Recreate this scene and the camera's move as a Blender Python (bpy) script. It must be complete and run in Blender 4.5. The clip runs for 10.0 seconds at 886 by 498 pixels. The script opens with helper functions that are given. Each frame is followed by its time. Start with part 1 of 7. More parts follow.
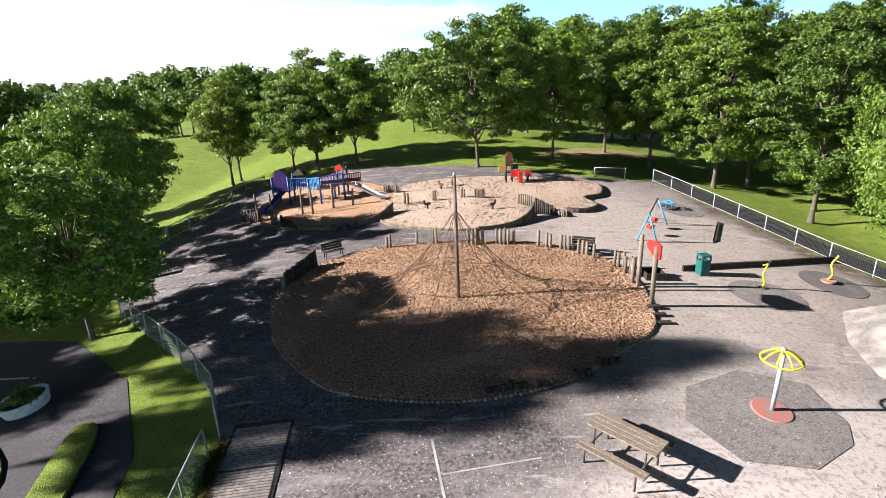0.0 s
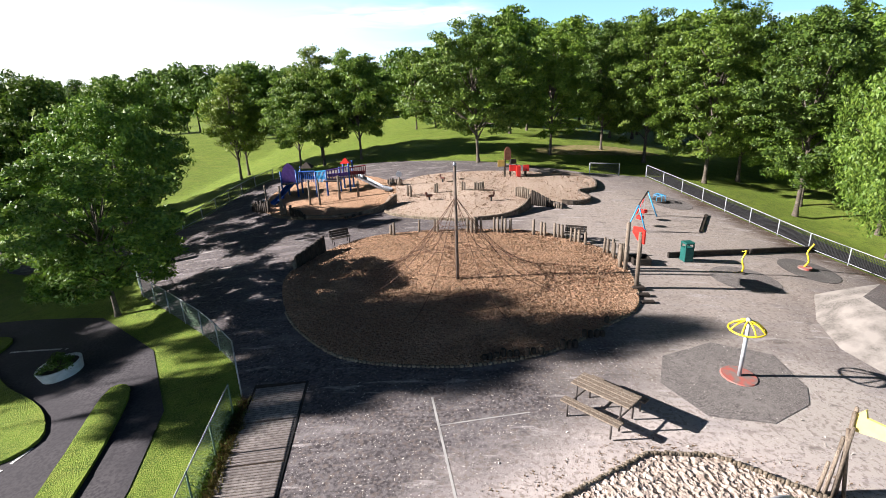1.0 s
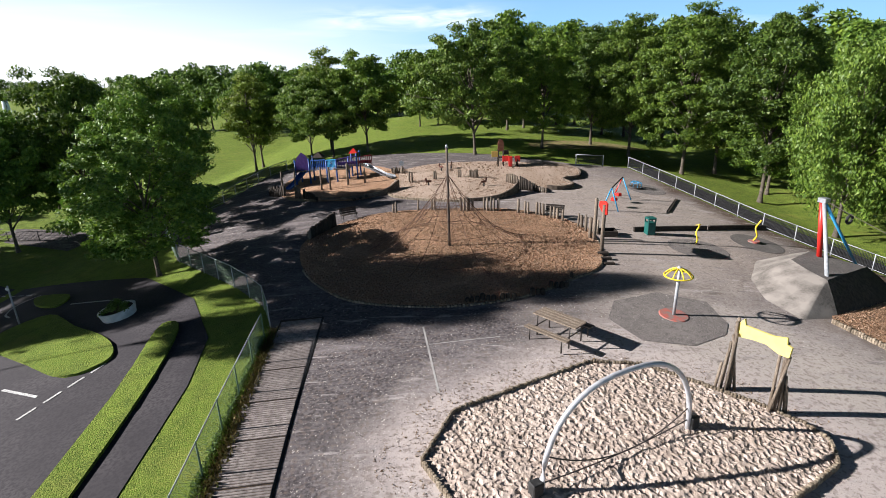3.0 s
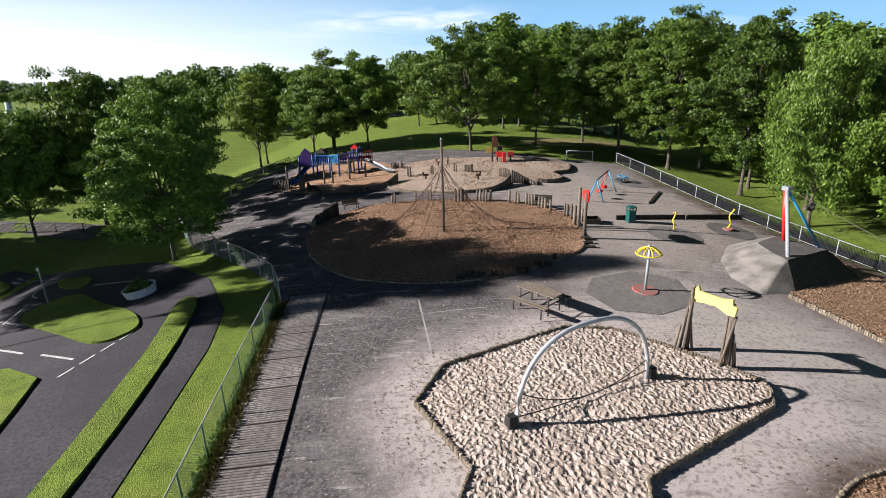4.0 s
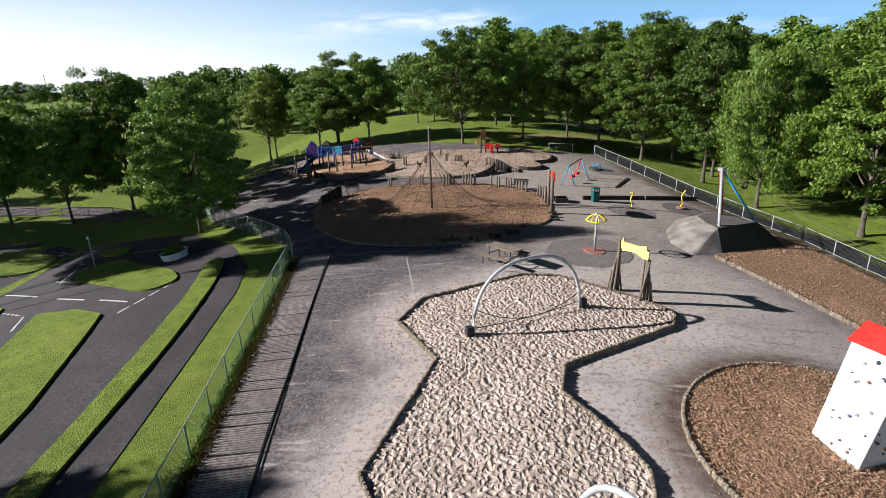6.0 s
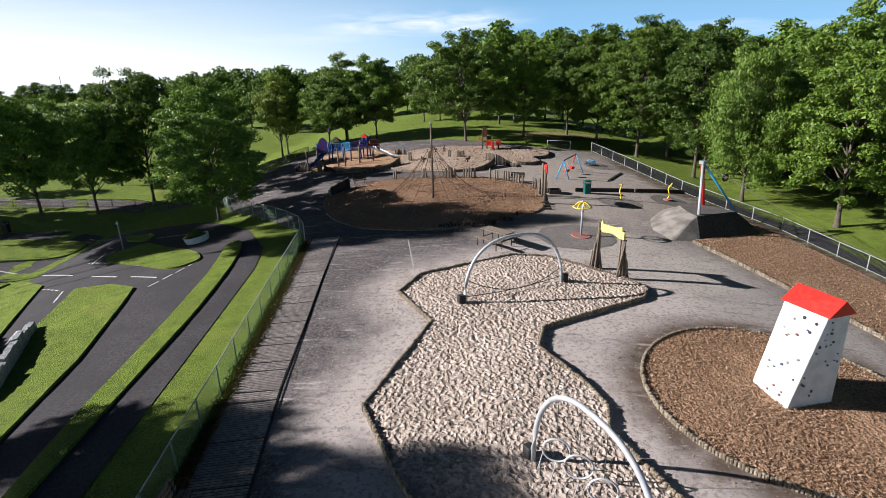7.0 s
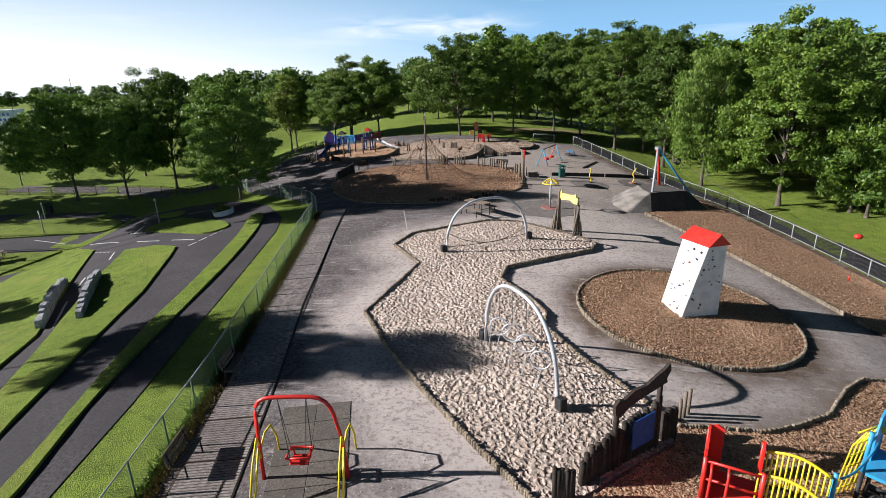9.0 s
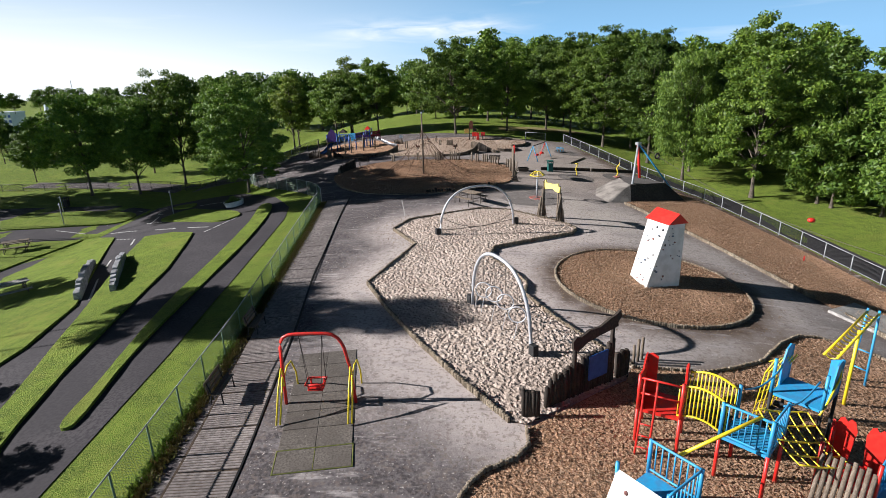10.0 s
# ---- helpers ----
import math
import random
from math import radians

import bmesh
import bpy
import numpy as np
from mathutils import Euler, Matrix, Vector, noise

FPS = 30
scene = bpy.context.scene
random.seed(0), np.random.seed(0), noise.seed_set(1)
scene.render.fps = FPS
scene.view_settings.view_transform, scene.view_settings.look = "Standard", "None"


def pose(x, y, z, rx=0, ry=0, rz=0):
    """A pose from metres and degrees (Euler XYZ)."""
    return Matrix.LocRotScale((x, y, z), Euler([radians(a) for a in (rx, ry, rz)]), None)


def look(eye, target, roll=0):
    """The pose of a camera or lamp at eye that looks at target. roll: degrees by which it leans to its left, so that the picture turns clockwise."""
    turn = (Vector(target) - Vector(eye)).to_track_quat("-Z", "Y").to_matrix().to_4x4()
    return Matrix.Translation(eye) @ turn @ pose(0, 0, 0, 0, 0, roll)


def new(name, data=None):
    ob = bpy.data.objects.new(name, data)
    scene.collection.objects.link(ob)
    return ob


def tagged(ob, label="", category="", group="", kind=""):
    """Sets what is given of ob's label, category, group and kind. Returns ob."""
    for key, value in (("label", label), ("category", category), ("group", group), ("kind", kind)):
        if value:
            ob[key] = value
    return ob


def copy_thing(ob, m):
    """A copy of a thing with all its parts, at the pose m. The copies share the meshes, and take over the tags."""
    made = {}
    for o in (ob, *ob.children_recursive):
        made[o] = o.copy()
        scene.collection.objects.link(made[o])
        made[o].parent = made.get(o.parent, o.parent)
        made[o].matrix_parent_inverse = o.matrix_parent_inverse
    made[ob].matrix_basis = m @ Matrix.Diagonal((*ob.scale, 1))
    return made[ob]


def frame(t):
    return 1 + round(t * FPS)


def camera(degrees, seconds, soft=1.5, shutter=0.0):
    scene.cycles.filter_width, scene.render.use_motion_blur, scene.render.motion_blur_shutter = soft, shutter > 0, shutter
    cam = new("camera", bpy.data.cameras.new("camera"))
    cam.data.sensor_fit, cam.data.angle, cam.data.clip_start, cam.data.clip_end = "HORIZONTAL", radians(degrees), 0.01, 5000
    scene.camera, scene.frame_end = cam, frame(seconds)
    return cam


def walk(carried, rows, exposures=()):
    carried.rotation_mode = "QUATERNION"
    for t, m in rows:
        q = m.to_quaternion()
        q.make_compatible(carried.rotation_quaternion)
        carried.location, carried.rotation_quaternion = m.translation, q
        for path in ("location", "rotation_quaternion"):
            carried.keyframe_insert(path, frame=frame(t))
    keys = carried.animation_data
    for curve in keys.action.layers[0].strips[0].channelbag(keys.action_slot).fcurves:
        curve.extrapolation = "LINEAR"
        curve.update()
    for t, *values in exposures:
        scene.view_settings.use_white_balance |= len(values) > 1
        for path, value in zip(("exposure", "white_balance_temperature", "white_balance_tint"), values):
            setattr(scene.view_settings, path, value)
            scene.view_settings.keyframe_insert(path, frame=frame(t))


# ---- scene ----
cam = camera(80.2, 10.0, soft=0.5)
# seconds, eye x, y, z, yaw, pitch, roll
PATH = [
    (0.0, -0.031, -0.401, 8.941, 0.74, -19.24, -2.50),
    (0.5, -0.013, -1.169, 8.906, 0.47, -19.27, -2.36),
    (1.0, 0.002, -1.987, 8.885, 0.91, -19.28, -2.17),
    (1.5, 0.119, -2.886, 8.864, 0.95, -19.25, -2.07),
    (2.0, 0.246, -3.793, 8.811, 1.22, -19.15, -2.00),
    (2.5, 0.407, -4.749, 8.730, 1.47, -19.07, -1.97),
    (4.0, 0.820, -7.853, 8.538, 1.54, -18.82, -1.92),
    (4.5, 1.049, -8.903, 8.483, 1.42, -18.75, -1.89),
    (5.0, 1.265, -10.026, 8.468, 1.83, -18.69, -1.96),
    (5.5, 1.542, -11.208, 8.454, 1.72, -18.70, -2.01),
    (7.0, 2.351, -14.782, 8.275, 2.93, -18.48, -1.91),
    (7.5, 2.578, -16.096, 8.255, 2.46, -18.42, -1.90),
    (8.0, 2.882, -17.381, 8.132, 2.48, -18.36, -1.93),
    (8.5, 3.116, -18.679, 8.032, 2.88, -18.22, -1.86),
    (9.0, 3.317, -20.043, 7.905, 3.24, -18.11, -1.81),
    (9.5, 3.544, -21.432, 7.810, 3.24, -18.06, -1.86),
    (10.0, 3.676, -22.794, 7.772, 3.10, -17.88, -1.82),
]
walk(cam, [(t, pose(x, y, z, 90 + pitch, 0, yaw) @ pose(0, 0, 0, 0, 0, roll)) for t, x, y, z, yaw, pitch, roll in PATH],
     exposures=((0.0, 1.86, 6500, 10), (1.0, 1.64, 6500, 10), (2.5, 1.27, 6430, 9), (5.0, 0.98, 6330, 8), (10.0, 0.95, 6330, 8)))

# ---- light: low morning sun from the west ----
SUN_AZ, SUN_EL = 4.5, 26.0
world = bpy.data.worlds.new("sky")
scene.world = world
world.use_nodes = True
wn, wl = world.node_tree.nodes, world.node_tree.links
wn.clear()
w_out = wn.new("ShaderNodeOutputWorld")
w_bg = wn.new("ShaderNodeBackground")
w_sky = wn.new("ShaderNodeTexSky")
w_sky.sky_type = "NISHITA"
w_sky.sun_disc = False
w_sky.sun_elevation = radians(SUN_EL)
w_sky.sun_rotation = radians(-90 - SUN_AZ)
w_sky.air_density, w_sky.dust_density, w_sky.ozone_density = 1.0, 0.6, 1.5
w_bg.inputs["Strength"].default_value = 0.036
# white haze low in the west and thin cloud streaks over the clear sky
w_tc = wn.new("ShaderNodeTexCoord")
w_sep = wn.new("ShaderNodeSeparateXYZ")
wl.new(w_tc.outputs["Generated"], w_sep.inputs[0])


def w_math(op, a, b=0.0, c=0.0):
    n = wn.new("ShaderNodeMath")
    n.operation = op
    for k, v in enumerate((a, b, c)):
        if isinstance(v, (int, float)):
            n.inputs[k].default_value = v
        else:
            wl.new(v, n.inputs[k])
    return n.outputs[0]


w_low = w_math("POWER", w_math("SUBTRACT", 1.0, w_math("ABSOLUTE", w_sep.outputs["Z"])), 9.0)
w_west = w_math("MULTIPLY_ADD", w_sep.outputs["X"], -2.3, 0.22)
w_haze = wn.new("ShaderNodeClamp")
wl.new(w_math("MULTIPLY", w_low, w_math("MAXIMUM", w_west, 0.05)), w_haze.inputs[0])
w_mix = wn.new("ShaderNodeMix")
w_mix.data_type = "RGBA"
wl.new(w_haze.outputs[0], w_mix.inputs["Factor"])
w_tint = wn.new("ShaderNodeMix")
w_tint.data_type, w_tint.blend_type = "RGBA", "MULTIPLY"
w_tint.inputs["Factor"].default_value = 1.0
w_tint.inputs["B"].default_value = (0.14, 0.175, 0.235, 1)
wl.new(w_sky.outputs[0], w_tint.inputs["A"])
w_ring = wn.new("ShaderNodeMix")
w_ring.data_type = "RGBA"
w_clamp = wn.new("ShaderNodeClamp")
wl.new(w_math("MULTIPLY_ADD", w_math("ABSOLUTE", w_sep.outputs["Z"]), -2.8, 1.15), w_clamp.inputs[0])
wl.new(w_clamp.outputs[0], w_ring.inputs["Factor"])
wl.new(w_tint.outputs["Result"], w_ring.inputs["A"])
w_ring.inputs["B"].default_value = (4.5, 8.8, 14.0, 1)
wl.new(w_ring.outputs["Result"], w_mix.inputs["A"])
w_mix.inputs["B"].default_value = (16.0, 16.4, 16.8, 1)
w_map = wn.new("ShaderNodeMapping")
w_map.inputs["Scale"].default_value = (2.2, 2.2, 22.0)
wl.new(w_tc.outputs["Generated"], w_map.inputs["Vector"])
w_nz = wn.new("ShaderNodeTexNoise")
w_nz.inputs["Scale"].default_value = 1.6
w_nz.inputs["Detail"].default_value = 7.0
wl.new(w_map.outputs[0], w_nz.inputs["Vector"])
w_ramp = wn.new("ShaderNodeValToRGB")
w_ramp.color_ramp.elements[0].position, w_ramp.color_ramp.elements[1].position = 0.56, 0.78
wl.new(w_nz.outputs["Fac"], w_ramp.inputs["Fac"])
w_band = w_math("POWER", 2.718, w_math("MULTIPLY", w_math("POWER", w_math("ABSOLUTE", w_math("MULTIPLY_ADD", w_sep.outputs["Z"], 62.0, -5.1)), 2.0), -1.0))
w_span = w_math("POWER", 2.718, w_math("MULTIPLY", w_math("POWER", w_math("ABSOLUTE", w_math("MULTIPLY_ADD", w_sep.outputs["X"], 6.2, 0.45)), 4.0), -1.0))
w_wisp = wn.new("ShaderNodeTexNoise")
w_wisp.inputs["Scale"].default_value = 7.0
w_wisp.inputs["Detail"].default_value = 9.0
w_wisp.inputs["Distortion"].default_value = 0.5
w_map2 = wn.new("ShaderNodeMapping")
w_map2.inputs["Scale"].default_value = (1.6, 1.0, 9.0)
wl.new(w_tc.outputs["Generated"], w_map2.inputs["Vector"])
wl.new(w_map2.outputs[0], w_wisp.inputs["Vector"])
w_ramp2 = wn.new("ShaderNodeValToRGB")
w_ramp2.color_ramp.elements[0].position, w_ramp2.color_ramp.elements[1].position = 0.36, 0.66
wl.new(w_wisp.outputs["Fac"], w_ramp2.inputs["Fac"])
w_north = w_math("GREATER_THAN", w_sep.outputs["Y"], 0.0)
w_streak = w_math("MULTIPLY", w_math("MULTIPLY", w_math("MULTIPLY", w_band, w_span), w_ramp2.outputs["Color"]), w_north)
w_cloud = wn.new("ShaderNodeMix")
w_cloud.data_type = "RGBA"
wl.new(w_math("MAXIMUM", w_math("MULTIPLY", w_math("MULTIPLY", w_ramp.outputs["Color"], 0.5), w_clamp.outputs[0]), w_streak), w_cloud.inputs["Factor"])
wl.new(w_mix.outputs["Result"], w_cloud.inputs["A"])
w_cloud.inputs["B"].default_value = (14.5, 15.2, 16.0, 1)
wl.new(w_cloud.outputs["Result"], w_bg.inputs["Color"])
wl.new(w_bg.outputs[0], w_out.inputs["Surface"])
sun_data = bpy.data.lights.new("sun", "SUN")
sun_data.energy, sun_data.angle, sun_data.color = 5.0, radians(0.55), (1.0, 0.94, 0.93)
sun = new("sun", sun_data)
sx, sy = math.cos(radians(SUN_AZ)), math.sin(radians(SUN_AZ))
sun.matrix_world = look((-60 * sx, -60 * sy, 60 * math.tan(radians(SUN_EL))), (0, 0, 0))


# ---- the lie of the land ----
def gz(x, y):
    """Height of the ground: it rises gently to the north and falls away to both sides."""
    x, y = max(-24.0, min(22.0, x)), max(-22.0, min(42.0, y))
    side = 0.00501 if x > 0 else 0.00558
    return 0.0498 * y - 0.0047 * x - side * x * x + 0.0006 * x * y


# ---- materials ----
def mat(name, colors, rough=0.8, scales=(0.6, 6.0, 60.0), bump=0.3, bump_scale=40.0, metal=0.0, vary=0.0, island=False, detail=6.0, spec=0.3, bump_dist=0.02, coat=0.0, alongs=None):
    """colors: 2 to 4 colours mixed by noise at falling sizes; scales in waves per metre."""
    m = bpy.data.materials.new(name)
    m.use_nodes = True
    nt = m.node_tree
    nodes, links = nt.nodes, nt.links
    bsdf = nodes["Principled BSDF"]
    geo = nodes.new("ShaderNodeNewGeometry")
    source = geo.outputs["Position"]
    if alongs:
        mp = nodes.new("ShaderNodeMapping")
        tc = nodes.new("ShaderNodeTexCoord")
        mp.inputs["Scale"].default_value = alongs
        links.new(tc.outputs["Object"], mp.inputs["Vector"])
        source = mp.outputs["Vector"]
    last = None
    for k, c in enumerate(colors):
        if last is None:
            rgb = nodes.new("ShaderNodeRGB")
            rgb.outputs[0].default_value = (*c, 1)
            last = rgb.outputs[0]
            continue
        nz = nodes.new("ShaderNodeTexNoise")
        nz.inputs["Scale"].default_value = scales[(k - 1) % len(scales)]
        nz.inputs["Detail"].default_value = detail
        links.new(source, nz.inputs["Vector"])
        ramp = nodes.new("ShaderNodeValToRGB")
        ramp.color_ramp.elements[0].position, ramp.color_ramp.elements[1].position = 0.42, 0.62
        links.new(nz.outputs["Fac"], ramp.inputs["Fac"])
        mix = nodes.new("ShaderNodeMix")
        mix.data_type = "RGBA"
        links.new(ramp.outputs["Color"], mix.inputs["Factor"])
        links.new(last, mix.inputs["A"])
        mix.inputs["B"].default_value = (*c, 1)
        last = mix.outputs["Result"]
    if vary:
        if island:
            rnd = geo.outputs["Random Per Island"]
        else:
            info = nodes.new("ShaderNodeObjectInfo")
            rnd = info.outputs["Random"]
        mr = nodes.new("ShaderNodeMapRange")
        mr.inputs["To Min"].default_value, mr.inputs["To Max"].default_value = 1 - vary, 1 + vary
        links.new(rnd, mr.inputs["Value"])
        hsv = nodes.new("ShaderNodeHueSaturation")
        links.new(mr.outputs[0], hsv.inputs["Value"])
        links.new(last, hsv.inputs["Color"])
        last = hsv.outputs["Color"]
    links.new(last, bsdf.inputs["Base Color"])
    bsdf.inputs["Roughness"].default_value = rough
    bsdf.inputs["Metallic"].default_value = metal
    bsdf.inputs["Specular IOR Level"].default_value = spec
    bsdf.inputs["Coat Weight"].default_value = coat
    if bump:
        nb = nodes.new("ShaderNodeTexNoise")
        nb.inputs["Scale"].default_value = bump_scale
        nb.inputs["Detail"].default_value = 4.0
        links.new(source, nb.inputs["Vector"])
        bp = nodes.new("ShaderNodeBump")
        bp.inputs["Strength"].default_value = bump
        bp.inputs["Distance"].default_value = bump_dist
        links.new(nb.outputs["Fac"], bp.inputs["Height"])
        links.new(bp.outputs["Normal"], bsdf.inputs["Normal"])
    return m


def leaf_mat(name, a, b, c):
    m = bpy.data.materials.new(name)
    m.use_nodes = True
    nodes, links = m.node_tree.nodes, m.node_tree.links
    bsdf = nodes["Principled BSDF"]
    geo = nodes.new("ShaderNodeNewGeometry")
    ramp = nodes.new("ShaderNodeValToRGB")
    ramp.color_ramp.elements[0].color, ramp.color_ramp.elements[1].color = (*a, 1), (*c, 1)
    mid = ramp.color_ramp.elements.new(0.5)
    mid.color = (*b, 1)
    links.new(geo.outputs["Random Per Island"], ramp.inputs["Fac"])
    info = nodes.new("ShaderNodeObjectInfo")
    mr = nodes.new("ShaderNodeMapRange")
    mr.inputs["To Min"].default_value, mr.inputs["To Max"].default_value = 0.75, 1.25
    links.new(info.outputs["Random"], mr.inputs["Value"])
    hsv = nodes.new("ShaderNodeHueSaturation")
    links.new(mr.outputs[0], hsv.inputs["Value"])
    links.new(ramp.outputs["Color"], hsv.inputs["Color"])
    links.new(hsv.outputs["Color"], bsdf.inputs["Base Color"])
    bsdf.inputs["Roughness"].default_value = 0.5
    bsdf.inputs["Specular IOR Level"].default_value = 0.35
    tr = nodes.new("ShaderNodeBsdfTranslucent")
    links.new(hsv.outputs["Color"], tr.inputs["Color"])
    mx = nodes.new("ShaderNodeMixShader")
    mx.inputs["Fac"].default_value = 0.24
    links.new(bsdf.outputs[0], mx.inputs[1])
    links.new(tr.outputs[0], mx.inputs[2])
    links.new(mx.outputs[0], nodes["Material Output"].inputs["Surface"])
    return m


def dust_over(m, centre, radii, colour):
    """Pale sand trodden out of the pit, thinning out over the tarmac round it."""
    nodes, links = m.node_tree.nodes, m.node_tree.links
    bsdf = nodes["Principled BSDF"]
    old = bsdf.inputs["Base Color"].links[0].from_socket
    geo = nodes.new("ShaderNodeNewGeometry")
    mp = nodes.new("ShaderNodeMapping")
    mp.vector_type = "TEXTURE"
    mp.inputs["Location"].default_value = (*centre, 0)
    mp.inputs["Scale"].default_value = (*radii, 1e6)
    links.new(geo.outputs["Position"], mp.inputs["Vector"])
    ln = nodes.new("ShaderNodeVectorMath")
    ln.operation = "LENGTH"
    links.new(mp.outputs[0], ln.inputs[0])
    nz = nodes.new("ShaderNodeTexNoise")
    nz.inputs["Scale"].default_value, nz.inputs["Detail"].default_value = 0.45, 8.0
    links.new(geo.outputs["Position"], nz.inputs["Vector"])
    add = nodes.new("ShaderNodeMath")
    add.operation = "MULTIPLY_ADD"
    links.new(nz.outputs["Fac"], add.inputs[0])
    add.inputs[1].default_value = 1.1
    links.new(ln.outputs["Value"], add.inputs[2])
    mr = nodes.new("ShaderNodeMapRange")
    mr.inputs["From Min"].default_value, mr.inputs["From Max"].default_value = 1.15, 2.1
    mr.inputs["To Min"].default_value, mr.inputs["To Max"].default_value = 0.75, 0.0
    links.new(add.outputs[0], mr.inputs["Value"])
    mix = nodes.new("ShaderNodeMix")
    mix.data_type = "RGBA"
    links.new(mr.outputs[0], mix.inputs["Factor"])
    links.new(old, mix.inputs["A"])
    mix.inputs["B"].default_value = (*colour, 1)
    links.new(mix.outputs["Result"], bsdf.inputs["Base Color"])


def speckle(m, colour, scale, lo, hi, most):
    """Loose grit over a surface: small sharp spots of one colour."""
    nodes, links = m.node_tree.nodes, m.node_tree.links
    bsdf = nodes["Principled BSDF"]
    old = bsdf.inputs["Base Color"].links[0].from_socket
    geo = nodes.new("ShaderNodeNewGeometry")
    nz = nodes.new("ShaderNodeTexNoise")
    nz.inputs["Scale"].default_value, nz.inputs["Detail"].default_value = scale, 2.0
    links.new(geo.outputs["Position"], nz.inputs["Vector"])
    mr = nodes.new("ShaderNodeMapRange")
    mr.inputs["From Min"].default_value, mr.inputs["From Max"].default_value = lo, hi
    mr.inputs["To Max"].default_value = most
    links.new(nz.outputs["Fac"], mr.inputs["Value"])
    mix = nodes.new("ShaderNodeMix")
    mix.data_type = "RGBA"
    links.new(mr.outputs[0], mix.inputs["Factor"])
    links.new(old, mix.inputs["A"])
    mix.inputs["B"].default_value = (*colour, 1)
    links.new(mix.outputs["Result"], bsdf.inputs["Base Color"])


def fringe(m, colour, value):
    """Sand or soil trodden out over an edge, as strong as the surface's own value says."""
    nodes, links = m.node_tree.nodes, m.node_tree.links
    bsdf = nodes["Principled BSDF"]
    old = bsdf.inputs["Base Color"].links[0].from_socket
    at = nodes.new("ShaderNodeAttribute")
    at.attribute_name = value
    geo = nodes.new("ShaderNodeNewGeometry")
    nz = nodes.new("ShaderNodeTexNoise")
    nz.inputs["Scale"].default_value, nz.inputs["Detail"].default_value, nz.inputs["Roughness"].default_value = 1.3, 10.0, 0.7
    links.new(geo.outputs["Position"], nz.inputs["Vector"])
    ad = nodes.new("ShaderNodeMath")
    ad.operation = "MULTIPLY_ADD"
    links.new(nz.outputs["Fac"], ad.inputs[0])
    ad.inputs[1].default_value = 0.9
    links.new(at.outputs["Fac"], ad.inputs[2])
    mr = nodes.new("ShaderNodeMapRange")
    mr.inputs["From Min"].default_value, mr.inputs["From Max"].default_value = 0.62, 1.25
    mr.inputs["To Max"].default_value = 0.9
    links.new(ad.outputs[0], mr.inputs["Value"])
    mix = nodes.new("ShaderNodeMix")
    mix.data_type = "RGBA"
    links.new(mr.outputs[0], mix.inputs["Factor"])
    links.new(old, mix.inputs["A"])
    mix.inputs["B"].default_value = (*colour, 1)
    links.new(mix.outputs["Result"], bsdf.inputs["Base Color"])


def streaks(m, colour, stretch, lo, hi, most, detail=9.0):
    """Long swept stains across a surface."""
    nodes, links = m.node_tree.nodes, m.node_tree.links
    bsdf = nodes["Principled BSDF"]
    old = bsdf.inputs["Base Color"].links[0].from_socket
    geo = nodes.new("ShaderNodeNewGeometry")
    mp = nodes.new("ShaderNodeMapping")
    mp.inputs["Scale"].default_value = stretch
    mp.inputs["Rotation"].default_value = (0, 0, 0.15)
    links.new(geo.outputs["Position"], mp.inputs["Vector"])
    nz = nodes.new("ShaderNodeTexNoise")
    nz.inputs["Scale"].default_value, nz.inputs["Detail"].default_value, nz.inputs["Roughness"].default_value = 1.0, detail, 0.65
    links.new(mp.outputs[0], nz.inputs["Vector"])
    mr = nodes.new("ShaderNodeMapRange")
    mr.inputs["From Min"].default_value, mr.inputs["From Max"].default_value = lo, hi
    mr.inputs["To Max"].default_value = most
    links.new(nz.outputs["Fac"], mr.inputs["Value"])
    mix = nodes.new("ShaderNodeMix")
    mix.data_type = "RGBA"
    links.new(mr.outputs[0], mix.inputs["Factor"])
    links.new(old, mix.inputs["A"])
    mix.inputs["B"].default_value = (*colour, 1)
    links.new(mix.outputs["Result"], bsdf.inputs["Base Color"])


def prints(m, scale, depth):
    """Small trodden hollows as relief on top of the sand's own grain."""
    nodes, links = m.node_tree.nodes, m.node_tree.links
    bsdf = nodes["Principled BSDF"]
    old = bsdf.inputs["Normal"].links[0].from_socket
    geo = nodes.new("ShaderNodeNewGeometry")
    warp = nodes.new("ShaderNodeTexNoise")
    warp.inputs["Scale"].default_value = 3.0
    links.new(geo.outputs["Position"], warp.inputs["Vector"])
    add = nodes.new("ShaderNodeVectorMath")
    add.operation = "MULTIPLY_ADD"
    links.new(warp.outputs["Color"], add.inputs[0])
    add.inputs[1].default_value = (0.22, 0.22, 0.0)
    links.new(geo.outputs["Position"], add.inputs[2])
    vor = nodes.new("ShaderNodeTexVoronoi")
    vor.voronoi_dimensions = "2D"
    vor.inputs["Scale"].default_value = scale
    links.new(add.outputs[0], vor.inputs["Vector"])
    mr = nodes.new("ShaderNodeMapRange")
    mr.interpolation_type = "SMOOTHSTEP"
    mr.inputs["From Min"].default_value, mr.inputs["From Max"].default_value = 0.15, 0.5
    links.new(vor.outputs["Distance"], mr.inputs["Value"])
    bp = nodes.new("ShaderNodeBump")
    bp.inputs["Strength"].default_value, bp.inputs["Distance"].default_value = 1.0, depth
    links.new(mr.outputs[0], bp.inputs["Height"])
    links.new(old, bp.inputs["Normal"])
    links.new(bp.outputs["Normal"], bsdf.inputs["Normal"])


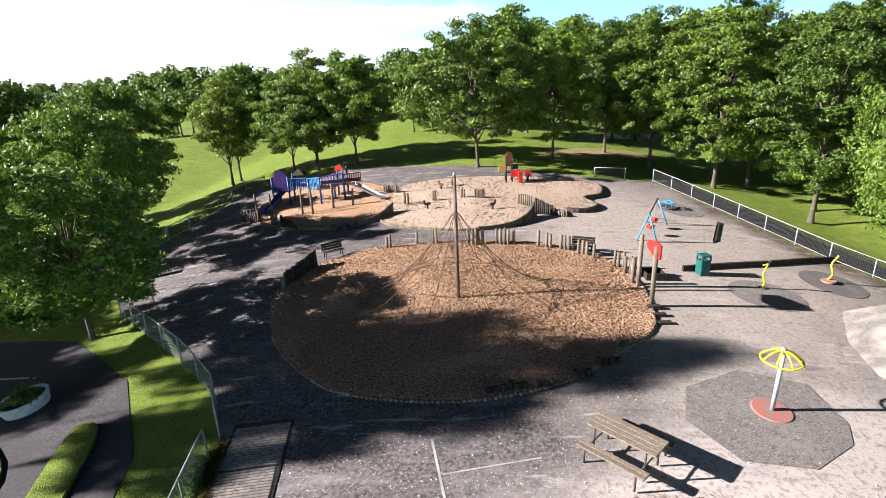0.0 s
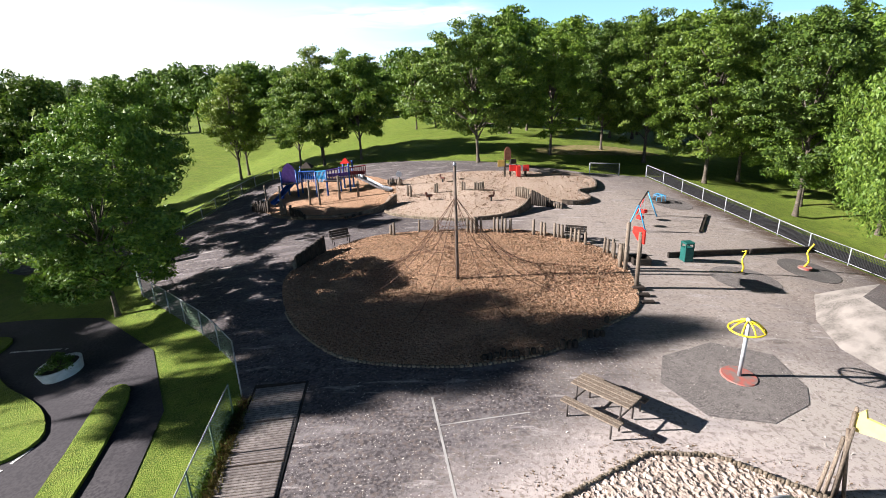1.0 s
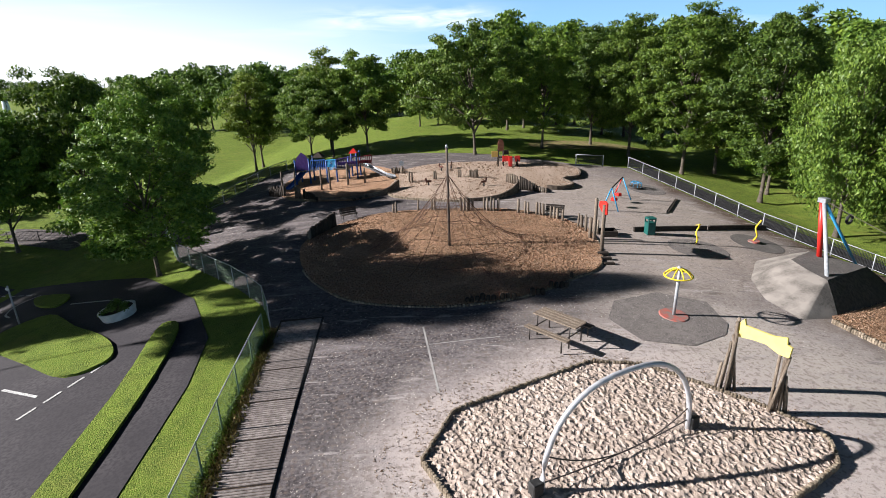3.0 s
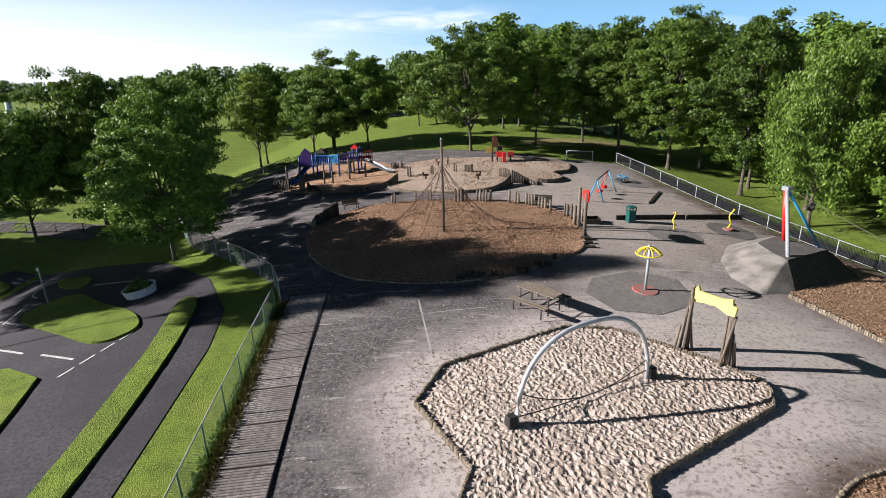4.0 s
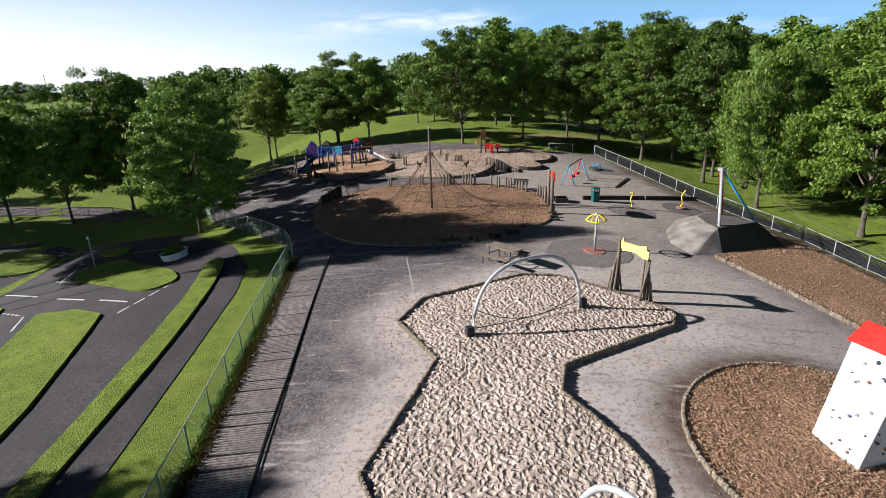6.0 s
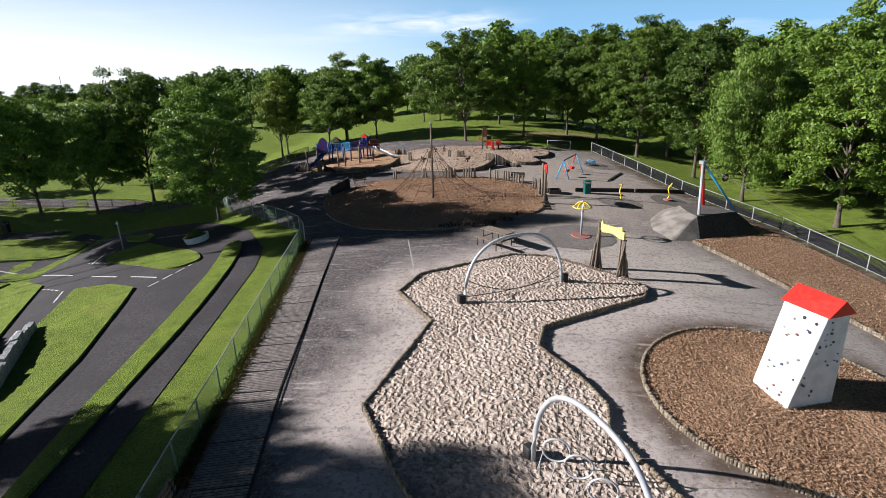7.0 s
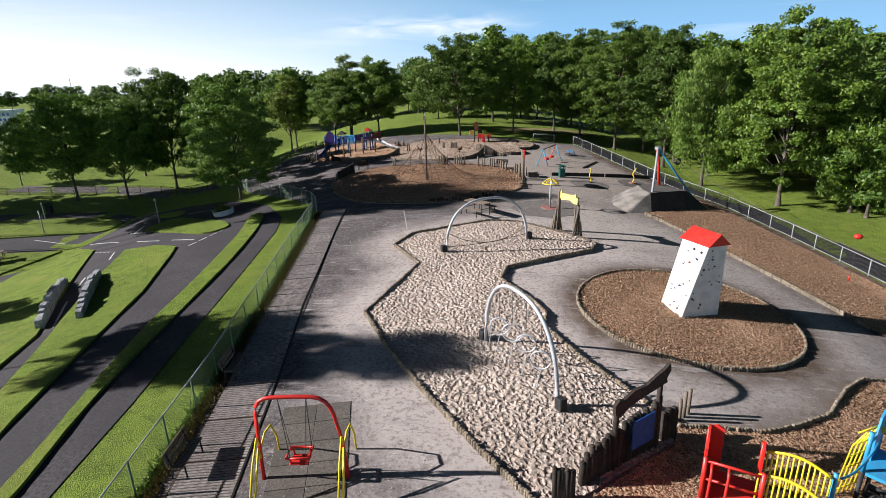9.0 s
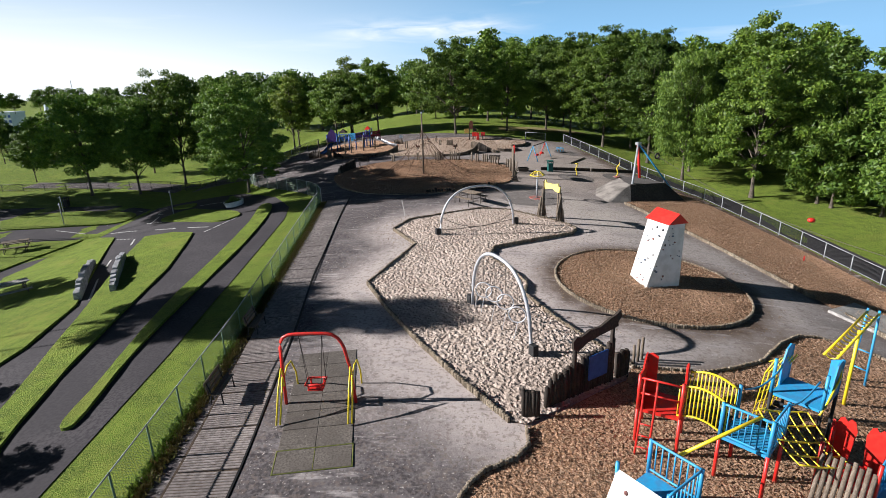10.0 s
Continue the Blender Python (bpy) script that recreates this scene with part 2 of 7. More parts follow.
GRASS = mat("grass", [(0.104, 0.168, 0.022), (0.150, 0.222, 0.031), (0.070, 0.115, 0.018), (0.195, 0.236, 0.047)], 0.9, (0.25, 1.7, 22.0), 0.9, 30.0, bump_dist=0.06, spec=0.1)
speckle(GRASS, (0.07, 0.105, 0.018), 7.0, 0.54, 0.68, 0.4)
streaks(GRASS, (0.24, 0.235, 0.06), (0.35, 0.5, 1.0), 0.54, 0.72, 0.5)
TARMAC = mat("tarmac", [(0.064, 0.055, 0.058), (0.090, 0.078, 0.081), (0.047, 0.042, 0.044), (0.111, 0.099, 0.101), (0.052, 0.045, 0.047), (0.155, 0.140, 0.141)], 0.85, (0.10, 0.55, 34.0, 2.6, 11.0), 0.6, 45.0, spec=0.12, bump_dist=0.014)
streaks(TARMAC, (0.085, 0.076, 0.076), (0.16, 0.6, 1.0), 0.50, 0.70, 0.7)
dust_over(TARMAC, (10.36, 21.97), (6.5, 10.80), (0.42, 0.362, 0.315))
dust_over(TARMAC, (12.63, -0.07), (6.4, 10.08), (0.43, 0.39, 0.362))
dust_over(TARMAC, (8.73, 7.57), (4.6, 3.96), (0.47, 0.42, 0.375))
fringe(TARMAC, (0.50, 0.44, 0.41), "dust")
fringe(TARMAC, (0.085, 0.055, 0.036), "soil")
streaks(TARMAC, (0.26, 0.235, 0.235), (0.40, 1.5, 1.0), 0.52, 0.66, 0.5, 5.0)
streaks(TARMAC, (0.42, 0.385, 0.37), (0.6, 3.2, 1.0), 0.59, 0.67, 0.7, 4.5)
streaks(TARMAC, (0.05, 0.044, 0.045), (0.7, 2.4, 1.0), 0.60, 0.68, 0.45, 4.0)
speckle(TARMAC, (0.17, 0.135, 0.115), 8.0, 0.53, 0.63, 0.5)
speckle(TARMAC, (0.075, 0.068, 0.062), 26.0, 0.62, 0.70, 0.75)
speckle(TARMAC, (0.62, 0.58, 0.53), 19.0, 0.665, 0.72, 0.8)
PATHTAR = mat("path_tarmac", [(0.040, 0.036, 0.040), (0.060, 0.054, 0.058), (0.030, 0.027, 0.031)], 0.85, (0.5, 12.0), 0.25, 60.0, bump_dist=0.008)
WORNRUBBER = mat("worn_rubber", [(0.125, 0.111, 0.105), (0.18, 0.162, 0.152), (0.085, 0.076, 0.072), (0.25, 0.228, 0.212)], 0.9, (0.7, 5.0, 30.0), 0.4, 50.0, bump_dist=0.01, spec=0.12)
speckle(WORNRUBBER, (0.5, 0.46, 0.42), 22.0, 0.66, 0.72, 0.8)
RUBBER = mat("safety_rubber", [(0.125, 0.114, 0.107), (0.175, 0.16, 0.15), (0.095, 0.087, 0.082)], 0.9, (0.9, 18.0), 0.3, 60.0, bump_dist=0.008)
WORNSOIL = mat("worn_earth", [(0.25, 0.19, 0.10), (0.32, 0.25, 0.14), (0.16, 0.17, 0.05)], 0.95, (0.5, 3.0), 0.4, 30.0, spec=0.1)
BARKPALE = mat("pale_bark_chips", [(0.361, 0.271, 0.205), (0.443, 0.344, 0.271), (0.271, 0.189, 0.135), (0.492, 0.402, 0.328)], 0.95, (0.4, 9.0, 26.0), 0.8, 16.0, bump_dist=0.07, spec=0.1)
BARK = mat("bark_chips", [(0.295, 0.165, 0.092), (0.40, 0.24, 0.143), (0.150, 0.080, 0.045), (0.50, 0.33, 0.22)], 0.95, (0.4, 7.0, 24.0), 1.0, 10.0, bump_dist=0.13, spec=0.1)
SAND = mat("sand", [(0.48, 0.395, 0.335), (0.56, 0.47, 0.405), (0.39, 0.315, 0.26)], 0.95, (0.5, 5.0), 0.55, 10.0, bump_dist=0.08, spec=0.1)
prints(SAND, 6.5, 0.032)
WOOD = mat("weathered_wood", [(0.16, 0.125, 0.092), (0.25, 0.21, 0.165), (0.095, 0.072, 0.054)], 0.85, (3.0, 18.0), 0.5, 30.0, vary=0.25, bump_dist=0.01, alongs=(6, 6, 0.8))
DARKWOOD = mat("stained_and_shaded_wood", [(0.030, 0.023, 0.018), (0.055, 0.042, 0.031), (0.02, 0.016, 0.013)], 0.8, (4.0, 20.0), 0.5, 30.0, vary=0.3, bump_dist=0.01)
LOGWOOD = mat("log_edging_wood", [(0.22, 0.175, 0.125), (0.31, 0.26, 0.195), (0.13, 0.105, 0.075)], 0.9, (2.0, 20.0), 0.5, 30.0, vary=0.3, bump_dist=0.01)
CONCRETE = mat("concrete", [(0.33, 0.315, 0.29), (0.43, 0.41, 0.38), (0.25, 0.24, 0.225)], 0.85, (0.8, 9.0), 0.3, 50.0, bump_dist=0.008)
SLAB = mat("ribbed_slab", [(0.23, 0.20, 0.187), (0.31, 0.275, 0.255), (0.165, 0.143, 0.134)], 0.85, (0.9, 8.0), 0.3, 50.0, vary=0.12, bump_dist=0.008)
RED = mat("red_paint", [(0.62, 0.02, 0.015), (0.50, 0.03, 0.02)], 0.4, (8.0,), 0.1, 60.0, spec=0.5)
BLUE = mat("blue_paint", [(0.03, 0.30, 0.55), (0.05, 0.24, 0.45)], 0.45, (6.0,), 0.1, 60.0, spec=0.5)
YELLOW = mat("yellow_paint", [(0.80, 0.62, 0.02), (0.70, 0.52, 0.04)], 0.4, (8.0,), 0.1, 60.0, spec=0.5)
DEEPBLUE = mat("dark_blue_plastic", [(0.015, 0.065, 0.24), (0.022, 0.085, 0.29)], 0.45, (6.0,), 0.1, 60.0)
PURPLE = mat("purple_panel", [(0.10, 0.05, 0.22), (0.13, 0.07, 0.27)], 0.5, (6.0,), 0.1, 60.0)
GREEN = mat("green_bin_paint", [(0.01, 0.075, 0.065), (0.013, 0.10, 0.085)], 0.5, (6.0,), 0.1, 60.0)
STEEL = mat("galvanised_steel", [(0.45, 0.47, 0.50), (0.36, 0.38, 0.41)], 0.45, (12.0,), 0.1, 60.0, metal=0.7)
MOSS = mat("moss", [(0.10, 0.12, 0.03), (0.16, 0.16, 0.05)], 0.95, (9.0,), 0.5, 30.0)
PALE = mat("pale_grey_paint", [(0.36, 0.375, 0.39), (0.28, 0.295, 0.31)], 0.5, (9.0,), 0.1, 60.0)
MESHGREEN = mat("green_coated_wire", [(0.10, 0.17, 0.10), (0.14, 0.21, 0.13)], 0.6, (9.0,), 0.0)
MESHDARK = mat("dark_wire", [(0.022, 0.023, 0.024), (0.035, 0.036, 0.037)], 0.7, (9.0,), 0.0)
BLACK = mat("black_rubber", [(0.02, 0.02, 0.02), (0.035, 0.035, 0.035)], 0.7, (9.0,), 0.1, 50.0)
WHITE = mat("white_paint", [(0.72, 0.72, 0.70), (0.60, 0.60, 0.58)], 0.7, (5.0,), 0.1, 60.0)
ROADPAINT = mat("worn_road_paint", [(0.62, 0.62, 0.60), (0.45, 0.45, 0.44), (0.2, 0.2, 0.2)], 0.8, (1.5, 30.0), 0.1, 60.0)
TOWER = mat("tower_panel_paint", [(0.74, 0.73, 0.70), (0.62, 0.61, 0.57)], 0.6, (2.5,), 0.15, 30.0)
REDDISC = mat("red_rubber_disc", [(0.40, 0.115, 0.092), (0.28, 0.12, 0.10), (0.22, 0.17, 0.15)], 0.9, (4.0,), 0.2, 60.0)
TRUNK = mat("tree_bark", [(0.10, 0.082, 0.062), (0.16, 0.135, 0.105), (0.06, 0.05, 0.04)], 0.9, (2.0, 14.0), 0.8, 18.0, bump_dist=0.04)
SOIL = mat("soil", [(0.05, 0.036, 0.025), (0.08, 0.057, 0.038)], 0.95, (5.0,), 0.6, 25.0)
LEAF_A = leaf_mat("leaves_mid_green", (0.055, 0.108, 0.012), (0.110, 0.190, 0.021), (0.195, 0.275, 0.034))
LEAF_B = leaf_mat("leaves_dark_green", (0.043, 0.090, 0.013), (0.082, 0.150, 0.020), (0.148, 0.220, 0.030))
LEAF_C = leaf_mat("leaves_light_green", (0.058, 0.112, 0.013), (0.108, 0.186, 0.024), (0.185, 0.264, 0.037))
LEAF_W = leaf_mat("leaves_sunny_green", (0.055, 0.115, 0.014), (0.105, 0.190, 0.024), (0.185, 0.270, 0.036))
LEAF_D = leaf_mat("leaves_olive_green", (0.10, 0.15, 0.018), (0.155, 0.212, 0.027), (0.225, 0.275, 0.04))


# ---- building helpers ----
def part(name, bm, material, parent=None, label="", smooth=False):
    """Links a bmesh as one mesh object, under a thing or a part."""
    me = bpy.data.meshes.new(name)
    bm.to_mesh(me)
    bm.free()
    if material:
        me.materials.append(material)
    if smooth:
        me.polygons.foreach_set("use_smooth", [True] * len(me.polygons))
    ob = new(name, me)
    if parent:
        ob.parent = parent
    if label:
        ob["label"] = label
    return ob


def shared(name, me, parent, m=None):
    ob = new(name, me)
    ob.parent = parent
    if m is not None:
        ob.matrix_basis = m
    return ob


def ground_tilt(x, y):
    """Turns level things to lie with the slope of the ground."""
    rx = math.degrees(math.atan2(gz(x, y + 0.5) - gz(x, y - 0.5), 1.0))
    ry = -math.degrees(math.atan2(gz(x + 0.5, y) - gz(x - 0.5, y), 1.0))
    return pose(0, 0, 0, rx, ry, 0)


def thing(name, x, y, rz=0.0, dz=0.0, label="", category="", group="", kind="", lie=False):
    ob = new(name)
    ob.matrix_basis = pose(x, y, gz(x, y) + dz, 0, 0, 0) @ (ground_tilt(x, y) if lie else Matrix.Identity(4)) @ pose(0, 0, 0, 0, 0, rz)
    return tagged(ob, label, category, group, kind)


def box(bm, c, s, rz=0.0, bevel=0.0, m=None):
    mm = Matrix.Translation(c) @ Matrix.Rotation(radians(rz), 4, "Z") @ Matrix.Diagonal((*s, 1))
    if m is not None:
        mm = m @ mm
    r = bmesh.ops.create_cube(bm, size=1.0, matrix=mm)
    if bevel:
        edges = list({e for v in r["verts"] for e in v.link_edges})
        bmesh.ops.bevel(bm, geom=edges, offset=bevel, segments=1, affect="EDGES")
    return bm


def tube(bm, p0, p1, r, n=8, r2=None, caps=True):
    p0, p1 = Vector(p0), Vector(p1)
    d = p1 - p0
    q = d.to_track_quat("Z", "Y").to_matrix().to_4x4()
    bmesh.ops.create_cone(bm, cap_ends=caps, segments=n, radius1=r, radius2=r if r2 is None else r2, depth=d.length, matrix=Matrix.Translation((p0 + p1) / 2) @ q)
    return bm


def pipe(bm, pts, r, n=8, closed=False):
    """A bent pipe along pts."""
    pts = [Vector(p) for p in pts]
    rings, k = [], len(pts)
    up = Vector((0.013, 0.021, 1)).normalized()
    for i, p in enumerate(pts):
        a = pts[(i - 1) % k] if closed or i else p
        b = pts[(i + 1) % k] if closed or i < k - 1 else p
        d = (b - a).normalized()
        side = d.cross(up)
        if side.length < 0.1:
            side = d.cross(Vector((1, 0, 0.02)))
        side.normalize()
        other = side.cross(d).normalized()
        rings.append([bm.verts.new(p + (side * math.cos(2 * math.pi * j / n) + other * math.sin(2 * math.pi * j / n)) * r) for j in range(n)])
    for i in range(k if closed else k - 1):
        a, b = rings[i], rings[(i + 1) % k]
        for j in range(n):
            bm.faces.new((a[j], a[(j + 1) % n], b[(j + 1) % n], b[j]))
    if not closed:
        bm.faces.new(rings[0])
        bm.faces.new(rings[-1][::-1])
    bmesh.ops.recalc_face_normals(bm, faces=bm.faces)
    return bm


def spline(pts, per=4, closed=True):
    """Points on a smooth curve through a few corners of a plan."""
    out, n = [], len(pts)
    span = n if closed else n - 1
    for i in range(span):
        p = [pts[(i + k) % n] if closed else pts[max(0, min(n - 1, i + k))] for k in (-1, 0, 1, 2)]
        for s in range(per):
            t = s / per
            out.append(tuple(0.5 * (2 * b + (c - a) * t + (2 * a - 5 * b + 4 * c - d) * t * t + (3 * b - a - 3 * c + d) * t ** 3) for a, b, c, d in zip(*p)))
    if not closed:
        out.append(pts[-1])
    return out


def resample(pts, step, closed=False):
    """Even steps along a line in plan."""
    pts = list(pts) + ([pts[0]] if closed else [])
    out, rest = [pts[0]], step
    for (ax, ay), (bx, by) in zip(pts, pts[1:]):
        seg = math.hypot(bx - ax, by - ay)
        pos = rest
        while pos <= seg:
            out.append((ax + (bx - ax) * pos / seg, ay + (by - ay) * pos / seg))
            pos += step
        rest = pos - seg
    return out


def sheet(name, outline, lift, material, step=1.5, label="", thick=0.0, wave=None, kind="structure", category=""):
    """A surface laid over the ground inside an outline."""
    bm = bmesh.new()
    f = bm.faces.new([bm.verts.new((x, y, 0)) for x, y in outline])
    xs, ys = [p[0] for p in outline], [p[1] for p in outline]
    for axis, lo, hi in ((0, min(xs), max(xs)), (1, min(ys), max(ys))):
        k = math.ceil(lo / step) * step
        while k < hi:
            co = (k, 0, 0) if axis == 0 else (0, k, 0)
            no = (1, 0, 0) if axis == 0 else (0, 1, 0)
            bmesh.ops.bisect_plane(bm, geom=bm.verts[:] + bm.edges[:] + bm.faces[:], plane_co=co, plane_no=no, dist=1e-4)
            k += step
    bmesh.ops.triangulate(bm, faces=[g for g in bm.faces if len(g.verts) > 4])
    if thick:
        rim = [e for e in bm.edges if e.is_boundary]
        r = bmesh.ops.extrude_edge_only(bm, edges=rim)
        skirt = {v for v in r["geom"] if isinstance(v, bmesh.types.BMVert)}
    else:
        skirt = set()
    for v in bm.verts:
        x, y = v.co.x, v.co.y
        v.co.z = gz(x, y) + lift + (wave(x, y) if wave and v not in skirt else 0) - (thick if v in skirt else 0)
    bmesh.ops.recalc_face_normals(bm, faces=bm.faces)
    if sum(g.normal.z for g in bm.faces) < 0:
        bmesh.ops.reverse_faces(bm, faces=bm.faces)
    if thick:
        bmesh.ops.split_edges(bm, edges=[e for e in rim if e.is_valid])
    ob = part(name, bm, material, None, "", True)
    return tagged(ob, label, category or name.replace("_", " "), "", kind)


def inside(x, y, poly):
    hit, j = False, len(poly) - 1
    for i in range(len(poly)):
        (xi, yi), (xj, yj) = poly[i], poly[j]
        if (yi > y) != (yj > y) and x < (xj - xi) * (y - yi) / (yj - yi) + xi:
            hit = not hit
        j = i
    return hit


# ---- ground ----
def build_ground():
    def steps(lo, hi, fine_lo, fine_hi, fine):
        v = list(np.arange(fine_lo, fine_hi + 1e-6, fine))
        s, p = fine, fine_hi
        while p < hi:
            s *= 1.35
            p += s
            v.append(p)
        s, p = fine, fine_lo
        while p > lo:
            s *= 1.35
            p -= s
            v.insert(0, p)
        return v
    xs, ys = steps(-1800, 1800, -50, 50, 1.5), steps(-600, 2500, -40, 70, 1.5)
    def height(x, y):
        d = max(0.0, math.hypot(x, y - 28) - 84)
        drop = min(d, 300) * 0.06 + min(d, 1500) * 0.012
        return gz(x, y) - drop + 0.03 * math.sin(x * 0.9 + 1.3 * math.sin(y * 0.4)) * (1 if abs(x) > 22 else 0)
    verts = [(x, y, height(x, y)) for y in ys for x in xs]
    nx = len(xs)
    faces = [(j * nx + i, j * nx + i + 1, (j + 1) * nx + i + 1, (j + 1) * nx + i) for j in range(len(ys) - 1) for i in range(nx - 1)]
    me = bpy.data.meshes.new("ground")
    me.from_pydata(verts, [], faces)
    me.materials.append(GRASS)
    me.polygons.foreach_set("use_smooth", [True] * len(me.polygons))
    return tagged(new("ground", me), "mown green park grass, sunlit, in tree shade beside the trunks", "grass", "", "structure")


build_ground()

# plan outlines, metres
FENCE_WEST = [(-3.62, -18.69), (-4.0, -11.52), (-4.21, -7.15), (-4.73, -2.06), (-5.44, 4.79), (-5.98, 10.53), (-6.76, 12.17), (-8.60, 14.22), (-13.59, 19.02), (-16.88, 24.20)]
FENCE_NORTHWEST = [(-17.43, 27.92), (-16.32, 30.87), (-15.92, 34.29), (-15.30, 38.05), (-13.82, 40.36)]
FENCE_EAST = [(9.68, 33.85), (13.74, 34.29), (15.60, 28.21), (17.40, 22.14), (19.38, 18.32), (20.86, 16.19), (22.14, 11.97), (22.78, 7.47), (23.52, 1.86), (24.06, -4.33), (25.91, -11.85)]
YARD = [(-3.05, -33.70)] + FENCE_WEST + [(-33.20, 29.71), (-44.33, 30.88), (-44.34, 33.61), (-31.14, 32.03), (-19.13, 28.96)] + FENCE_NORTHWEST + [(-5.89, 39.99), (2.35, 37.81), (9.67, 34.40)] + FENCE_EAST[1:] + [(26.67, -34.99)]
yard = sheet("tarmac_yard", YARD, 0.02, TARMAC, 0.75, "worn grey tarmac with pale dusty patches across the playground", category="tarmac")

sheet("worn_path", spline([(7.4, 40.7), (9.4, 40.1), (14.8, 41.5), (18.5, 44.0), (16.2, 46.0), (12.6, 45.9), (7.8, 43.0)], 4), 0.03, WORNSOIL, 1.2, "tan worn earth path across the grass under the trees", category="path")
EAST_PATH = [(x + 0.22, y + 0.1) for x, y in FENCE_EAST[1:]] + [(27.6, -34.9), (29.6, -34.9)] + [(x + 2.0, y + 0.8) for x, y in FENCE_EAST[:0:-1]]
sheet("path", EAST_PATH, 0.02, PATHTAR, 1.0, "dark tarmac path between the mesh fence and the wood", category="path")
OVAL = spline([(-6.95, 18.09), (-6.07, 15.32), (-4.67, 13.22), (-2.99, 11.85), (0.11, 11.32), (2.94, 12.01), (5.11, 13.59), (6.61, 15.04), (7.19, 18.01), (6.77, 20.22), (4.58, 22.06), (1.77, 22.74), (-3.03, 22.71), (-5.21, 21.67), (-6.66, 19.84)], 4)
SANDPIT = [(4.30, 7.73), (5.80, 7.70), (7.08, 6.90), (8.26, 6.13), (9.10, 5.42), (9.40, 4.80), (9.07, 4.05), (7.82, 3.24), (4.83, 1.34), (4.50, 0.07), (5.66, -1.87), (5.96, -2.73), (5.77, -3.65), (6.69, -5.59), (7.66, -7.04), (8.56, -8.34),
           (8.18, -9.03), (6.33, -10.42), (5.00, -11.35), (4.60, -11.20), (3.53, -9.83), (1.97, -7.54), (0.66, -5.33), (-0.52, -2.99), (1.04, 1.56), (-0.36, 3.88), (0.38, 5.57), (2.41, 6.66)]
PLAYBARK = [(8.56, -8.41), (10.79, -8.34), (11.74, -7.99), (13.05, -7.29), (14.42, -5.89), (15.41, -5.15), (16.31, -5.04), (17.48, -5.52), (19.51, -7.30), (20.82, -10.80), (20.16, -17.89), (13.85, -21.73), (6.27, -20.77), (3.33, -17.15), (3.00, -14.73), (3.48, -13.59), (3.83, -13.08), (4.67, -12.57), (5.04, -12.07), (5.03, -11.49), (6.33, -10.50), (8.18, -9.10)]
RING_C = (11.3, -1.65)
RING = [(RING_C[0] + 4.0 * math.cos(a * math.pi / 24) + 0.25 * math.sin(a * math.pi / 24), RING_C[1] + 3.75 * math.sin(a * math.pi / 24)) for a in range(48)]
STRIP = [(14.42, 12.23), (13.81, 11.23), (15.35, 7.91), (16.91, 3.87), (18.04, 0.66), (19.35, -3.26), (20.42, -6.75), (23.85, -7.98), (23.57, -2.87), (22.91, 2.58), (22.11, 8.44), (20.80, 13.62), (19.25, 16.42), (17.21, 15.32), (15.09, 13.74)]
FARBARK_W = spline([(-12.24, 31.48), (-10.65, 28.45), (-8.24, 26.60), (-5.69, 25.74), (-4.02, 26.71), (-3.23, 29.34), (-4.22, 33.58), (-7.96, 36.58), (-11.76, 35.96)], 4)
FARBARK_E = spline([(-3.60, 26.46), (-1.72, 24.94), (0.84, 24.24), (3.05, 24.62), (4.42, 26.10), (4.88, 27.74), (6.85, 26.78), (8.18, 27.69), (7.77, 29.14), (9.09, 30.15), (9.23, 32.79), (5.86, 34.10), (0.39, 34.37), (-3.07, 33.10), (-3.65, 29.88)], 4)

random.seed(5)


def sand_wave(x, y):
    """Footprints: hollows with steep sides, turned every way."""
    a = 3.0 * noise.noise(Vector((x * 0.6, y * 0.6, 9)))
    c, s = math.cos(a), math.sin(a)
    u, v = c * x - s * y, s * x + c * y
    d = noise.voronoi(Vector((u * 7.4, v * 12.0, 0.7)))[0][0]
    e = noise.voronoi(Vector((v * 7.7, u * 12.4, 3.1)))[0][0]
    return 0.018 - 0.042 * math.exp(-(d / 0.33) ** 4) - 0.034 * math.exp(-(e / 0.3) ** 4) + 0.03 * noise.noise(Vector((x * 7, y * 7, 0.3))) + 0.06 * noise.noise(Vector((x * 0.35, y * 0.35, 4)))


def bark_wave(x, y):
    return 0.05 * noise.noise(Vector((x * 0.5, y * 0.5, 1))) + 0.02 * noise.noise(Vector((x * 3, y * 3, 5)))


def edge_distance(pts, outline):
    """How far each plan point lies from an outline."""
    best = np.full(len(pts), 1e9)
    for a, b in zip(outline, list(outline[1:]) + [outline[0]]):
        a, b = np.array(a), np.array(b)
        d = b - a
        f = np.clip(((pts - a) @ d) / (d @ d), 0, 1)
        best = np.minimum(best, np.linalg.norm(pts - a - f[:, None] * d, axis=1))
    return best


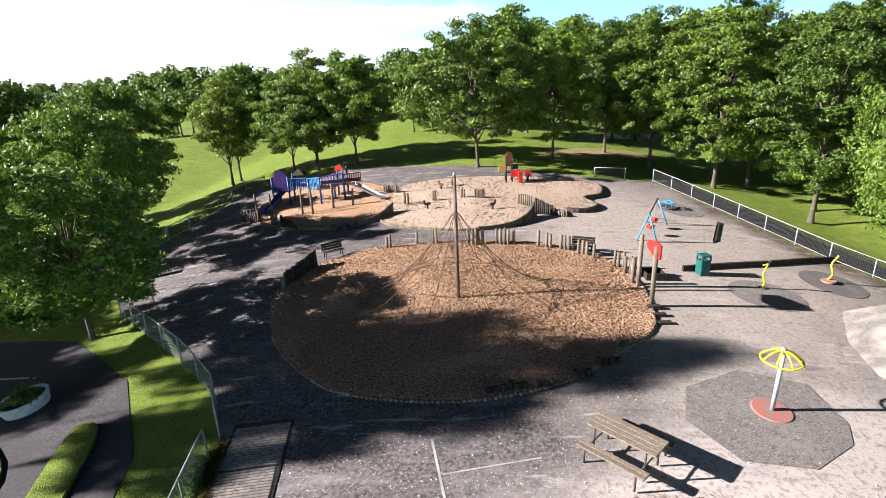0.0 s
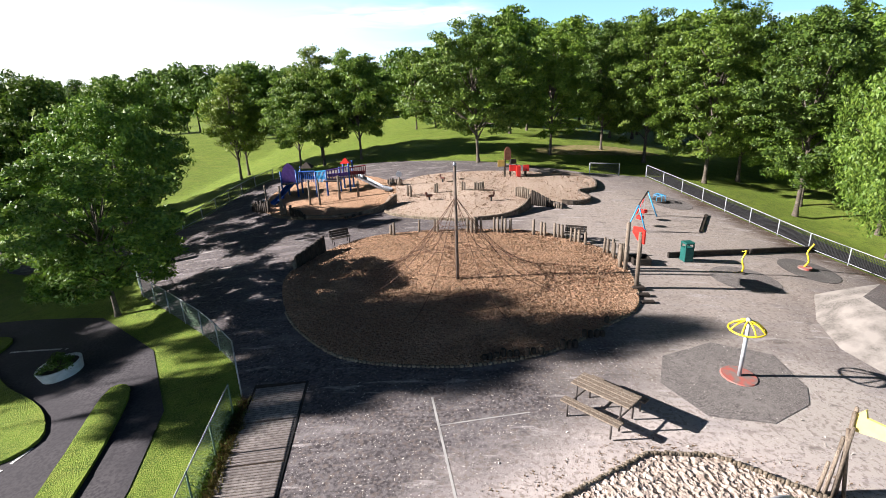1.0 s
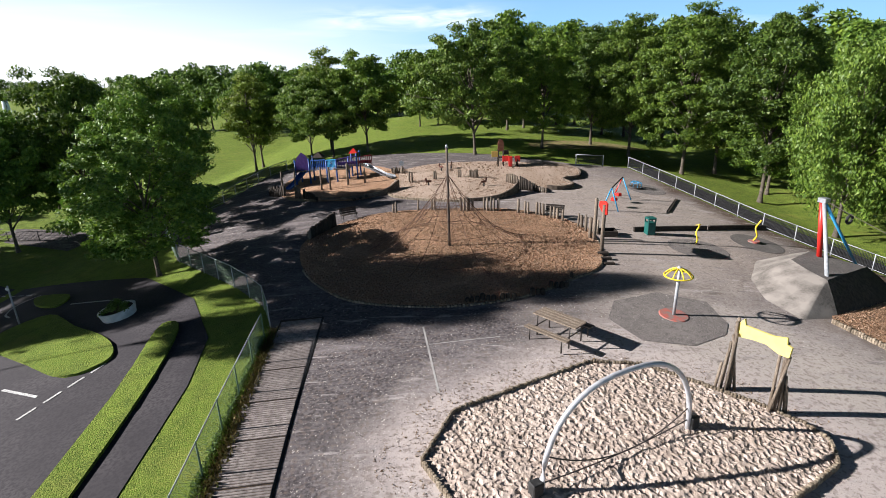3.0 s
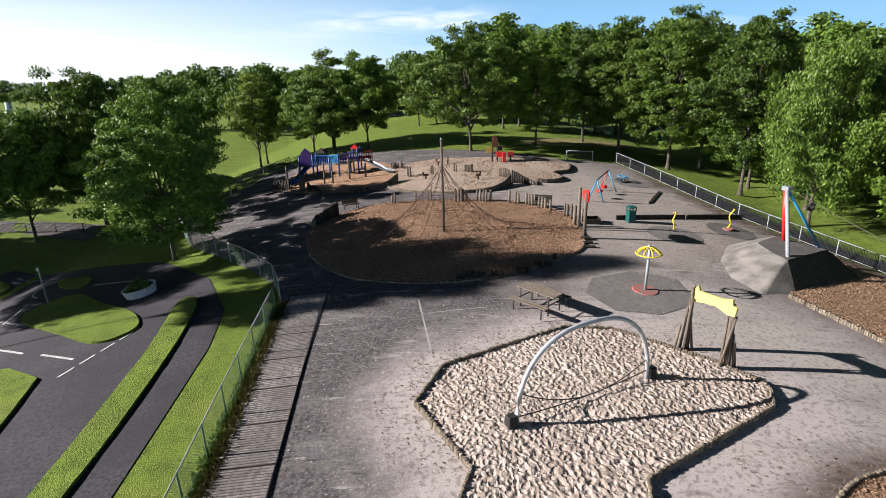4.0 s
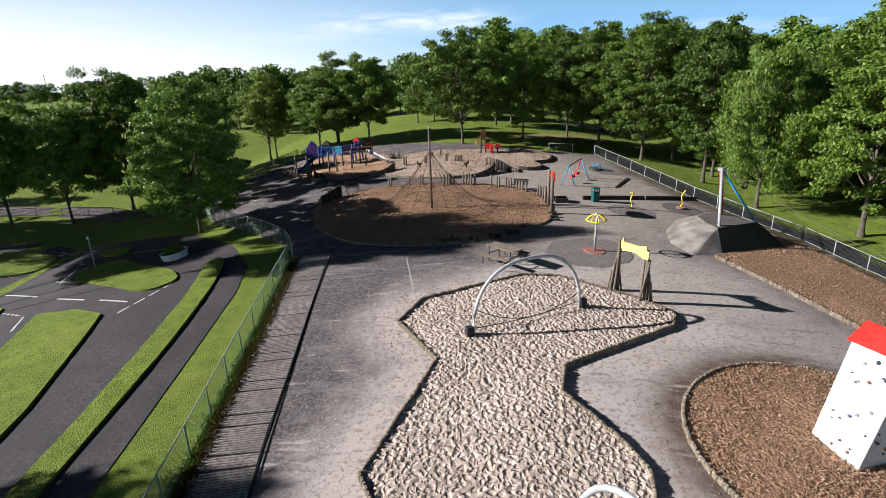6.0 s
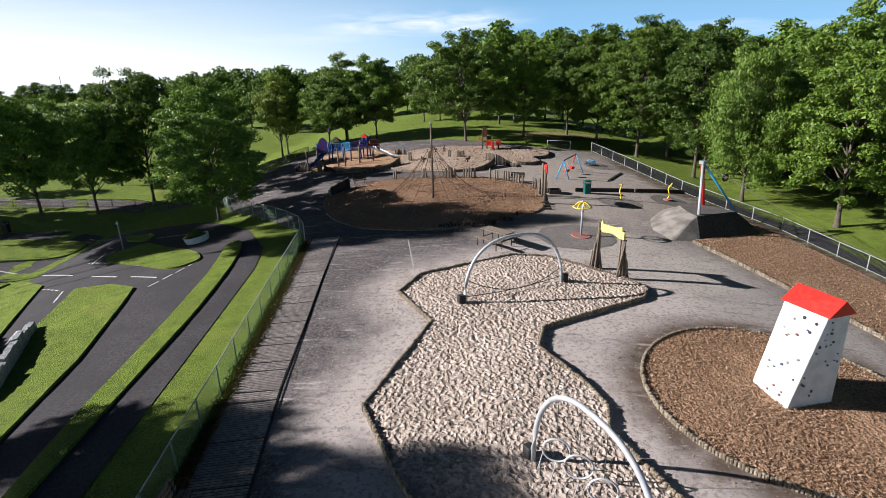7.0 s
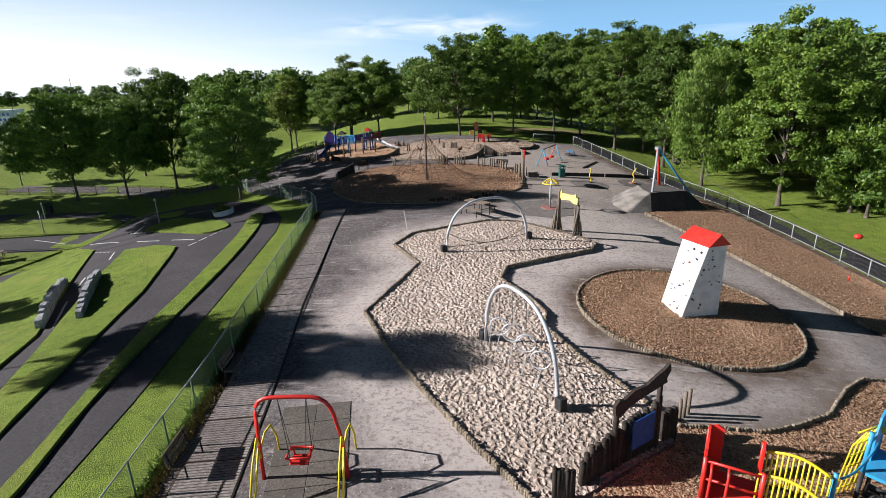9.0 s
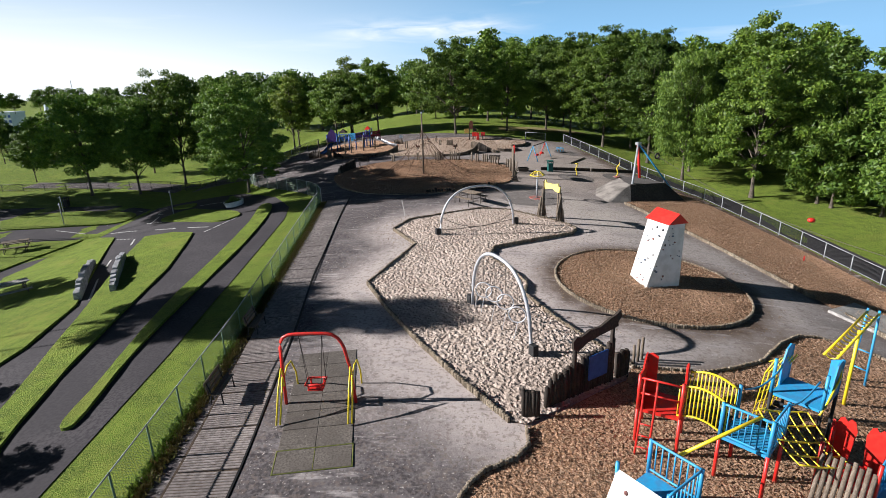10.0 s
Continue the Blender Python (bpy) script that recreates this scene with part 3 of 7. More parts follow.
yard_xy = np.zeros(3 * len(yard.data.vertices))
yard.data.vertices.foreach_get("co", yard_xy)
yard_xy = yard_xy.reshape(-1, 3)[:, :2]
dust = np.exp(-(edge_distance(yard_xy, SANDPIT) / 1.7) ** 1.6) + 0.3 * np.exp(-(edge_distance(yard_xy, RING) / 2.5) ** 2)
dust += 0.26 * np.exp(-((yard_xy[:, 0] - 0.3) / 3.0) ** 2 - ((yard_xy[:, 1] + 9.0) / 6.0) ** 2)
at = yard.data.attributes.new("dust", "FLOAT", "POINT")
at.data.foreach_set("value", dust.astype(np.float32))
ring_d = edge_distance(yard_xy, RING)
soil = 0.95 * np.exp(-(ring_d / 0.75) ** 2) + 0.16 * np.exp(-(ring_d / 2.2) ** 2) + 0.6 * np.exp(-(edge_distance(yard_xy, STRIP) / 0.9) ** 2) + 0.7 * np.exp(-(edge_distance(yard_xy, PLAYBARK[:10]) / 0.7) ** 2)
soil += np.exp(-((yard_xy[:, 0] - np.interp(yard_xy[:, 1], [-12, -4, 2, 7.7, 12.3, 16.4, 22.3, 28.4], [25.4, 23.7, 23.2, 22.5, 21.8, 20.5, 17.1, 15.3])) / 1.3) ** 2)
at = yard.data.attributes.new("soil", "FLOAT", "POINT")
at.data.foreach_set("value", (0.85 * soil).astype(np.float32))

sheet("bark_oval", OVAL, 0.09, BARK, 0.4, "brown bark chips in a large oval under the climbing net", wave=bark_wave, category="bark")
sheet("sand_pit", SANDPIT, 0.11, SAND, 0.038, "pale trampled sand full of footprints inside log edging", wave=sand_wave, category="sand")
sheet("play_bark", PLAYBARK, 0.09, BARK, 0.5, "brown bark chips under the coloured climbing frame", wave=bark_wave, category="bark")
sheet("ring_bark", RING, 0.09, BARK, 0.4, "brown bark chips in a ring of logs round the climbing tower", wave=bark_wave, category="bark")
sheet("strip_bark", STRIP, 0.09, BARK, 0.6, "brown bark chips in a long strip beside the fence", wave=bark_wave, category="bark")
sheet("far_bark_west", FARBARK_W, 0.09, BARK, 0.6, "brown bark chips under the far slide tower", wave=bark_wave, category="bark")
sheet("far_bark_east", FARBARK_E, 0.09, BARKPALE, 0.6, "pale brown bark chips in a curved bed", wave=bark_wave, category="bark")

# traffic garden for small bicycles
TRAFFIC = [(-5.13, -33.76), (-6.23, -7.91), (-6.78, -0.63), (-7.1, 3.37), (-7.45, 7.4), (-8.05, 10.2), (-10.2, 13.7), (-14.23, 17.24), (-21.31, 19.83), (-27.97, 22.56), (-36.56, 22.36), (-44.28, 21.48), (-43.78, -36.53)]
sheet("cycle_track", TRAFFIC, 0.02, PATHTAR, 1.5, "dark smooth tarmac lanes of a small traffic garden", category="tarmac")
LAWN_STRIP = spline([(-10.1, 11.7), (-10.4, 11.1), (-9.6, 7.3), (-8.94, 1.32), (-8.65, -2.87), (-8.16, -6.47), (-7.65, -9.26), (-7.37, -11.17), (-7.08, -11.53), (-6.95, -11.00), (-7.47, -8.08), (-7.72, -5.36), (-7.94, -1.13), (-8.21, 3.37), (-8.78, 7.93), (-9.5, 11.0)], 3)
LAWN_BIG = [(-12.84, 6.69), (-14.67, 7.71), (-16.72, 7.99), (-15.23, 3.57), (-12.16, -3.95), (-11.02, -7.14), (-9.80, -10.55), (-9.24, -14.63), (-7.61, -14.57), (-8.66, -11.23), (-9.36, -8.42), (-10.10, -4.43), (-10.89, 0.35), (-12.20, 4.82)]
LAWN_WEST = [(-20.2, 10.1), (-22.6, 11.9), (-24.0, 8.7), (-24.4, 5.6), (-20.89, -1.42), (-15.49, -8.98), (-12.64, -11.84), (-12.43, -6.53), (-13.21, -2.84), (-15.68, 1.70), (-17.60, 5.25)]
LAWN_FARWEST = [(-30.89, 11.96), (-37.34, 9.21), (-37.69, -18.46), (-17.80, -16.47), (-17.10, -8.67), (-23.21, -1.69), (-25.95, 5.20), (-25.4, 8.7), (-24.4, 12.6)]
LAWN_E = spline([(-17.84, 12.17), (-18.57, 13.51), (-17.09, 14.54), (-14.57, 12.64), (-12.23, 11.04), (-11.12, 9.52), (-12.17, 8.69), (-14.61, 10.07)], 4)
LAWN_F = spline([(-34.73, 15.44), (-35.34, 17.98), (-31.55, 20.48), (-26.49, 20.10), (-24.48, 19.27), (-24.47, 17.01), (-27.48, 16.25)], 4)
LAWN_G = spline([(-20.25, 17.76), (-17.86, 16.87), (-17.58, 15.56), (-19.24, 16.42)], 4)
for k, o in enumerate((LAWN_STRIP, LAWN_BIG, LAWN_WEST, LAWN_FARWEST, LAWN_E, LAWN_F, LAWN_G)):
    sheet("lawn", o, 0.11, GRASS, 0.9, "short mown green grass island with a cut edge", thick=0.16, wave=lambda x, y: 0.03 * noise.noise(Vector((x * 2.5, y * 2.5, 2))), category="grass")


# ---- trees ----
def leaf_cloud(rng, lobes, count, size, droop=0.0):
    """Leaves scattered through the outer shells of overlapping lobes, as one mesh's arrays."""
    c = np.array([l[:3] for l in lobes])
    r = np.array([l[3] for l in lobes])
    per = 150
    k = max(8, count // per)
    pick = rng.choice(len(lobes), size=k, p=r ** 2 / (r ** 2).sum())
    v = rng.normal(size=(k, 3))
    v /= np.linalg.norm(v, axis=1)[:, None]
    spread = size * 5.6 * (0.7 + 0.7 * rng.random(k))
    cc = c[pick] + v * (r[pick] * (0.62 + 0.46 * rng.random(k)))[:, None] * np.array([1, 1, 0.88])
    which = rng.integers(0, k, count)
    off = rng.normal(size=(count, 3))
    off /= np.linalg.norm(off, axis=1)[:, None] + 1e-9
    off *= rng.random(count)[:, None] ** 0.5
    p = cc[which] + off * spread[which][:, None] * np.array([1, 1, 0.5])
    mid = c.mean(axis=0)
    outw = cc[which] - mid
    outw /= np.linalg.norm(outw, axis=1)[:, None] + 1e-9
    v = outw * 0.5 + off * 0.6
    if droop:
        hang = rng.random(count) < 0.5
        p[hang, 2] -= rng.random(hang.sum()) * droop
    n = v + rng.normal(size=(count, 3)) * 0.8 + np.array([0, 0, 0.25])
    n /= np.linalg.norm(n, axis=1)[:, None]
    t = np.cross(n, rng.normal(size=(count, 3)))
    t /= np.linalg.norm(t, axis=1)[:, None] + 1e-9
    if droop:
        t[:, 2] -= 1.2
        t /= np.linalg.norm(t, axis=1)[:, None]
    b = np.cross(n, t)
    s = size * (0.6 + 0.8 * rng.random(count))[:, None]
    return np.stack([p - t * s * 0.9 - b * s * 0.55, p - t * s * 0.9 + b * s * 0.55, p + t * s * 1.1], 1).reshape(-1, 3)


def leaf_mesh(name, q, material, n=3):
    """Loose three- or four-cornered leaves as one mesh."""
    k = len(q) // n
    me = bpy.data.meshes.new(name)
    me.vertices.add(n * k)
    me.vertices.foreach_set("co", q.astype(np.float32).ravel())
    me.loops.add(n * k)
    me.loops.foreach_set("vertex_index", np.arange(n * k, dtype=np.int32))
    me.polygons.add(k)
    me.polygons.foreach_set("loop_start", np.arange(0, n * k, n, dtype=np.int32))
    me.polygons.foreach_set("loop_total", np.full(k, n, dtype=np.int32))
    me.update(calc_edges=True)
    me.materials.append(material)
    return me


def tree_proto(seed, height, spread, bole, material, count, size, lean=0.0, droop=0.0, columnar=0.0, label="", lobe_n=48):
    """A tree with a tapered trunk, limbs and a lobed crown; built far below and copied to its places."""
    rng = np.random.default_rng(seed)
    rnd = random.Random(seed)
    ob = new("tree")
    tagged(ob, label, "tree")
    bm = bmesh.new()
    r0 = (0.006 if bole > 10 else 0.0108) * height + 0.03
    path = [Vector((lean * (h ** 1.3) * height * 0.5, 0.10 * math.sin(3 * h + seed), h * height * 0.8)) for h in (0, 0.06, 0.2, 0.4, 0.6, 0.8, 1.0)]
    for k, (a, b) in enumerate(zip(path, path[1:])):
        f0, f1 = (1.35 if k == 0 else 1 - k * 0.14), 1 - (k + 1) * 0.14
        tube(bm, a, b, r0 * f0, 9, r0 * f1, False)
    lobes = []
    crown_h = height - bole
    for k in range(lobe_n):
        f = (k + 0.5) / lobe_n
        z = bole + crown_h * (0.12 + 0.80 * f)
        prof = math.sin(math.pi * min(1.0, 0.16 + 0.74 * f ** (0.75 + columnar))) ** 0.8
        ang = k * 2.399 + rnd.random()
        rr = spread * prof * (0.42 + 0.50 * rnd.random())
        cx = lean * height * 0.4
        lr = (0.15 + 0.17 * rnd.random()) * spread * (0.6 + 0.5 * prof)
        lobes.append((cx + rr * math.cos(ang), rr * math.sin(ang), z, lr))
        if k % 2 == 0:
            start = path[5].lerp(path[6], f) if bole > 10 else path[2].lerp(path[5], max(0, min(1, f * 0.8)))
            end = Vector(lobes[-1][:3])
            midp = start.lerp(end, 0.5) + Vector((0, 0, 0.06 * height))
            tube(bm, start, midp, r0 * 0.36, 6, r0 * 0.2, False)
            tube(bm, midp, end, r0 * 0.2, 5, r0 * 0.06, False)
    lobes.append((lean * height * 0.4, 0, bole + crown_h * 0.5, spread * 0.6))
    lobes.append((lean * height * 0.4, 0, height - spread * 0.3, spread * 0.32))
    part("trunk", bm, TRUNK, ob, "grey-brown bark", True)
    q = leaf_cloud(rng, lobes, count, size, droop)
    top = np.percentile(q[:, 2], 99.8)
    q[:, 2] = np.where(q[:, 2] > bole, bole + (q[:, 2] - bole) * (height - bole) / (top - bole), q[:, 2])
    crown = new("crown", leaf_mesh("crown", q, material))
    crown.parent = ob
    return ob


ROUND = tree_proto(1, 9.0, 3.9, 1.9, LEAF_W, 34000, 0.1, label="leafy broad green park tree with a slim trunk")
ROUND2 = tree_proto(2, 9.0, 3.5, 1.7, LEAF_A, 34000, 0.1, label="dark green leafy park tree with a rounded crown")
TALL = tree_proto(3, 13.0, 4.6, 1.0, LEAF_A, 58000, 0.1, columnar=0.1, label="tall green woodland tree with a full crown")
TALL2 = tree_proto(4, 13.5, 4.2, 1.2, LEAF_B, 54000, 0.1, columnar=0.3, label="tall dark green woodland tree with a pale trunk")
WEEPER = tree_proto(5, 12.0, 4.0, 1.9, LEAF_C, 46000, 0.098, droop=1.3, label="light green drooping tree beside the fence")
LEANER = tree_proto(6, 10.5, 5.2, 1.8, LEAF_C, 44000, 0.108, lean=-0.10, label="broad light green tree with a leaning trunk")
SPARSE = tree_proto(7, 8.5, 2.4, 1.9, LEAF_D, 13000, 0.1, label="thin olive green tree with an open crown")
LOW = tree_proto(10, 8.4, 4.2, 1.0, LEAF_W, 40000, 0.092, label="spreading green tree beside the lane fence")
HIGH = tree_proto(12, 24.8, 3.9, 17.5, LEAF_A, 8200, 0.24, label="very tall tree with a high crown west of the lanes")
FAR = tree_proto(8, 10.0, 4.4, 1.8, LEAF_B, 6500, 0.25, label="distant dark green tree at the edge of the park")
FAR2 = tree_proto(9, 13.0, 4.4, 0.8, LEAF_A, 8000, 0.28, label="distant green woodland tree in a dense row")
MIDWOOD = tree_proto(11, 11.0, 4.0, 0.4, LEAF_B, 15000, 0.16, columnar=0.1, label="dark green woodland tree with branches to the ground")
used = set()


def plant(proto, x, y, h=1.0, turn=0.0, wide=None, group="", dz=0.0):
    m = pose(x, y, gz(x, y) - 0.05 + dz, 0, 0, turn) @ Matrix.Diagonal((wide or h, wide or h, h, 1))
    if proto in used:
        ob = copy_thing(proto, m @ Matrix.Diagonal((*(1 / c for c in proto.scale), 1)))
    else:
        used.add(proto)
        ob = proto
        ob.matrix_basis = m
    if group:
        ob["group"] = group
    return ob


# trees west of the playground
for pr, x, y, h, a, w in ((LOW, -13.6, 17.3, 0.80, 10, 0.96), (ROUND, -28.82, 27.18, 1.0, 70, 0.98), (ROUND2, -26.10, 31.0, 1.27, 130, 1.12), (ROUND, -17.3, 25.2, 0.95, 200, 0.88), (ROUND, -33.67, 26.80, 1.08, 300, 1.09),
                          (ROUND, -45.2, 34.1, 0.64, 20, 0.5), (ROUND2, -33.31, 37.59, 0.92, 160, 0.9), (ROUND, -25.00, 39.98, 1.15, 250, 1.13)):
    plant(pr, x, y, h, a, w, "trees beside the traffic garden")
# tall trees further west, whose shade falls across the yard
for pr, x, y, h, a, w in ((HIGH, -33.0, 10.2, 0.94, 0, 0.5), (HIGH, -32.5, 8.7, 0.80, 130, 0.48), (HIGH, -33.5, 12.3, 0.84, 210, 0.42), (HIGH, -23.8, -7.4, 0.66, 300, 0.4), (HIGH, -25.0, -6.2, 0.57, 40, 0.55), (ROUND2, -29.5, -0.9, 1.1, 120, 0.62),
                          (ROUND2, -14.65, -9.85, 0.3, 120, 0.3), (ROUND, -8.60, -12.94, 0.13, 40, 0.22), (TALL, -46.0, 22.0, 0.78, 200, 0.75), (TALL, -46.0, 25.0, 0.75, 20, 0.7), (HIGH, -42.0, 15.2, 0.64, 250, 0.85), (HIGH, -42.0, 18.3, 0.62, 80, 0.9), (HIGH, -43.0, 21.3, 0.62, 140, 0.9), (HIGH, -42.0, 12.0, 0.74, 30, 0.55), (HIGH, -38.0, 12.0, 0.62, 300, 0.66), (HIGH, -42.5, 19.6, 0.45, 20, 0.85), (HIGH, -42.5, 22.6, 0.45, 200, 0.85)):
    plant(pr, x, y, h, a, w, "trees west of the traffic garden")
# trees at the head of the playground
for pr, x, y, h, a in ((SPARSE, -18.73, 44.92, 1.06, 0), (SPARSE, -18.52, 46.65, 1.02, 90), (ROUND2, -12.55, 42.82, 0.85, 20), (ROUND2, -10.32, 42.12, 0.87, 140), (SPARSE, -11.62, 47.28, 1.14, 60), (ROUND2, -7.30, 42.43, 0.95, 200), (LEANER, 2.26, 37.47, 0.96, 0), (TALL, 8.16, 40.20, 0.74, 80), (TALL2, 13.16, 43.73, 0.75, 10), (TALL, 15.35, 39.34, 0.85, 150)):
    plant(pr, x, y, h, a, None, "trees at the head of the playground")
# wood east of the fence
for pr, x, y, h, a in ((TALL, 17.90, 34.45, 0.91, 0), (TALL2, 20.74, 28.72, 0.87, 60), (WEEPER, 21.89, 22.91, 0.86, 0), (TALL, 24.99, 17.34, 0.98, 220), (TALL2, 23.60, 25.85, 0.74, 120), (WEEPER, 28.60, 15.38, 0.71, 140), (TALL, 33.13, 17.64, 0.62, 310), (TALL2, 30.94, 23.41, 0.72, 20), (TALL, 22.64, 31.15, 0.81, 90), (TALL2, 29.78, 29.78, 0.69, 170), (TALL, 21.50, 36.76, 0.89, 260), (TALL2, 30.76, 10.85, 0.66, 200), (WEEPER, 32.95, 5.97, 0.74, 50), (TALL, 37.36, 11.83, 0.8, 100)):
    plant(pr, x, y, h, a, None, "trees of the wood beside the fence")
rnd = random.Random(11)
for k in range(26):
    plant(FAR2, -3.4 + k * 2.1 + rnd.uniform(-1, 1), 56 + rnd.uniform(-3.5, 10) - 0.45 * max(0, k - 8), rnd.uniform(0.8, 1.0) * (0.66 if k < 5 else 1.0), rnd.uniform(0, 360), None, "far trees of the wood")
for k in range(16):
    plant(MIDWOOD, 35 + rnd.uniform(0, 10), 2 + k * 3.2, rnd.uniform(0.85, 1.05), rnd.uniform(0, 360), None, "far trees of the wood")
for k in range(30):
    x = -68 + k * 2.65
    tall = float(np.interp(x, [-68, -49, -35, -16, 9], [0.95, 1.12, 1.15, 0.95, 0.85]))
    plant(FAR, x + rnd.uniform(-1.5, 1.5), float(np.interp(x, [-60, -40, -20], [101, 97, 82])) + rnd.uniform(-4, 8), tall * rnd.uniform(0.88, 1.12), rnd.uniform(0, 360), None, "trees along the far side of the park")

for k in range(15):
    plant(MIDWOOD, 28.5 + rnd.uniform(0, 6), 8 + k * 2.1, rnd.uniform(0.62, 0.82), rnd.uniform(0, 360), None, "far trees of the wood")

# distant town beyond the park, low on the horizon
TOWN = mat("distant_town", [(0.46, 0.52, 0.58), (0.55, 0.60, 0.65)], 0.9, (0.2,), 0.0)
town = tagged(new("office_block"), "pale grey flat-roofed building far beyond the park", "building", "", "")
town.matrix_basis = Matrix.Translation((-306, 322, -22.5))
for x, w_, h in ((-6, 14, 15), (7, 12, 18), (-16, 8, 11)):
    body = part("wall", box(bmesh.new(), (x, 0, h / 2), (w_, 12, h)), TOWN, town)
    for i in range(int(w_ / 3)):
        for j in range(2):
            part("window", box(bmesh.new(), (x - w_ / 2 + 2 + i * 3, -6.05, h - 2.2 - 3.2 * j), (1.6, 0.2, 1.6)), DEEPBLUE, body)
    part("roof", box(bmesh.new(), (x, 0, h + 0.3), (w_ + 0.6, 12.6, 0.6)), TOWN, town)
chim = tagged(new("chimney"), "tall tapering grey chimney on the horizon", "chimney", "", "")
chim.matrix_basis = Matrix.Translation((-272, 322, -20))
part("shaft", tube(bmesh.new(), (0, 0, 0), (0, 0, 24), 3.0, 12, 1.1), TOWN, chim, "", True)
part("cap", tube(bmesh.new(), (0, 0, 24), (0, 0, 25), 1.5, 12), TOWN, chim, "", True)
aerial = tagged(new("radio_mast"), "thin grey radio mast on the horizon", "mast", "", "")
aerial.matrix_basis = Matrix.Translation((-252, 322, -20.5))
part("mast", tube(bmesh.new(), (0, 0, 0), (0, 0, 35), 0.45, 6, 0.2), TOWN, aerial, "", True)
for x, y, h in ((-60.9, 47.9, 0.55), (-62.5, 50.5, 0.62), (-58.7, 51.9, 0.6), (-66.0, 52.0, 0.7)):
    plant(FAR, x, y, h, rnd.uniform(0, 360), None, "trees along the far side of the park")
for k in range(24):
    plant(FAR, -225 + k * 7.5 + rnd.uniform(-3, 3), 212 + rnd.uniform(-14, 14), rnd.uniform(0.9, 1.2), rnd.uniform(0, 360), None, "trees beyond the park")


# ---- fences ----
def fence(pts, spacing, height, post_mat, rail_mat, wire_mat, gap, wire, post_r, label, low_rail=True):
    line = resample(pts, spacing)
    bx, by = line[0]
    base = Vector((bx, by, gz(bx, by)))
    ob = thing("fence", bx, by, 0, 0, label, "fence")
    for k, (x, y) in enumerate(line):
        p = Vector((x, y, gz(x, y))) - base
        bm = tube(bmesh.new(), p + Vector((0, 0, -0.15)), p + Vector((0, 0, height + 0.02)), post_r, 8)
        part("post", bm, post_mat, ob, "", True)
        if k + 1 == len(line):
            break
        q = Vector((*line[k + 1], gz(*line[k + 1]))) - base
        up = Vector((0, 0, height))
        bm = tube(bmesh.new(), p + up, q + up, post_r * 0.7, 8)
        part("top_rail", bm, rail_mat, ob, "", True)
        if low_rail:
            part("bottom_rail", tube(bmesh.new(), p + Vector((0, 0, 0.12)), q + Vector((0, 0, 0.12)), post_r * 0.6, 6), rail_mat, ob, "", True)
        bm = bmesh.new()
        n = int((q - p).length / gap)
        if not low_rail:
            # woven diamond wire
            L, d = (q - p).length, (q - p).normalized()
            for j in range(-int(height / gap), n + 1):
                for s in (0, 1):
                    lo, hi = max(0.0, j * gap), min(L, j * gap + height)
                    if hi - lo < 0.03:
                        continue
                    z0, z1 = lo - j * gap, hi - j * gap
                    if s:
                        z0, z1 = height - z0, height - z1
                    a, b = p + d * lo + Vector((0, 0, max(0.03, z0))), p + d * hi + Vector((0, 0, max(0.03, z1)))
                    tube(bm, a, b, wire, 3, None, False)
            part("wire_panel", bm, wire_mat, ob)["kind"] = "stuff"
            continue
        for j in range(1, n):
            a = p.lerp(q, j / n)
            bmesh.ops.create_cube(bm, size=1, matrix=Matrix.Translation(a + Vector((0, 0, height / 2 + 0.03))) @ Matrix.Diagonal((wire, wire, height - 0.08, 1)))
        for h in (0.25, 0.45, 0.65):
            tube(bm, p + Vector((0, 0, h)), q + Vector((0, 0, h)), wire * 0.5, 4)
        part("wire_panel", bm, wire_mat, ob)["kind"] = "stuff"
    return ob


fence(FENCE_WEST[:6], 1.5, 0.97, MESHGREEN, PALE, MESHGREEN, 0.085, 0.0027, 0.024, "green wire mesh fence with pale top rail beside the paved strip", False)
fence(FENCE_WEST[5:], 1.6, 0.97, PALE, PALE, MESHGREEN, 0.085, 0.0027, 0.024, "green wire mesh fence with pale top rail beside shaded grass", False)
fence(FENCE_NORTHWEST, 1.8, 0.85, PALE, PALE, MESHDARK, 0.06, 0.012, 0.032, "grey wire mesh fence along the far grass")
fence(FENCE_EAST[:2], 2.1, 0.85, PALE, PALE, MESHDARK, 0.05, 0.014, 0.035, "grey wire mesh fence closing the head of the yard")
fence(FENCE_EAST[1:], 1.8, 0.86, PALE, PALE, MESHDARK, 0.06, 0.016, 0.026, "dark wire mesh fence with pale posts and rails beside the wood")
fence([(-18.43, 25.01), (-27.12, 29.21), (-34.29, 29.41), (-49.42, 29.32)], 2.3, 0.75, MESHDARK, MESHDARK, MESHDARK, 0.09, 0.012, 0.03, "dark railing fence behind the park trees")


# ---- log edging ----
def log_mesh(h, r):
    bm = bmesh.new()
    bmesh.ops.create_cone(bm, cap_ends=True, segments=8, radius1=r, radius2=r, depth=h, matrix=Matrix.Translation((0, 0, h / 2)))
    top = [f for f in bm.faces if f.normal.z > 0.9]
    e = [e for e in top[0].edges]
    bmesh.ops.bevel(bm, geom=e, offset=r * 0.28, segments=1, affect="EDGES")
    me = bpy.data.meshes.new("log")
    bm.to_mesh(me)
    bm.free()
    me.materials.append(LOGWOOD)
    return me


LOG_HIGH, LOG_LOW = log_mesh(0.42, 0.046), log_mesh(0.36, 0.062)


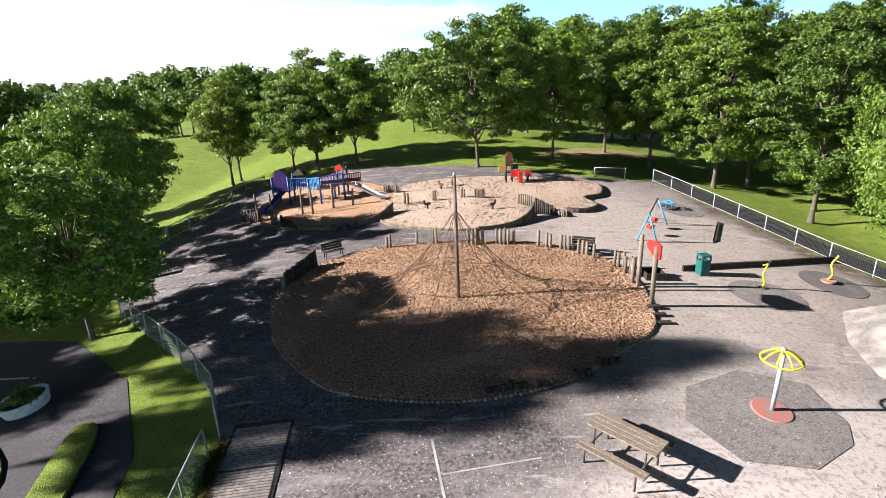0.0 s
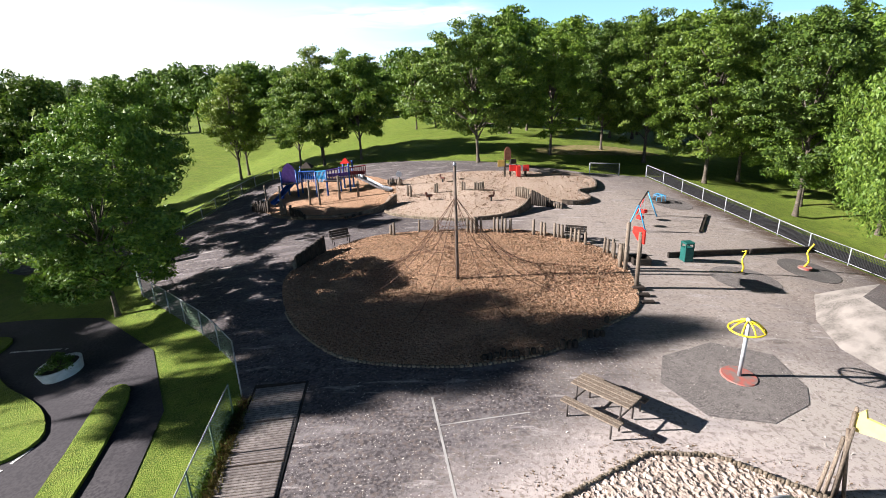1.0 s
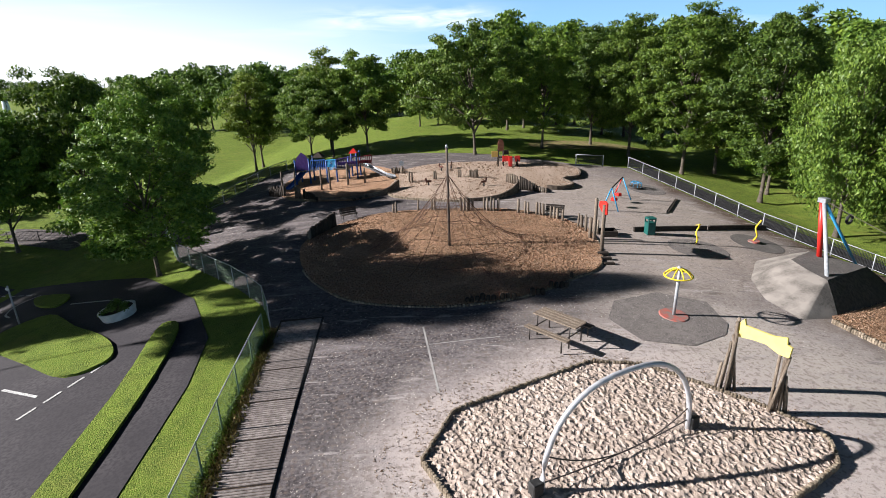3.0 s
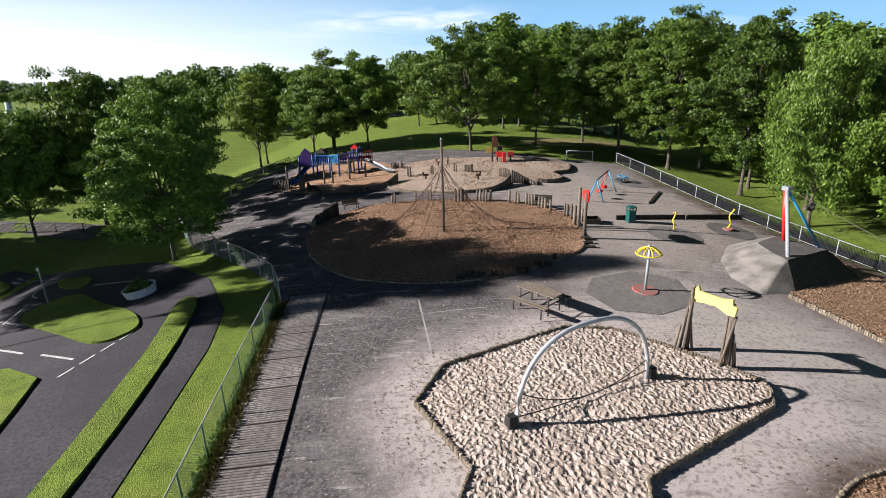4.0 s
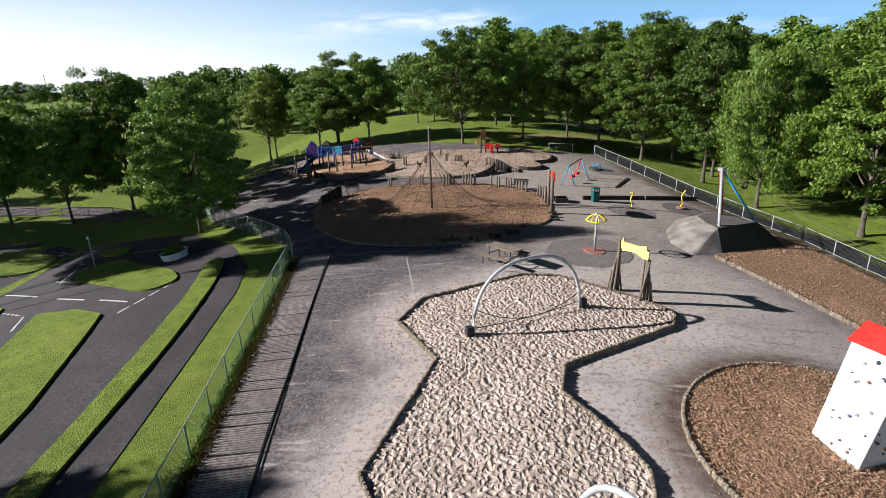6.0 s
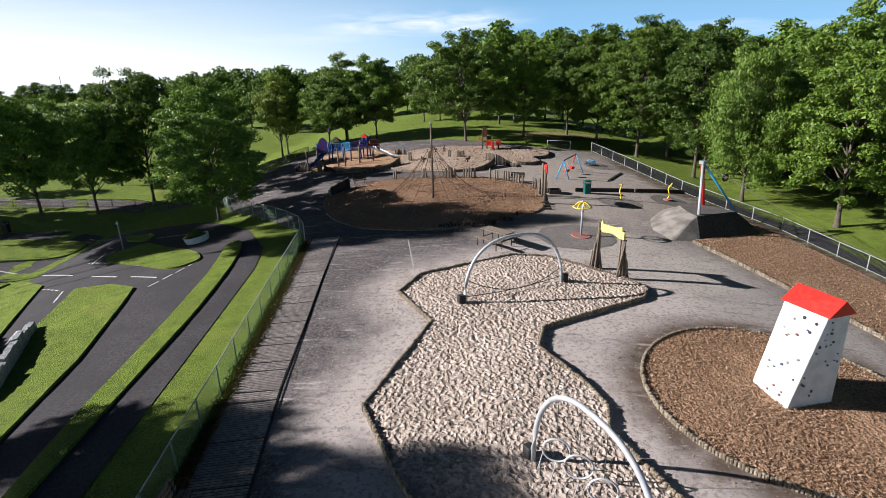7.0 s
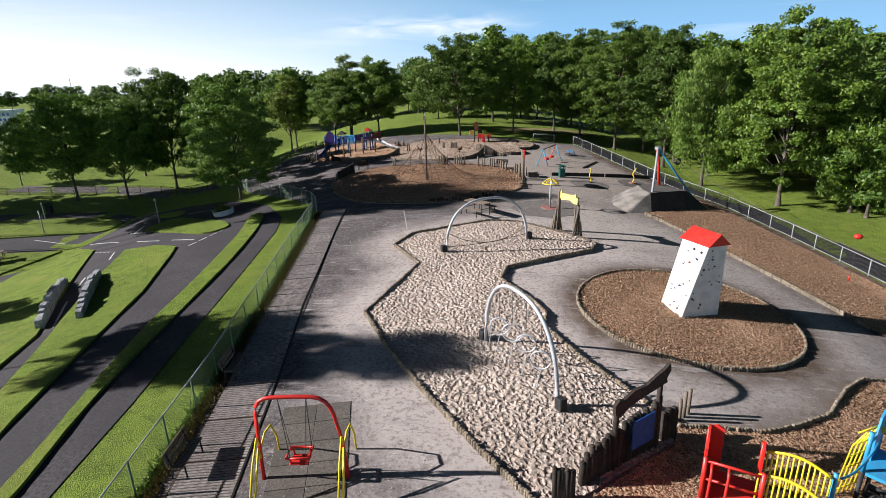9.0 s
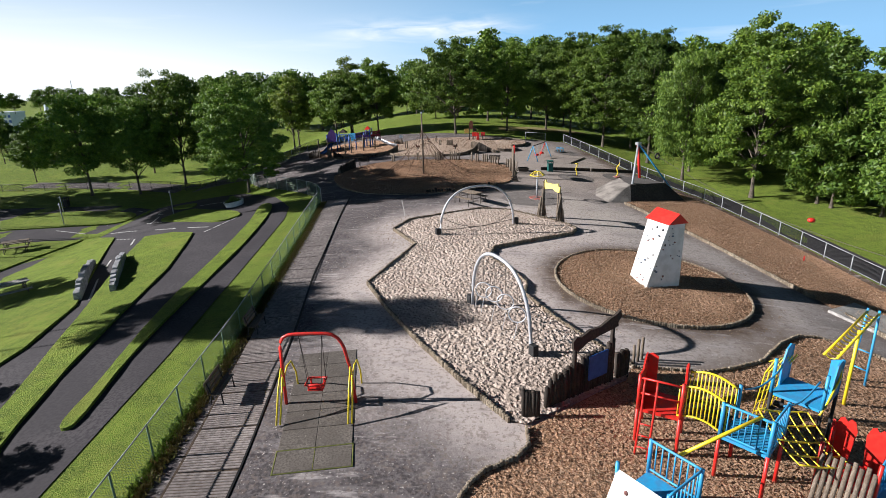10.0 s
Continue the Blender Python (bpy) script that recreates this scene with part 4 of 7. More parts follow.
def edging(pts, closed, me, step, near, label, dz=-0.22):
    """A row of short upright logs; those inside the stretch `near` (y range) are single pieces."""
    line = resample(pts, step, closed)
    bx, by = line[0]
    base = Vector((bx, by, gz(bx, by)))
    ob = thing("log_edging", bx, by, 0, 0, label, "edging")
    rnd = random.Random(len(line))
    rest, count = [], 0
    for x, y in line:
        p = Vector((x + rnd.uniform(-0.008, 0.008), y + rnd.uniform(-0.008, 0.008), gz(x, y) + dz + rnd.uniform(-0.025, 0.02))) - base
        m = Matrix.Translation(p) @ Matrix.Rotation(rnd.uniform(0, 6.28), 4, "Z") @ Matrix.Rotation(rnd.uniform(-0.04, 0.04), 4, "X")
        if near[0] < y < near[1] and count < 300:
            shared("log", me, ob, m)
            count += 1
        else:
            rest.append(m)
    if rest:
        verts, faces = [], []
        vs = [v.co.copy() for v in me.vertices]
        fs = [tuple(f.vertices) for f in me.polygons]
        for m in rest:
            k = len(verts)
            verts += [m @ v for v in vs]
            faces += [tuple(i + k for i in f) for f in fs]
        rm = bpy.data.meshes.new("logs")
        rm.from_pydata(verts, [], faces)
        rm.materials.append(LOGWOOD)
        r = new("edging_strip", rm)
        r.parent = ob
        r["kind"] = "stuff"
    return ob


SAND_EDGE = SANDPIT[:16]
SAND_WEST = SANDPIT[19:] + [SANDPIT[0]]
edging(SAND_EDGE, False, LOG_HIGH, 0.083, (-10, 5), "weathered brown log edging round the sand pit")
edging(SAND_WEST, False, LOG_HIGH, 0.083, (-12, 5), "weathered brown log edging beside the sand and tarmac")
edging(RING, True, LOG_HIGH, 0.083, (-7, 4), "weathered brown log edging in a ring round the tower", -0.26)
edging(PLAYBARK[0:10], False, LOG_HIGH, 0.083, (-12, -1), "dark log edging round the bark under the climbing frame")
edging(PLAYBARK[13:20], False, LOG_HIGH, 0.083, (-18, -11), "weathered log edging curving past the swing")
edging([STRIP[1], STRIP[2], STRIP[3], STRIP[4], (18.60, -0.98)], False, LOG_HIGH, 0.083, (-1, 13), "weathered log edging along the bark strip")
edging([(19.06, -2.34), STRIP[5], STRIP[6]], False, LOG_HIGH, 0.083, (-8, 0), "weathered log edging at the end of the bark strip")
edging(OVAL[4:34], False, LOG_LOW, 0.14, (6, 15), "low dark log edging round the bark oval", -0.27)


def board_edging(pts, heights, label, thick=0.09):
    """An upright timber board bent along a line, its height changing from end to end."""
    line = resample(pts, 0.3, False)
    bx, by = line[0]
    base = Vector((bx, by, gz(bx, by)))
    ob = thing("board_edging", bx, by, 0, 0, label, "edging")
    for k, (p, q) in enumerate(zip(line, line[1:])):
        d = Vector((q[0] - p[0], q[1] - p[1], 0))
        sd = Vector((-d.y, d.x, 0)).normalized() * thick / 2
        bm = bmesh.new()
        vs = []
        for (x, y), f in ((p, k / (len(line) - 1)), (q, (k + 1) / (len(line) - 1))):
            h = float(np.interp(f, np.linspace(0, 1, len(heights)), heights))
            for s_ in (-1, 1):
                for z in (-0.12, h):
                    vs.append(bm.verts.new(Vector((x, y, gz(x, y) + z)) - base + s_ * sd))
        for f_ in ((0, 1, 3, 2), (4, 6, 7, 5), (0, 4, 5, 1), (2, 3, 7, 6), (1, 5, 7, 3), (0, 2, 6, 4)):
            bm.faces.new([vs[i] for i in f_])
        bmesh.ops.recalc_face_normals(bm, faces=bm.faces)
        part("board", bm, BOARD, ob)
    return ob


BOARD = mat("weathered_bed_board", [(0.11, 0.085, 0.065), (0.19, 0.155, 0.12), (0.06, 0.045, 0.035)], 0.85, (3.0, 18.0), 0.4, 30.0, vary=0.2, bump_dist=0.01)
edging(FARBARK_W[4:9], False, LOG_HIGH, 0.12, (20, 21), "dark log edging round the far slide bark")
board_edging([(-8.23, 26.75), (-6.43, 26.15), (-4.95, 26.25), (-4.0, 26.5), (-3.45, 27.1), (-3.05, 27.9)], (0.24, 0.24, 0.24, 0.26, 0.4, 0.66), "dark curved timber edge of the far slide bed")
edging(FARBARK_E[0:10], False, LOG_LOW, 0.12, (20, 21), "brown log edging round the far bark bed", -0.2)
board_edging(FARBARK_E[9:18], (0.22, 0.24, 0.3, 0.45, 0.8), "dark curved timber edge of the far bed")
board_edging(FARBARK_E[23:44], (0.28, 0.26, 0.24, 0.22), "dark curved timber edge round the lobes of the far bed")


# ---- stakes and palisades ----
def stake(bm, x, y, z, h, r, lean=(0, 0)):
    tube(bm, (x, y, z - 0.1), (x + lean[0], y + lean[1], z + h - r * 0.4), r, 9, r * 0.95)
    tube(bm, (x + lean[0], y + lean[1], z + h - r * 0.4), (x + lean[0], y + lean[1], z + h), r * 0.95, 9, r * 0.6)
    return bm


def palisade(x0, y0, x1, y1, n, h0, h1, label, r=0.085, material=None, ragged=0.12, group=""):
    ob = thing("palisade", x0, y0, 0, 0, label, "palisade", group)
    base = ob.matrix_basis.translation
    rnd = random.Random(int(abs(x0 * 31 + y0 * 7)))
    for k in range(n):
        f = k / max(1, n - 1)
        x, y = x0 + (x1 - x0) * f, y0 + (y1 - y0) * f
        h = h0 + (h1 - h0) * f + rnd.uniform(-ragged, ragged)
        bm = stake(bmesh.new(), x - base.x, y - base.y, gz(x, y) - base.z, h, r * rnd.uniform(0.85, 1.1), (rnd.uniform(-0.03, 0.03), rnd.uniform(-0.03, 0.03)))
        part("stake", bm, material or WOOD, ob, "", True)
    return ob


# palisade in the sand, with blue panel and gateway
wall = palisade(5.00, -11.02, 5.39, -10.99, 7, 0.88, 0.86, "dark brown wooden stakes in a short row on bark", 0.06, DARKWOOD, 0.03)
wall = palisade(5.64, -10.60, 7.74, -9.10, 26, 0.8, 1.35, "dark brown wooden stake wall with a blue panel", 0.075, DARKWOOD, 0.14)
b = wall.matrix_basis.translation
ang = math.degrees(math.atan2(1.5, 2.11))
px, py = 7.09, -9.69
bm = box(bmesh.new(), (0, 0, 0), (0.75, 0.04, 0.75), 0, 0.01)
panel = part("panel", bm, DEEPBLUE, wall, "blue painted board")
panel.matrix_basis = Matrix.Translation((px + 0.07 - b.x, py - 0.1 - b.y, gz(px, py) - b.z + 0.95)) @ Matrix.Rotation(radians(ang), 4, "Z")
palisade(7.94, -8.96, 8.28, -8.75, 5, 0.95, 0.9, "dark brown wooden stakes beside the gateway", 0.075, DARKWOOD, 0.05)
palisade(8.71, -8.06, 9.04, -7.75, 3, 0.75, 0.85, "thin leaning wooden stakes on dusty ground", 0.05, WOOD, 0.1)

gate = thing("gateway", 7.11, -9.65, 35.4, 0, "dark carved wooden gateway board on two tall posts", "gateway")
for sx_ in (-0.95, 0.85):
    part("post", stake(bmesh.new(), sx_ * 0.9, 0.05, 0, 2.1, 0.07), DARKWOOD, gate, "", True)
bm = bmesh.new()
f = bm.faces.new([bm.verts.new((x, -0.04, z)) for x, z in ((-1.0, 1.78), (-1.02, 2.05), (-0.88, 2.16), (-0.7, 2.1), (-0.35, 2.22), (0.1, 2.2), (0.5, 2.34), (0.8, 2.42), (0.98, 2.52), (1.02, 2.3), (0.88, 2.12), (0.92, 2.0), (0.45, 1.95), (-0.1, 1.9), (-0.5, 1.82), (-0.8, 1.66))])
r = bmesh.ops.extrude_face_region(bm, geom=[f])
bmesh.ops.translate(bm, verts=[v for v in r["geom"] if isinstance(v, bmesh.types.BMVert)], vec=(0, 0.08, 0))
bmesh.ops.recalc_face_normals(bm, faces=bm.faces)
part("board", bm, DARKWOOD, gate, "dark brown carved board")
gate.matrix_basis = gate.matrix_basis @ Matrix.Scale(0.92, 4)

# stakes round the bark oval
# weathered stakes given the dark wood colour to paint in their shadow side
palisade(-6.71, 19.48, -5.86, 21.0, 16, 0.62, 0.86, "wooden stake wall at the edge of the oval, its shaded side put into a dark colour", 0.085, DARKWOOD, 0.04)
palisade(-6.83, 19.3, -6.78, 19.4, 2, 0.5, 0.55, "pale weathered wooden stakes at the end of the wall", 0.06, WOOD, 0.03)
for x, y, n, h in ((-2.91, 22.48, 2, 0.66), (-1.53, 22.65, 1, 0.66), (-0.77, 22.63, 2, 0.72), (0.87, 22.38, 3, 0.85), (1.32, 22.34, 2, 0.8), (2.13, 22.28, 4, 0.85), (2.88, 22.15, 1, 0.72), (3.94, 21.84, 1, 0.8), (4.29, 21.74, 2, 0.75), (4.88, 21.50, 3, 0.78), (5.53, 20.98, 3, 0.7), (6.08, 20.57, 1, 0.72), (6.68, 19.74, 3, 0.74), (6.93, 19.08, 4, 0.75)):
    palisade(x, y, x + 0.17 * (n - 1), y - 0.06 * (n - 1), n, h, h, "weathered wooden stakes standing in the bark edge", 0.066, WOOD, 0.07, "stakes round the oval")
for x, y, n in ((0.87, 11.62, 4), (1.63, 11.70, 2), (2.19, 11.79, 3), (3.34, 12.20, 3), (4.13, 12.80, 4), (5.06, 13.67, 1)):
    palisade(x, y, x + 0.2 * (n - 1), y + 0.05 * (n - 1), n, 0.26, 0.26, "low dark wooden stumps in the bark edge", 0.09, DARKWOOD, 0.06, "stumps along the oval")

# tall gateway with red heads by the oval
gate = thing("red_gateway", 6.98, 16.41, 0, 0, "tall wooden posts with bright red head boards", "gateway")
b = gate.matrix_basis.translation
for x, y, h in ((6.98, 16.4, 2.25), (7.05, 17.95, 2.1), (6.90, 18.17, 1.1)):
    part("post", stake(bmesh.new(), x - b.x, y - b.y, gz(x, y) - b.z, h, 0.085), WOOD, gate, "", True)
bm = bmesh.new()
f = bm.faces.new([bm.verts.new((0.03, y, z)) for y, z in ((-0.25, 1.85), (-0.25, 2.35), (0.15, 2.38), (0.9, 2.2), (0.95, 1.95), (0.4, 1.8))])
r = bmesh.ops.extrude_face_region(bm, geom=[f])
bmesh.ops.translate(bm, verts=[v for v in r["geom"] if isinstance(v, bmesh.types.BMVert)], vec=(0.06, 0, 0))
bmesh.ops.recalc_face_normals(bm, faces=bm.faces)
part("head_board", bm, RED, gate, "faded red painted board")
steps_ = thing("wooden_steps", 6.90, 15.23, 0, 0, "low dark wooden step beams beside the bark", "steps")
for k in range(3):
    part("beam", box(bmesh.new(), (0.1, 0.5 * k, 0.05 + 0.03 * k), (0.45, 0.18, 0.10 + 0.06 * k), 0, 0.015), DARKWOOD, steps_)

# ---- mast with climbing net ----
mast = thing("climbing_net", 0.23, 17.10, 0, 0, "tall brown mast with dark climbing ropes over bark", "climbing net")
DARKMAST = mat("dark_mast_wood", [(0.10, 0.075, 0.06), (0.15, 0.115, 0.09)], 0.8, (6.0,), 0.3, 30.0)
part("mast", tube(bmesh.new(), (0, 0, -0.1), (0, 0, 4.55), 0.068, 10, 0.055), DARKMAST, mast, "tall wooden mast", True)
part("cap", tube(bmesh.new(), (0, 0, 4.55), (0, 0, 4.68), 0.075, 10, 0.04), STEEL, mast, "", True)
ROPE = mat("brown_rope", [(0.09, 0.05, 0.035), (0.13, 0.075, 0.05)], 0.9, (20.0,), 0.0)
TOPZ = 3.4


def net_line(a, f):
    """A point of the sagging net: f from the mast (0) to the anchor (1)."""
    x, y = 5.6 * math.cos(a), 4.7 * math.sin(a)
    foot = Vector((x, y, gz(0.25 + x, 17.21 + y) - gz(0.23, 17.10) + 0.1))
    return Vector((0, 0, TOPZ)).lerp(foot, f) - Vector((0, 0, 1.45 * math.sin(math.pi * f) * (1 - 0.25 * f)))


for k in range(8):
    a = math.pi / 8 + k * math.pi / 4
    part("stay_rope", pipe(bmesh.new(), [net_line(a, s / 10) for s in range(11)], 0.012, 5), ROPE, mast)
for ring in range(1, 8):
    f = ring / 8.2
    loop = []
    for k in range(16):
        a = math.pi / 8 + k * math.pi / 8
        loop.append(net_line(a, f) - Vector((0, 0, 0.06 * (k % 2))))
    part("cross_rope", pipe(bmesh.new(), loop, 0.009, 5, True), ROPE, mast)
for k in range(16):
    a = math.pi / 16 + k * math.pi / 8
    sway = 0.22 if k % 2 else -0.22
    part("tie_rope", pipe(bmesh.new(), [net_line(a + sway * (s % 2), s / 8.2) for s in range(1, 8)], 0.008, 5), ROPE, mast)


# ---- slab strip along the west fence ----
def ribbed_slab(w, l):
    bm = bmesh.new()
    n = 17
    prof = []
    for k in range(n):
        y = -l / 2 + k * l / n
        prof += [(y, 0.0), (y + 0.008, -0.011), (y + 0.026, -0.011), (y + 0.034, 0.0)]
    prof.append((l / 2, 0.0))
    prev = None
    for y, z in prof:
        pair = (bm.verts.new((-w / 2, y, z)), bm.verts.new((w / 2, y, z)))
        if prev:
            bm.faces.new((prev[0], prev[1], pair[1], pair[0]))
        prev = pair
    r = bmesh.ops.extrude_edge_only(bm, edges=[e for e in bm.edges if e.is_boundary])
    for v in [g for g in r["geom"] if isinstance(g, bmesh.types.BMVert)]:
        v.co.z = -0.10
    bmesh.ops.recalc_face_normals(bm, faces=bm.faces)
    me = bpy.data.meshes.new("slab")
    bm.to_mesh(me)
    bm.free()
    me.materials.append(SLAB)
    me.materials.append(SOIL)
    for f_ in me.polygons:
        if f_.normal.z > 0.9 and f_.center.z < -0.009:
            f_.material_index = 1
    return me


strip = thing("paved_strip", -3.93, -15.88, 0, 0, "low strip of ribbed brown paving slabs along the fence", "paving", "", "structure")
SL = ribbed_slab(1.4, 1.45)
b = strip.matrix_basis.translation
EDGE_Y, EDGE_X = [-19.5, -12.7, -6.6, -2.0, 2.0, 5.9, 11.0], [-1.25, -1.72, -2.42, -3.08, -3.45, -3.85, -4.25]
for k in range(21):
    y = -19.9 + k * 1.5
    if y > 10.4:
        continue
    x = float(np.interp(y, EDGE_Y, EDGE_X)) - 0.72
    turn = math.degrees(math.atan2(np.interp(y - 1, EDGE_Y, EDGE_X) - np.interp(y + 1, EDGE_Y, EDGE_X), 2.0))
    tilt = math.degrees(math.atan2(gz(x, y + 1) - gz(x, y - 1), 2))
    side = math.degrees(math.atan2(gz(x + 0.7, y) - gz(x - 0.7, y), 1.4))
    shared("slab", SL, strip, pose(x - b.x, y - b.y, gz(x, y) - b.z + 0.048, tilt, -side, turn))
bm = bmesh.new()
for y0 in np.arange(-20, 11, 1.0):
    q = []
    for y in (y0, y0 + 1.0):
        e = float(np.interp(y, EDGE_Y, EDGE_X))
        for x in (e - 1.5, e + 0.06):
            q.append(bm.verts.new((x - b.x, y - b.y, gz(x, y) - b.z + 0.026)))
    bm.faces.new((q[0], q[1], q[3], q[2]))
part("bedding", bm, SOIL, strip, "dark soil in the slab joints")
# narrow black strip that paints the shadow inside the open gap beside the slabs
bm = bmesh.new()
for y0 in np.arange(-20, 11, 1.0):
    q = []
    for y in (y0, y0 + 1.0):
        e = float(np.interp(y, EDGE_Y, EDGE_X))
        for x, dz in ((e - 0.01, 0.05), (e + 0.03, 0.042)):
            q.append((bm.verts.new((x - b.x, y - b.y, gz(x, y) - b.z + dz)), bm.verts.new((x - b.x, y - b.y, gz(x, y) - b.z - 0.02))))
    bm.faces.new((q[0][0], q[1][0], q[3][0], q[2][0]))
    bm.faces.new((q[1][0], q[1][1], q[3][1], q[3][0]))
part("gap_shade", bm, BLACK, strip, "black strip standing in for the shade in the gap along the slabs")


# ---- benches and tables ----
def bench(x, y, rz, label, size=0.76, wood=None):
    wood = wood or WOOD
    ob = thing("bench", x, y, rz, 0.07, label, "bench", "benches along the fence")
    for k in range(2):
        part("seat_slat", box(bmesh.new(), (-0.09 + 0.17 * k, 0, 0.44), (0.16, 1.4, 0.045), 0, 0.008), wood, ob)
    for k in range(3):
        part("back_slat", box(bmesh.new(), (-0.27 - 0.04 * k, 0, 0.54 + 0.15 * k), (0.035, 1.4, 0.142), 0, 0.008), wood, ob)
    for sy_ in (-0.55, 0.55):
        bm = pipe(bmesh.new(), [(0.16, sy_, 0), (0.14, sy_, 0.4), (-0.22, sy_, 0.41), (-0.34, sy_, 0.86)], 0.028, 8)
        tube(bm, (-0.2, sy_, 0.4), (-0.28, sy_, 0.0), 0.028, 8)
        part("leg_frame", bm, BLACK, ob, "", True)
    ob.matrix_basis = ob.matrix_basis @ Matrix.Scale(size, 4)
    return ob


bench(-3.26, -10.3, 4, "weathered wooden bench with black legs on ribbed paving")
bench(-3.72, -6.55, 3, "weathered wooden bench with black legs in tree shade")
bench(-5.25, 21.95, -58, "dark wooden bench beside the stake wall", 0.7, DARKWOOD)
bench(5.75, 21.2, -113, "dark wooden bench behind the wooden stakes", 0.7, DARKWOOD)


def picnic_table(x, y, rz, label, dark=WOOD):
    ob = thing("picnic_table", x, y, rz, 0.02, label, "picnic table")
    for k in range(4):
        part("top_plank", box(bmesh.new(), (0, -0.24 + 0.16 * k, 0.72), (1.6, 0.15, 0.045), 0, 0.006), dark, ob)
    for s in (-1, 1):
        for k in range(2):
            part("seat_plank", box(bmesh.new(), (0, s * (0.58 + 0.13 * k), 0.43), (1.6, 0.115, 0.045), 0, 0.006), dark, ob)
        bm = bmesh.new()
        for e in (-0.33, 0.33):
            tube(bm, (s * 0.6, e, 0), (s * 0.6, e, 0.72), 0.025, 8)
            tube(bm, (s * 0.6, e * 2.2, 0), (s * 0.6, e * 2.2, 0.42), 0.025, 8)
        tube(bm, (s * 0.6, -0.7, 0.39), (s * 0.6, 0.7, 0.39), 0.022, 8)
        tube(bm, (s * 0.6, -0.3, 0.68), (s * 0.6, 0.3, 0.68), 0.022, 8)
        part("leg_frame", bm, DARKSTEEL, ob, "", True)
    return ob


DARKSTEEL = mat("dark_steel", [(0.07, 0.06, 0.055), (0.10, 0.085, 0.075)], 0.6, (9.0,), 0.1, 50.0, metal=0.3)
picnic_table(3.72, 9.2, -46, "weathered wooden picnic table with fixed benches on tarmac")
picnic_table(-27.7, 10.6, 30, "weathered wooden picnic table on grass")
picnic_table(-19.2, 0.5, 50, "pale weathered picnic table in tree shade on grass", CONCRETE)


# ---- sand pit arches ----
def arch(name, ax, ay, bx, by, h, label, flat=0.8):
    ob = thing(name, ax, ay, 0, 0, label, "arch")
    z1 = gz(bx, by) - gz(ax, ay)
    d = Vector((bx - ax, by - ay, 0))
    pts = []
    for k in range(25):
        a = math.pi * k / 24
        s = 0.5 - 0.5 * math.copysign(abs(math.cos(a)) ** flat, math.cos(a))
        pts.append(d * s + Vector((0, 0, z1 * s + h * math.sin(a) ** flat)))
    part("tube", pipe(bmesh.new(), pts, 0.06, 12), STEELPAINT, ob, "grey painted steel tube", True)
    u = d.normalized()
    for p, s in ((Vector((0, 0, 0)), -1), (Vector((d.x, d.y, z1)), 1)):
        bm = box(bmesh.new(), p + u * s * 0.14 + Vector((0, 0, 0.24)), (0.26, 0.22, 0.42), math.degrees(math.atan2(u.y, u.x)), 0.02)
        part("foot_box", bm, BLACK, ob, "black rubber foot pad")
    return ob, d, z1, u


STEELPAINT = mat("grey_steel_tube", [(0.50, 0.51, 0.53), (0.40, 0.41, 0.43)], 0.45, (4.0,), 0.1, 60.0, metal=0.25)
ob, d, z1, u = arch("arch", 2.18, 2.98, 6.05, 5.01, 2.4, "large grey steel arch with black feet in sand")
for s0, h0, s1, h1, sag in ((0.0, 0.35, 1.0, 0.4, 0.12), (0.02, 1.0, 0.985, 0.75, 0.62)):
    pts = [d * (s0 + (s1 - s0) * f) + Vector((0, 0, z1 * (s0 + (s1 - s0) * f) + h0 + (h1 - h0) * f - 4 * sag * f * (1 - f))) for f in (k / 14 for k in range(15))]
    part("rope", pipe(bmesh.new(), pts, 0.016, 6), DARKSTEEL, ob, "thin dark sagging rope", True)
ob, d, z1, u = arch("ring_arch", 3.74, -4.82, 5.53, -7.96, 2.6, "large grey steel arch with hanging rings in sand")
for s, zc, rr in ((0.22, 1.04, 0.28), (0.41, 1.18, 0.28), (0.6, 1.2, 0.27), (0.79, 1.06, 0.27)):
    c = d * s + Vector((0, 0, z1 * s + zc))
    pts = [c + Vector((math.cos(a), -0.25 * math.cos(a), math.sin(a))) * rr for a in (k * math.pi / 12 for k in range(24))]
    part("ring", pipe(bmesh.new(), pts, 0.022, 8, True), STEELPAINT, ob, "grey hoop", True)
    top_z = 2.6 * math.sin(math.acos(max(-1, min(1, 1 - 2 * s)))) ** 1.0
    part("chain", tube(bmesh.new(), c + Vector((0, 0, rr)), d * s + Vector((0, 0, z1 * s + top_z)), 0.008, 5), DARKSTEEL, ob)
for s in (0.1, 0.22, 0.41, 0.6, 0.79):
    p = d * s + Vector((0, 0, z1 * s))
    part("rope", tube(bmesh.new(), p + Vector((-0.12, 0.1, 0.0)), p + Vector((0.02, 0.0, 0.78)), 0.012, 6), STEELPAINT, ob)

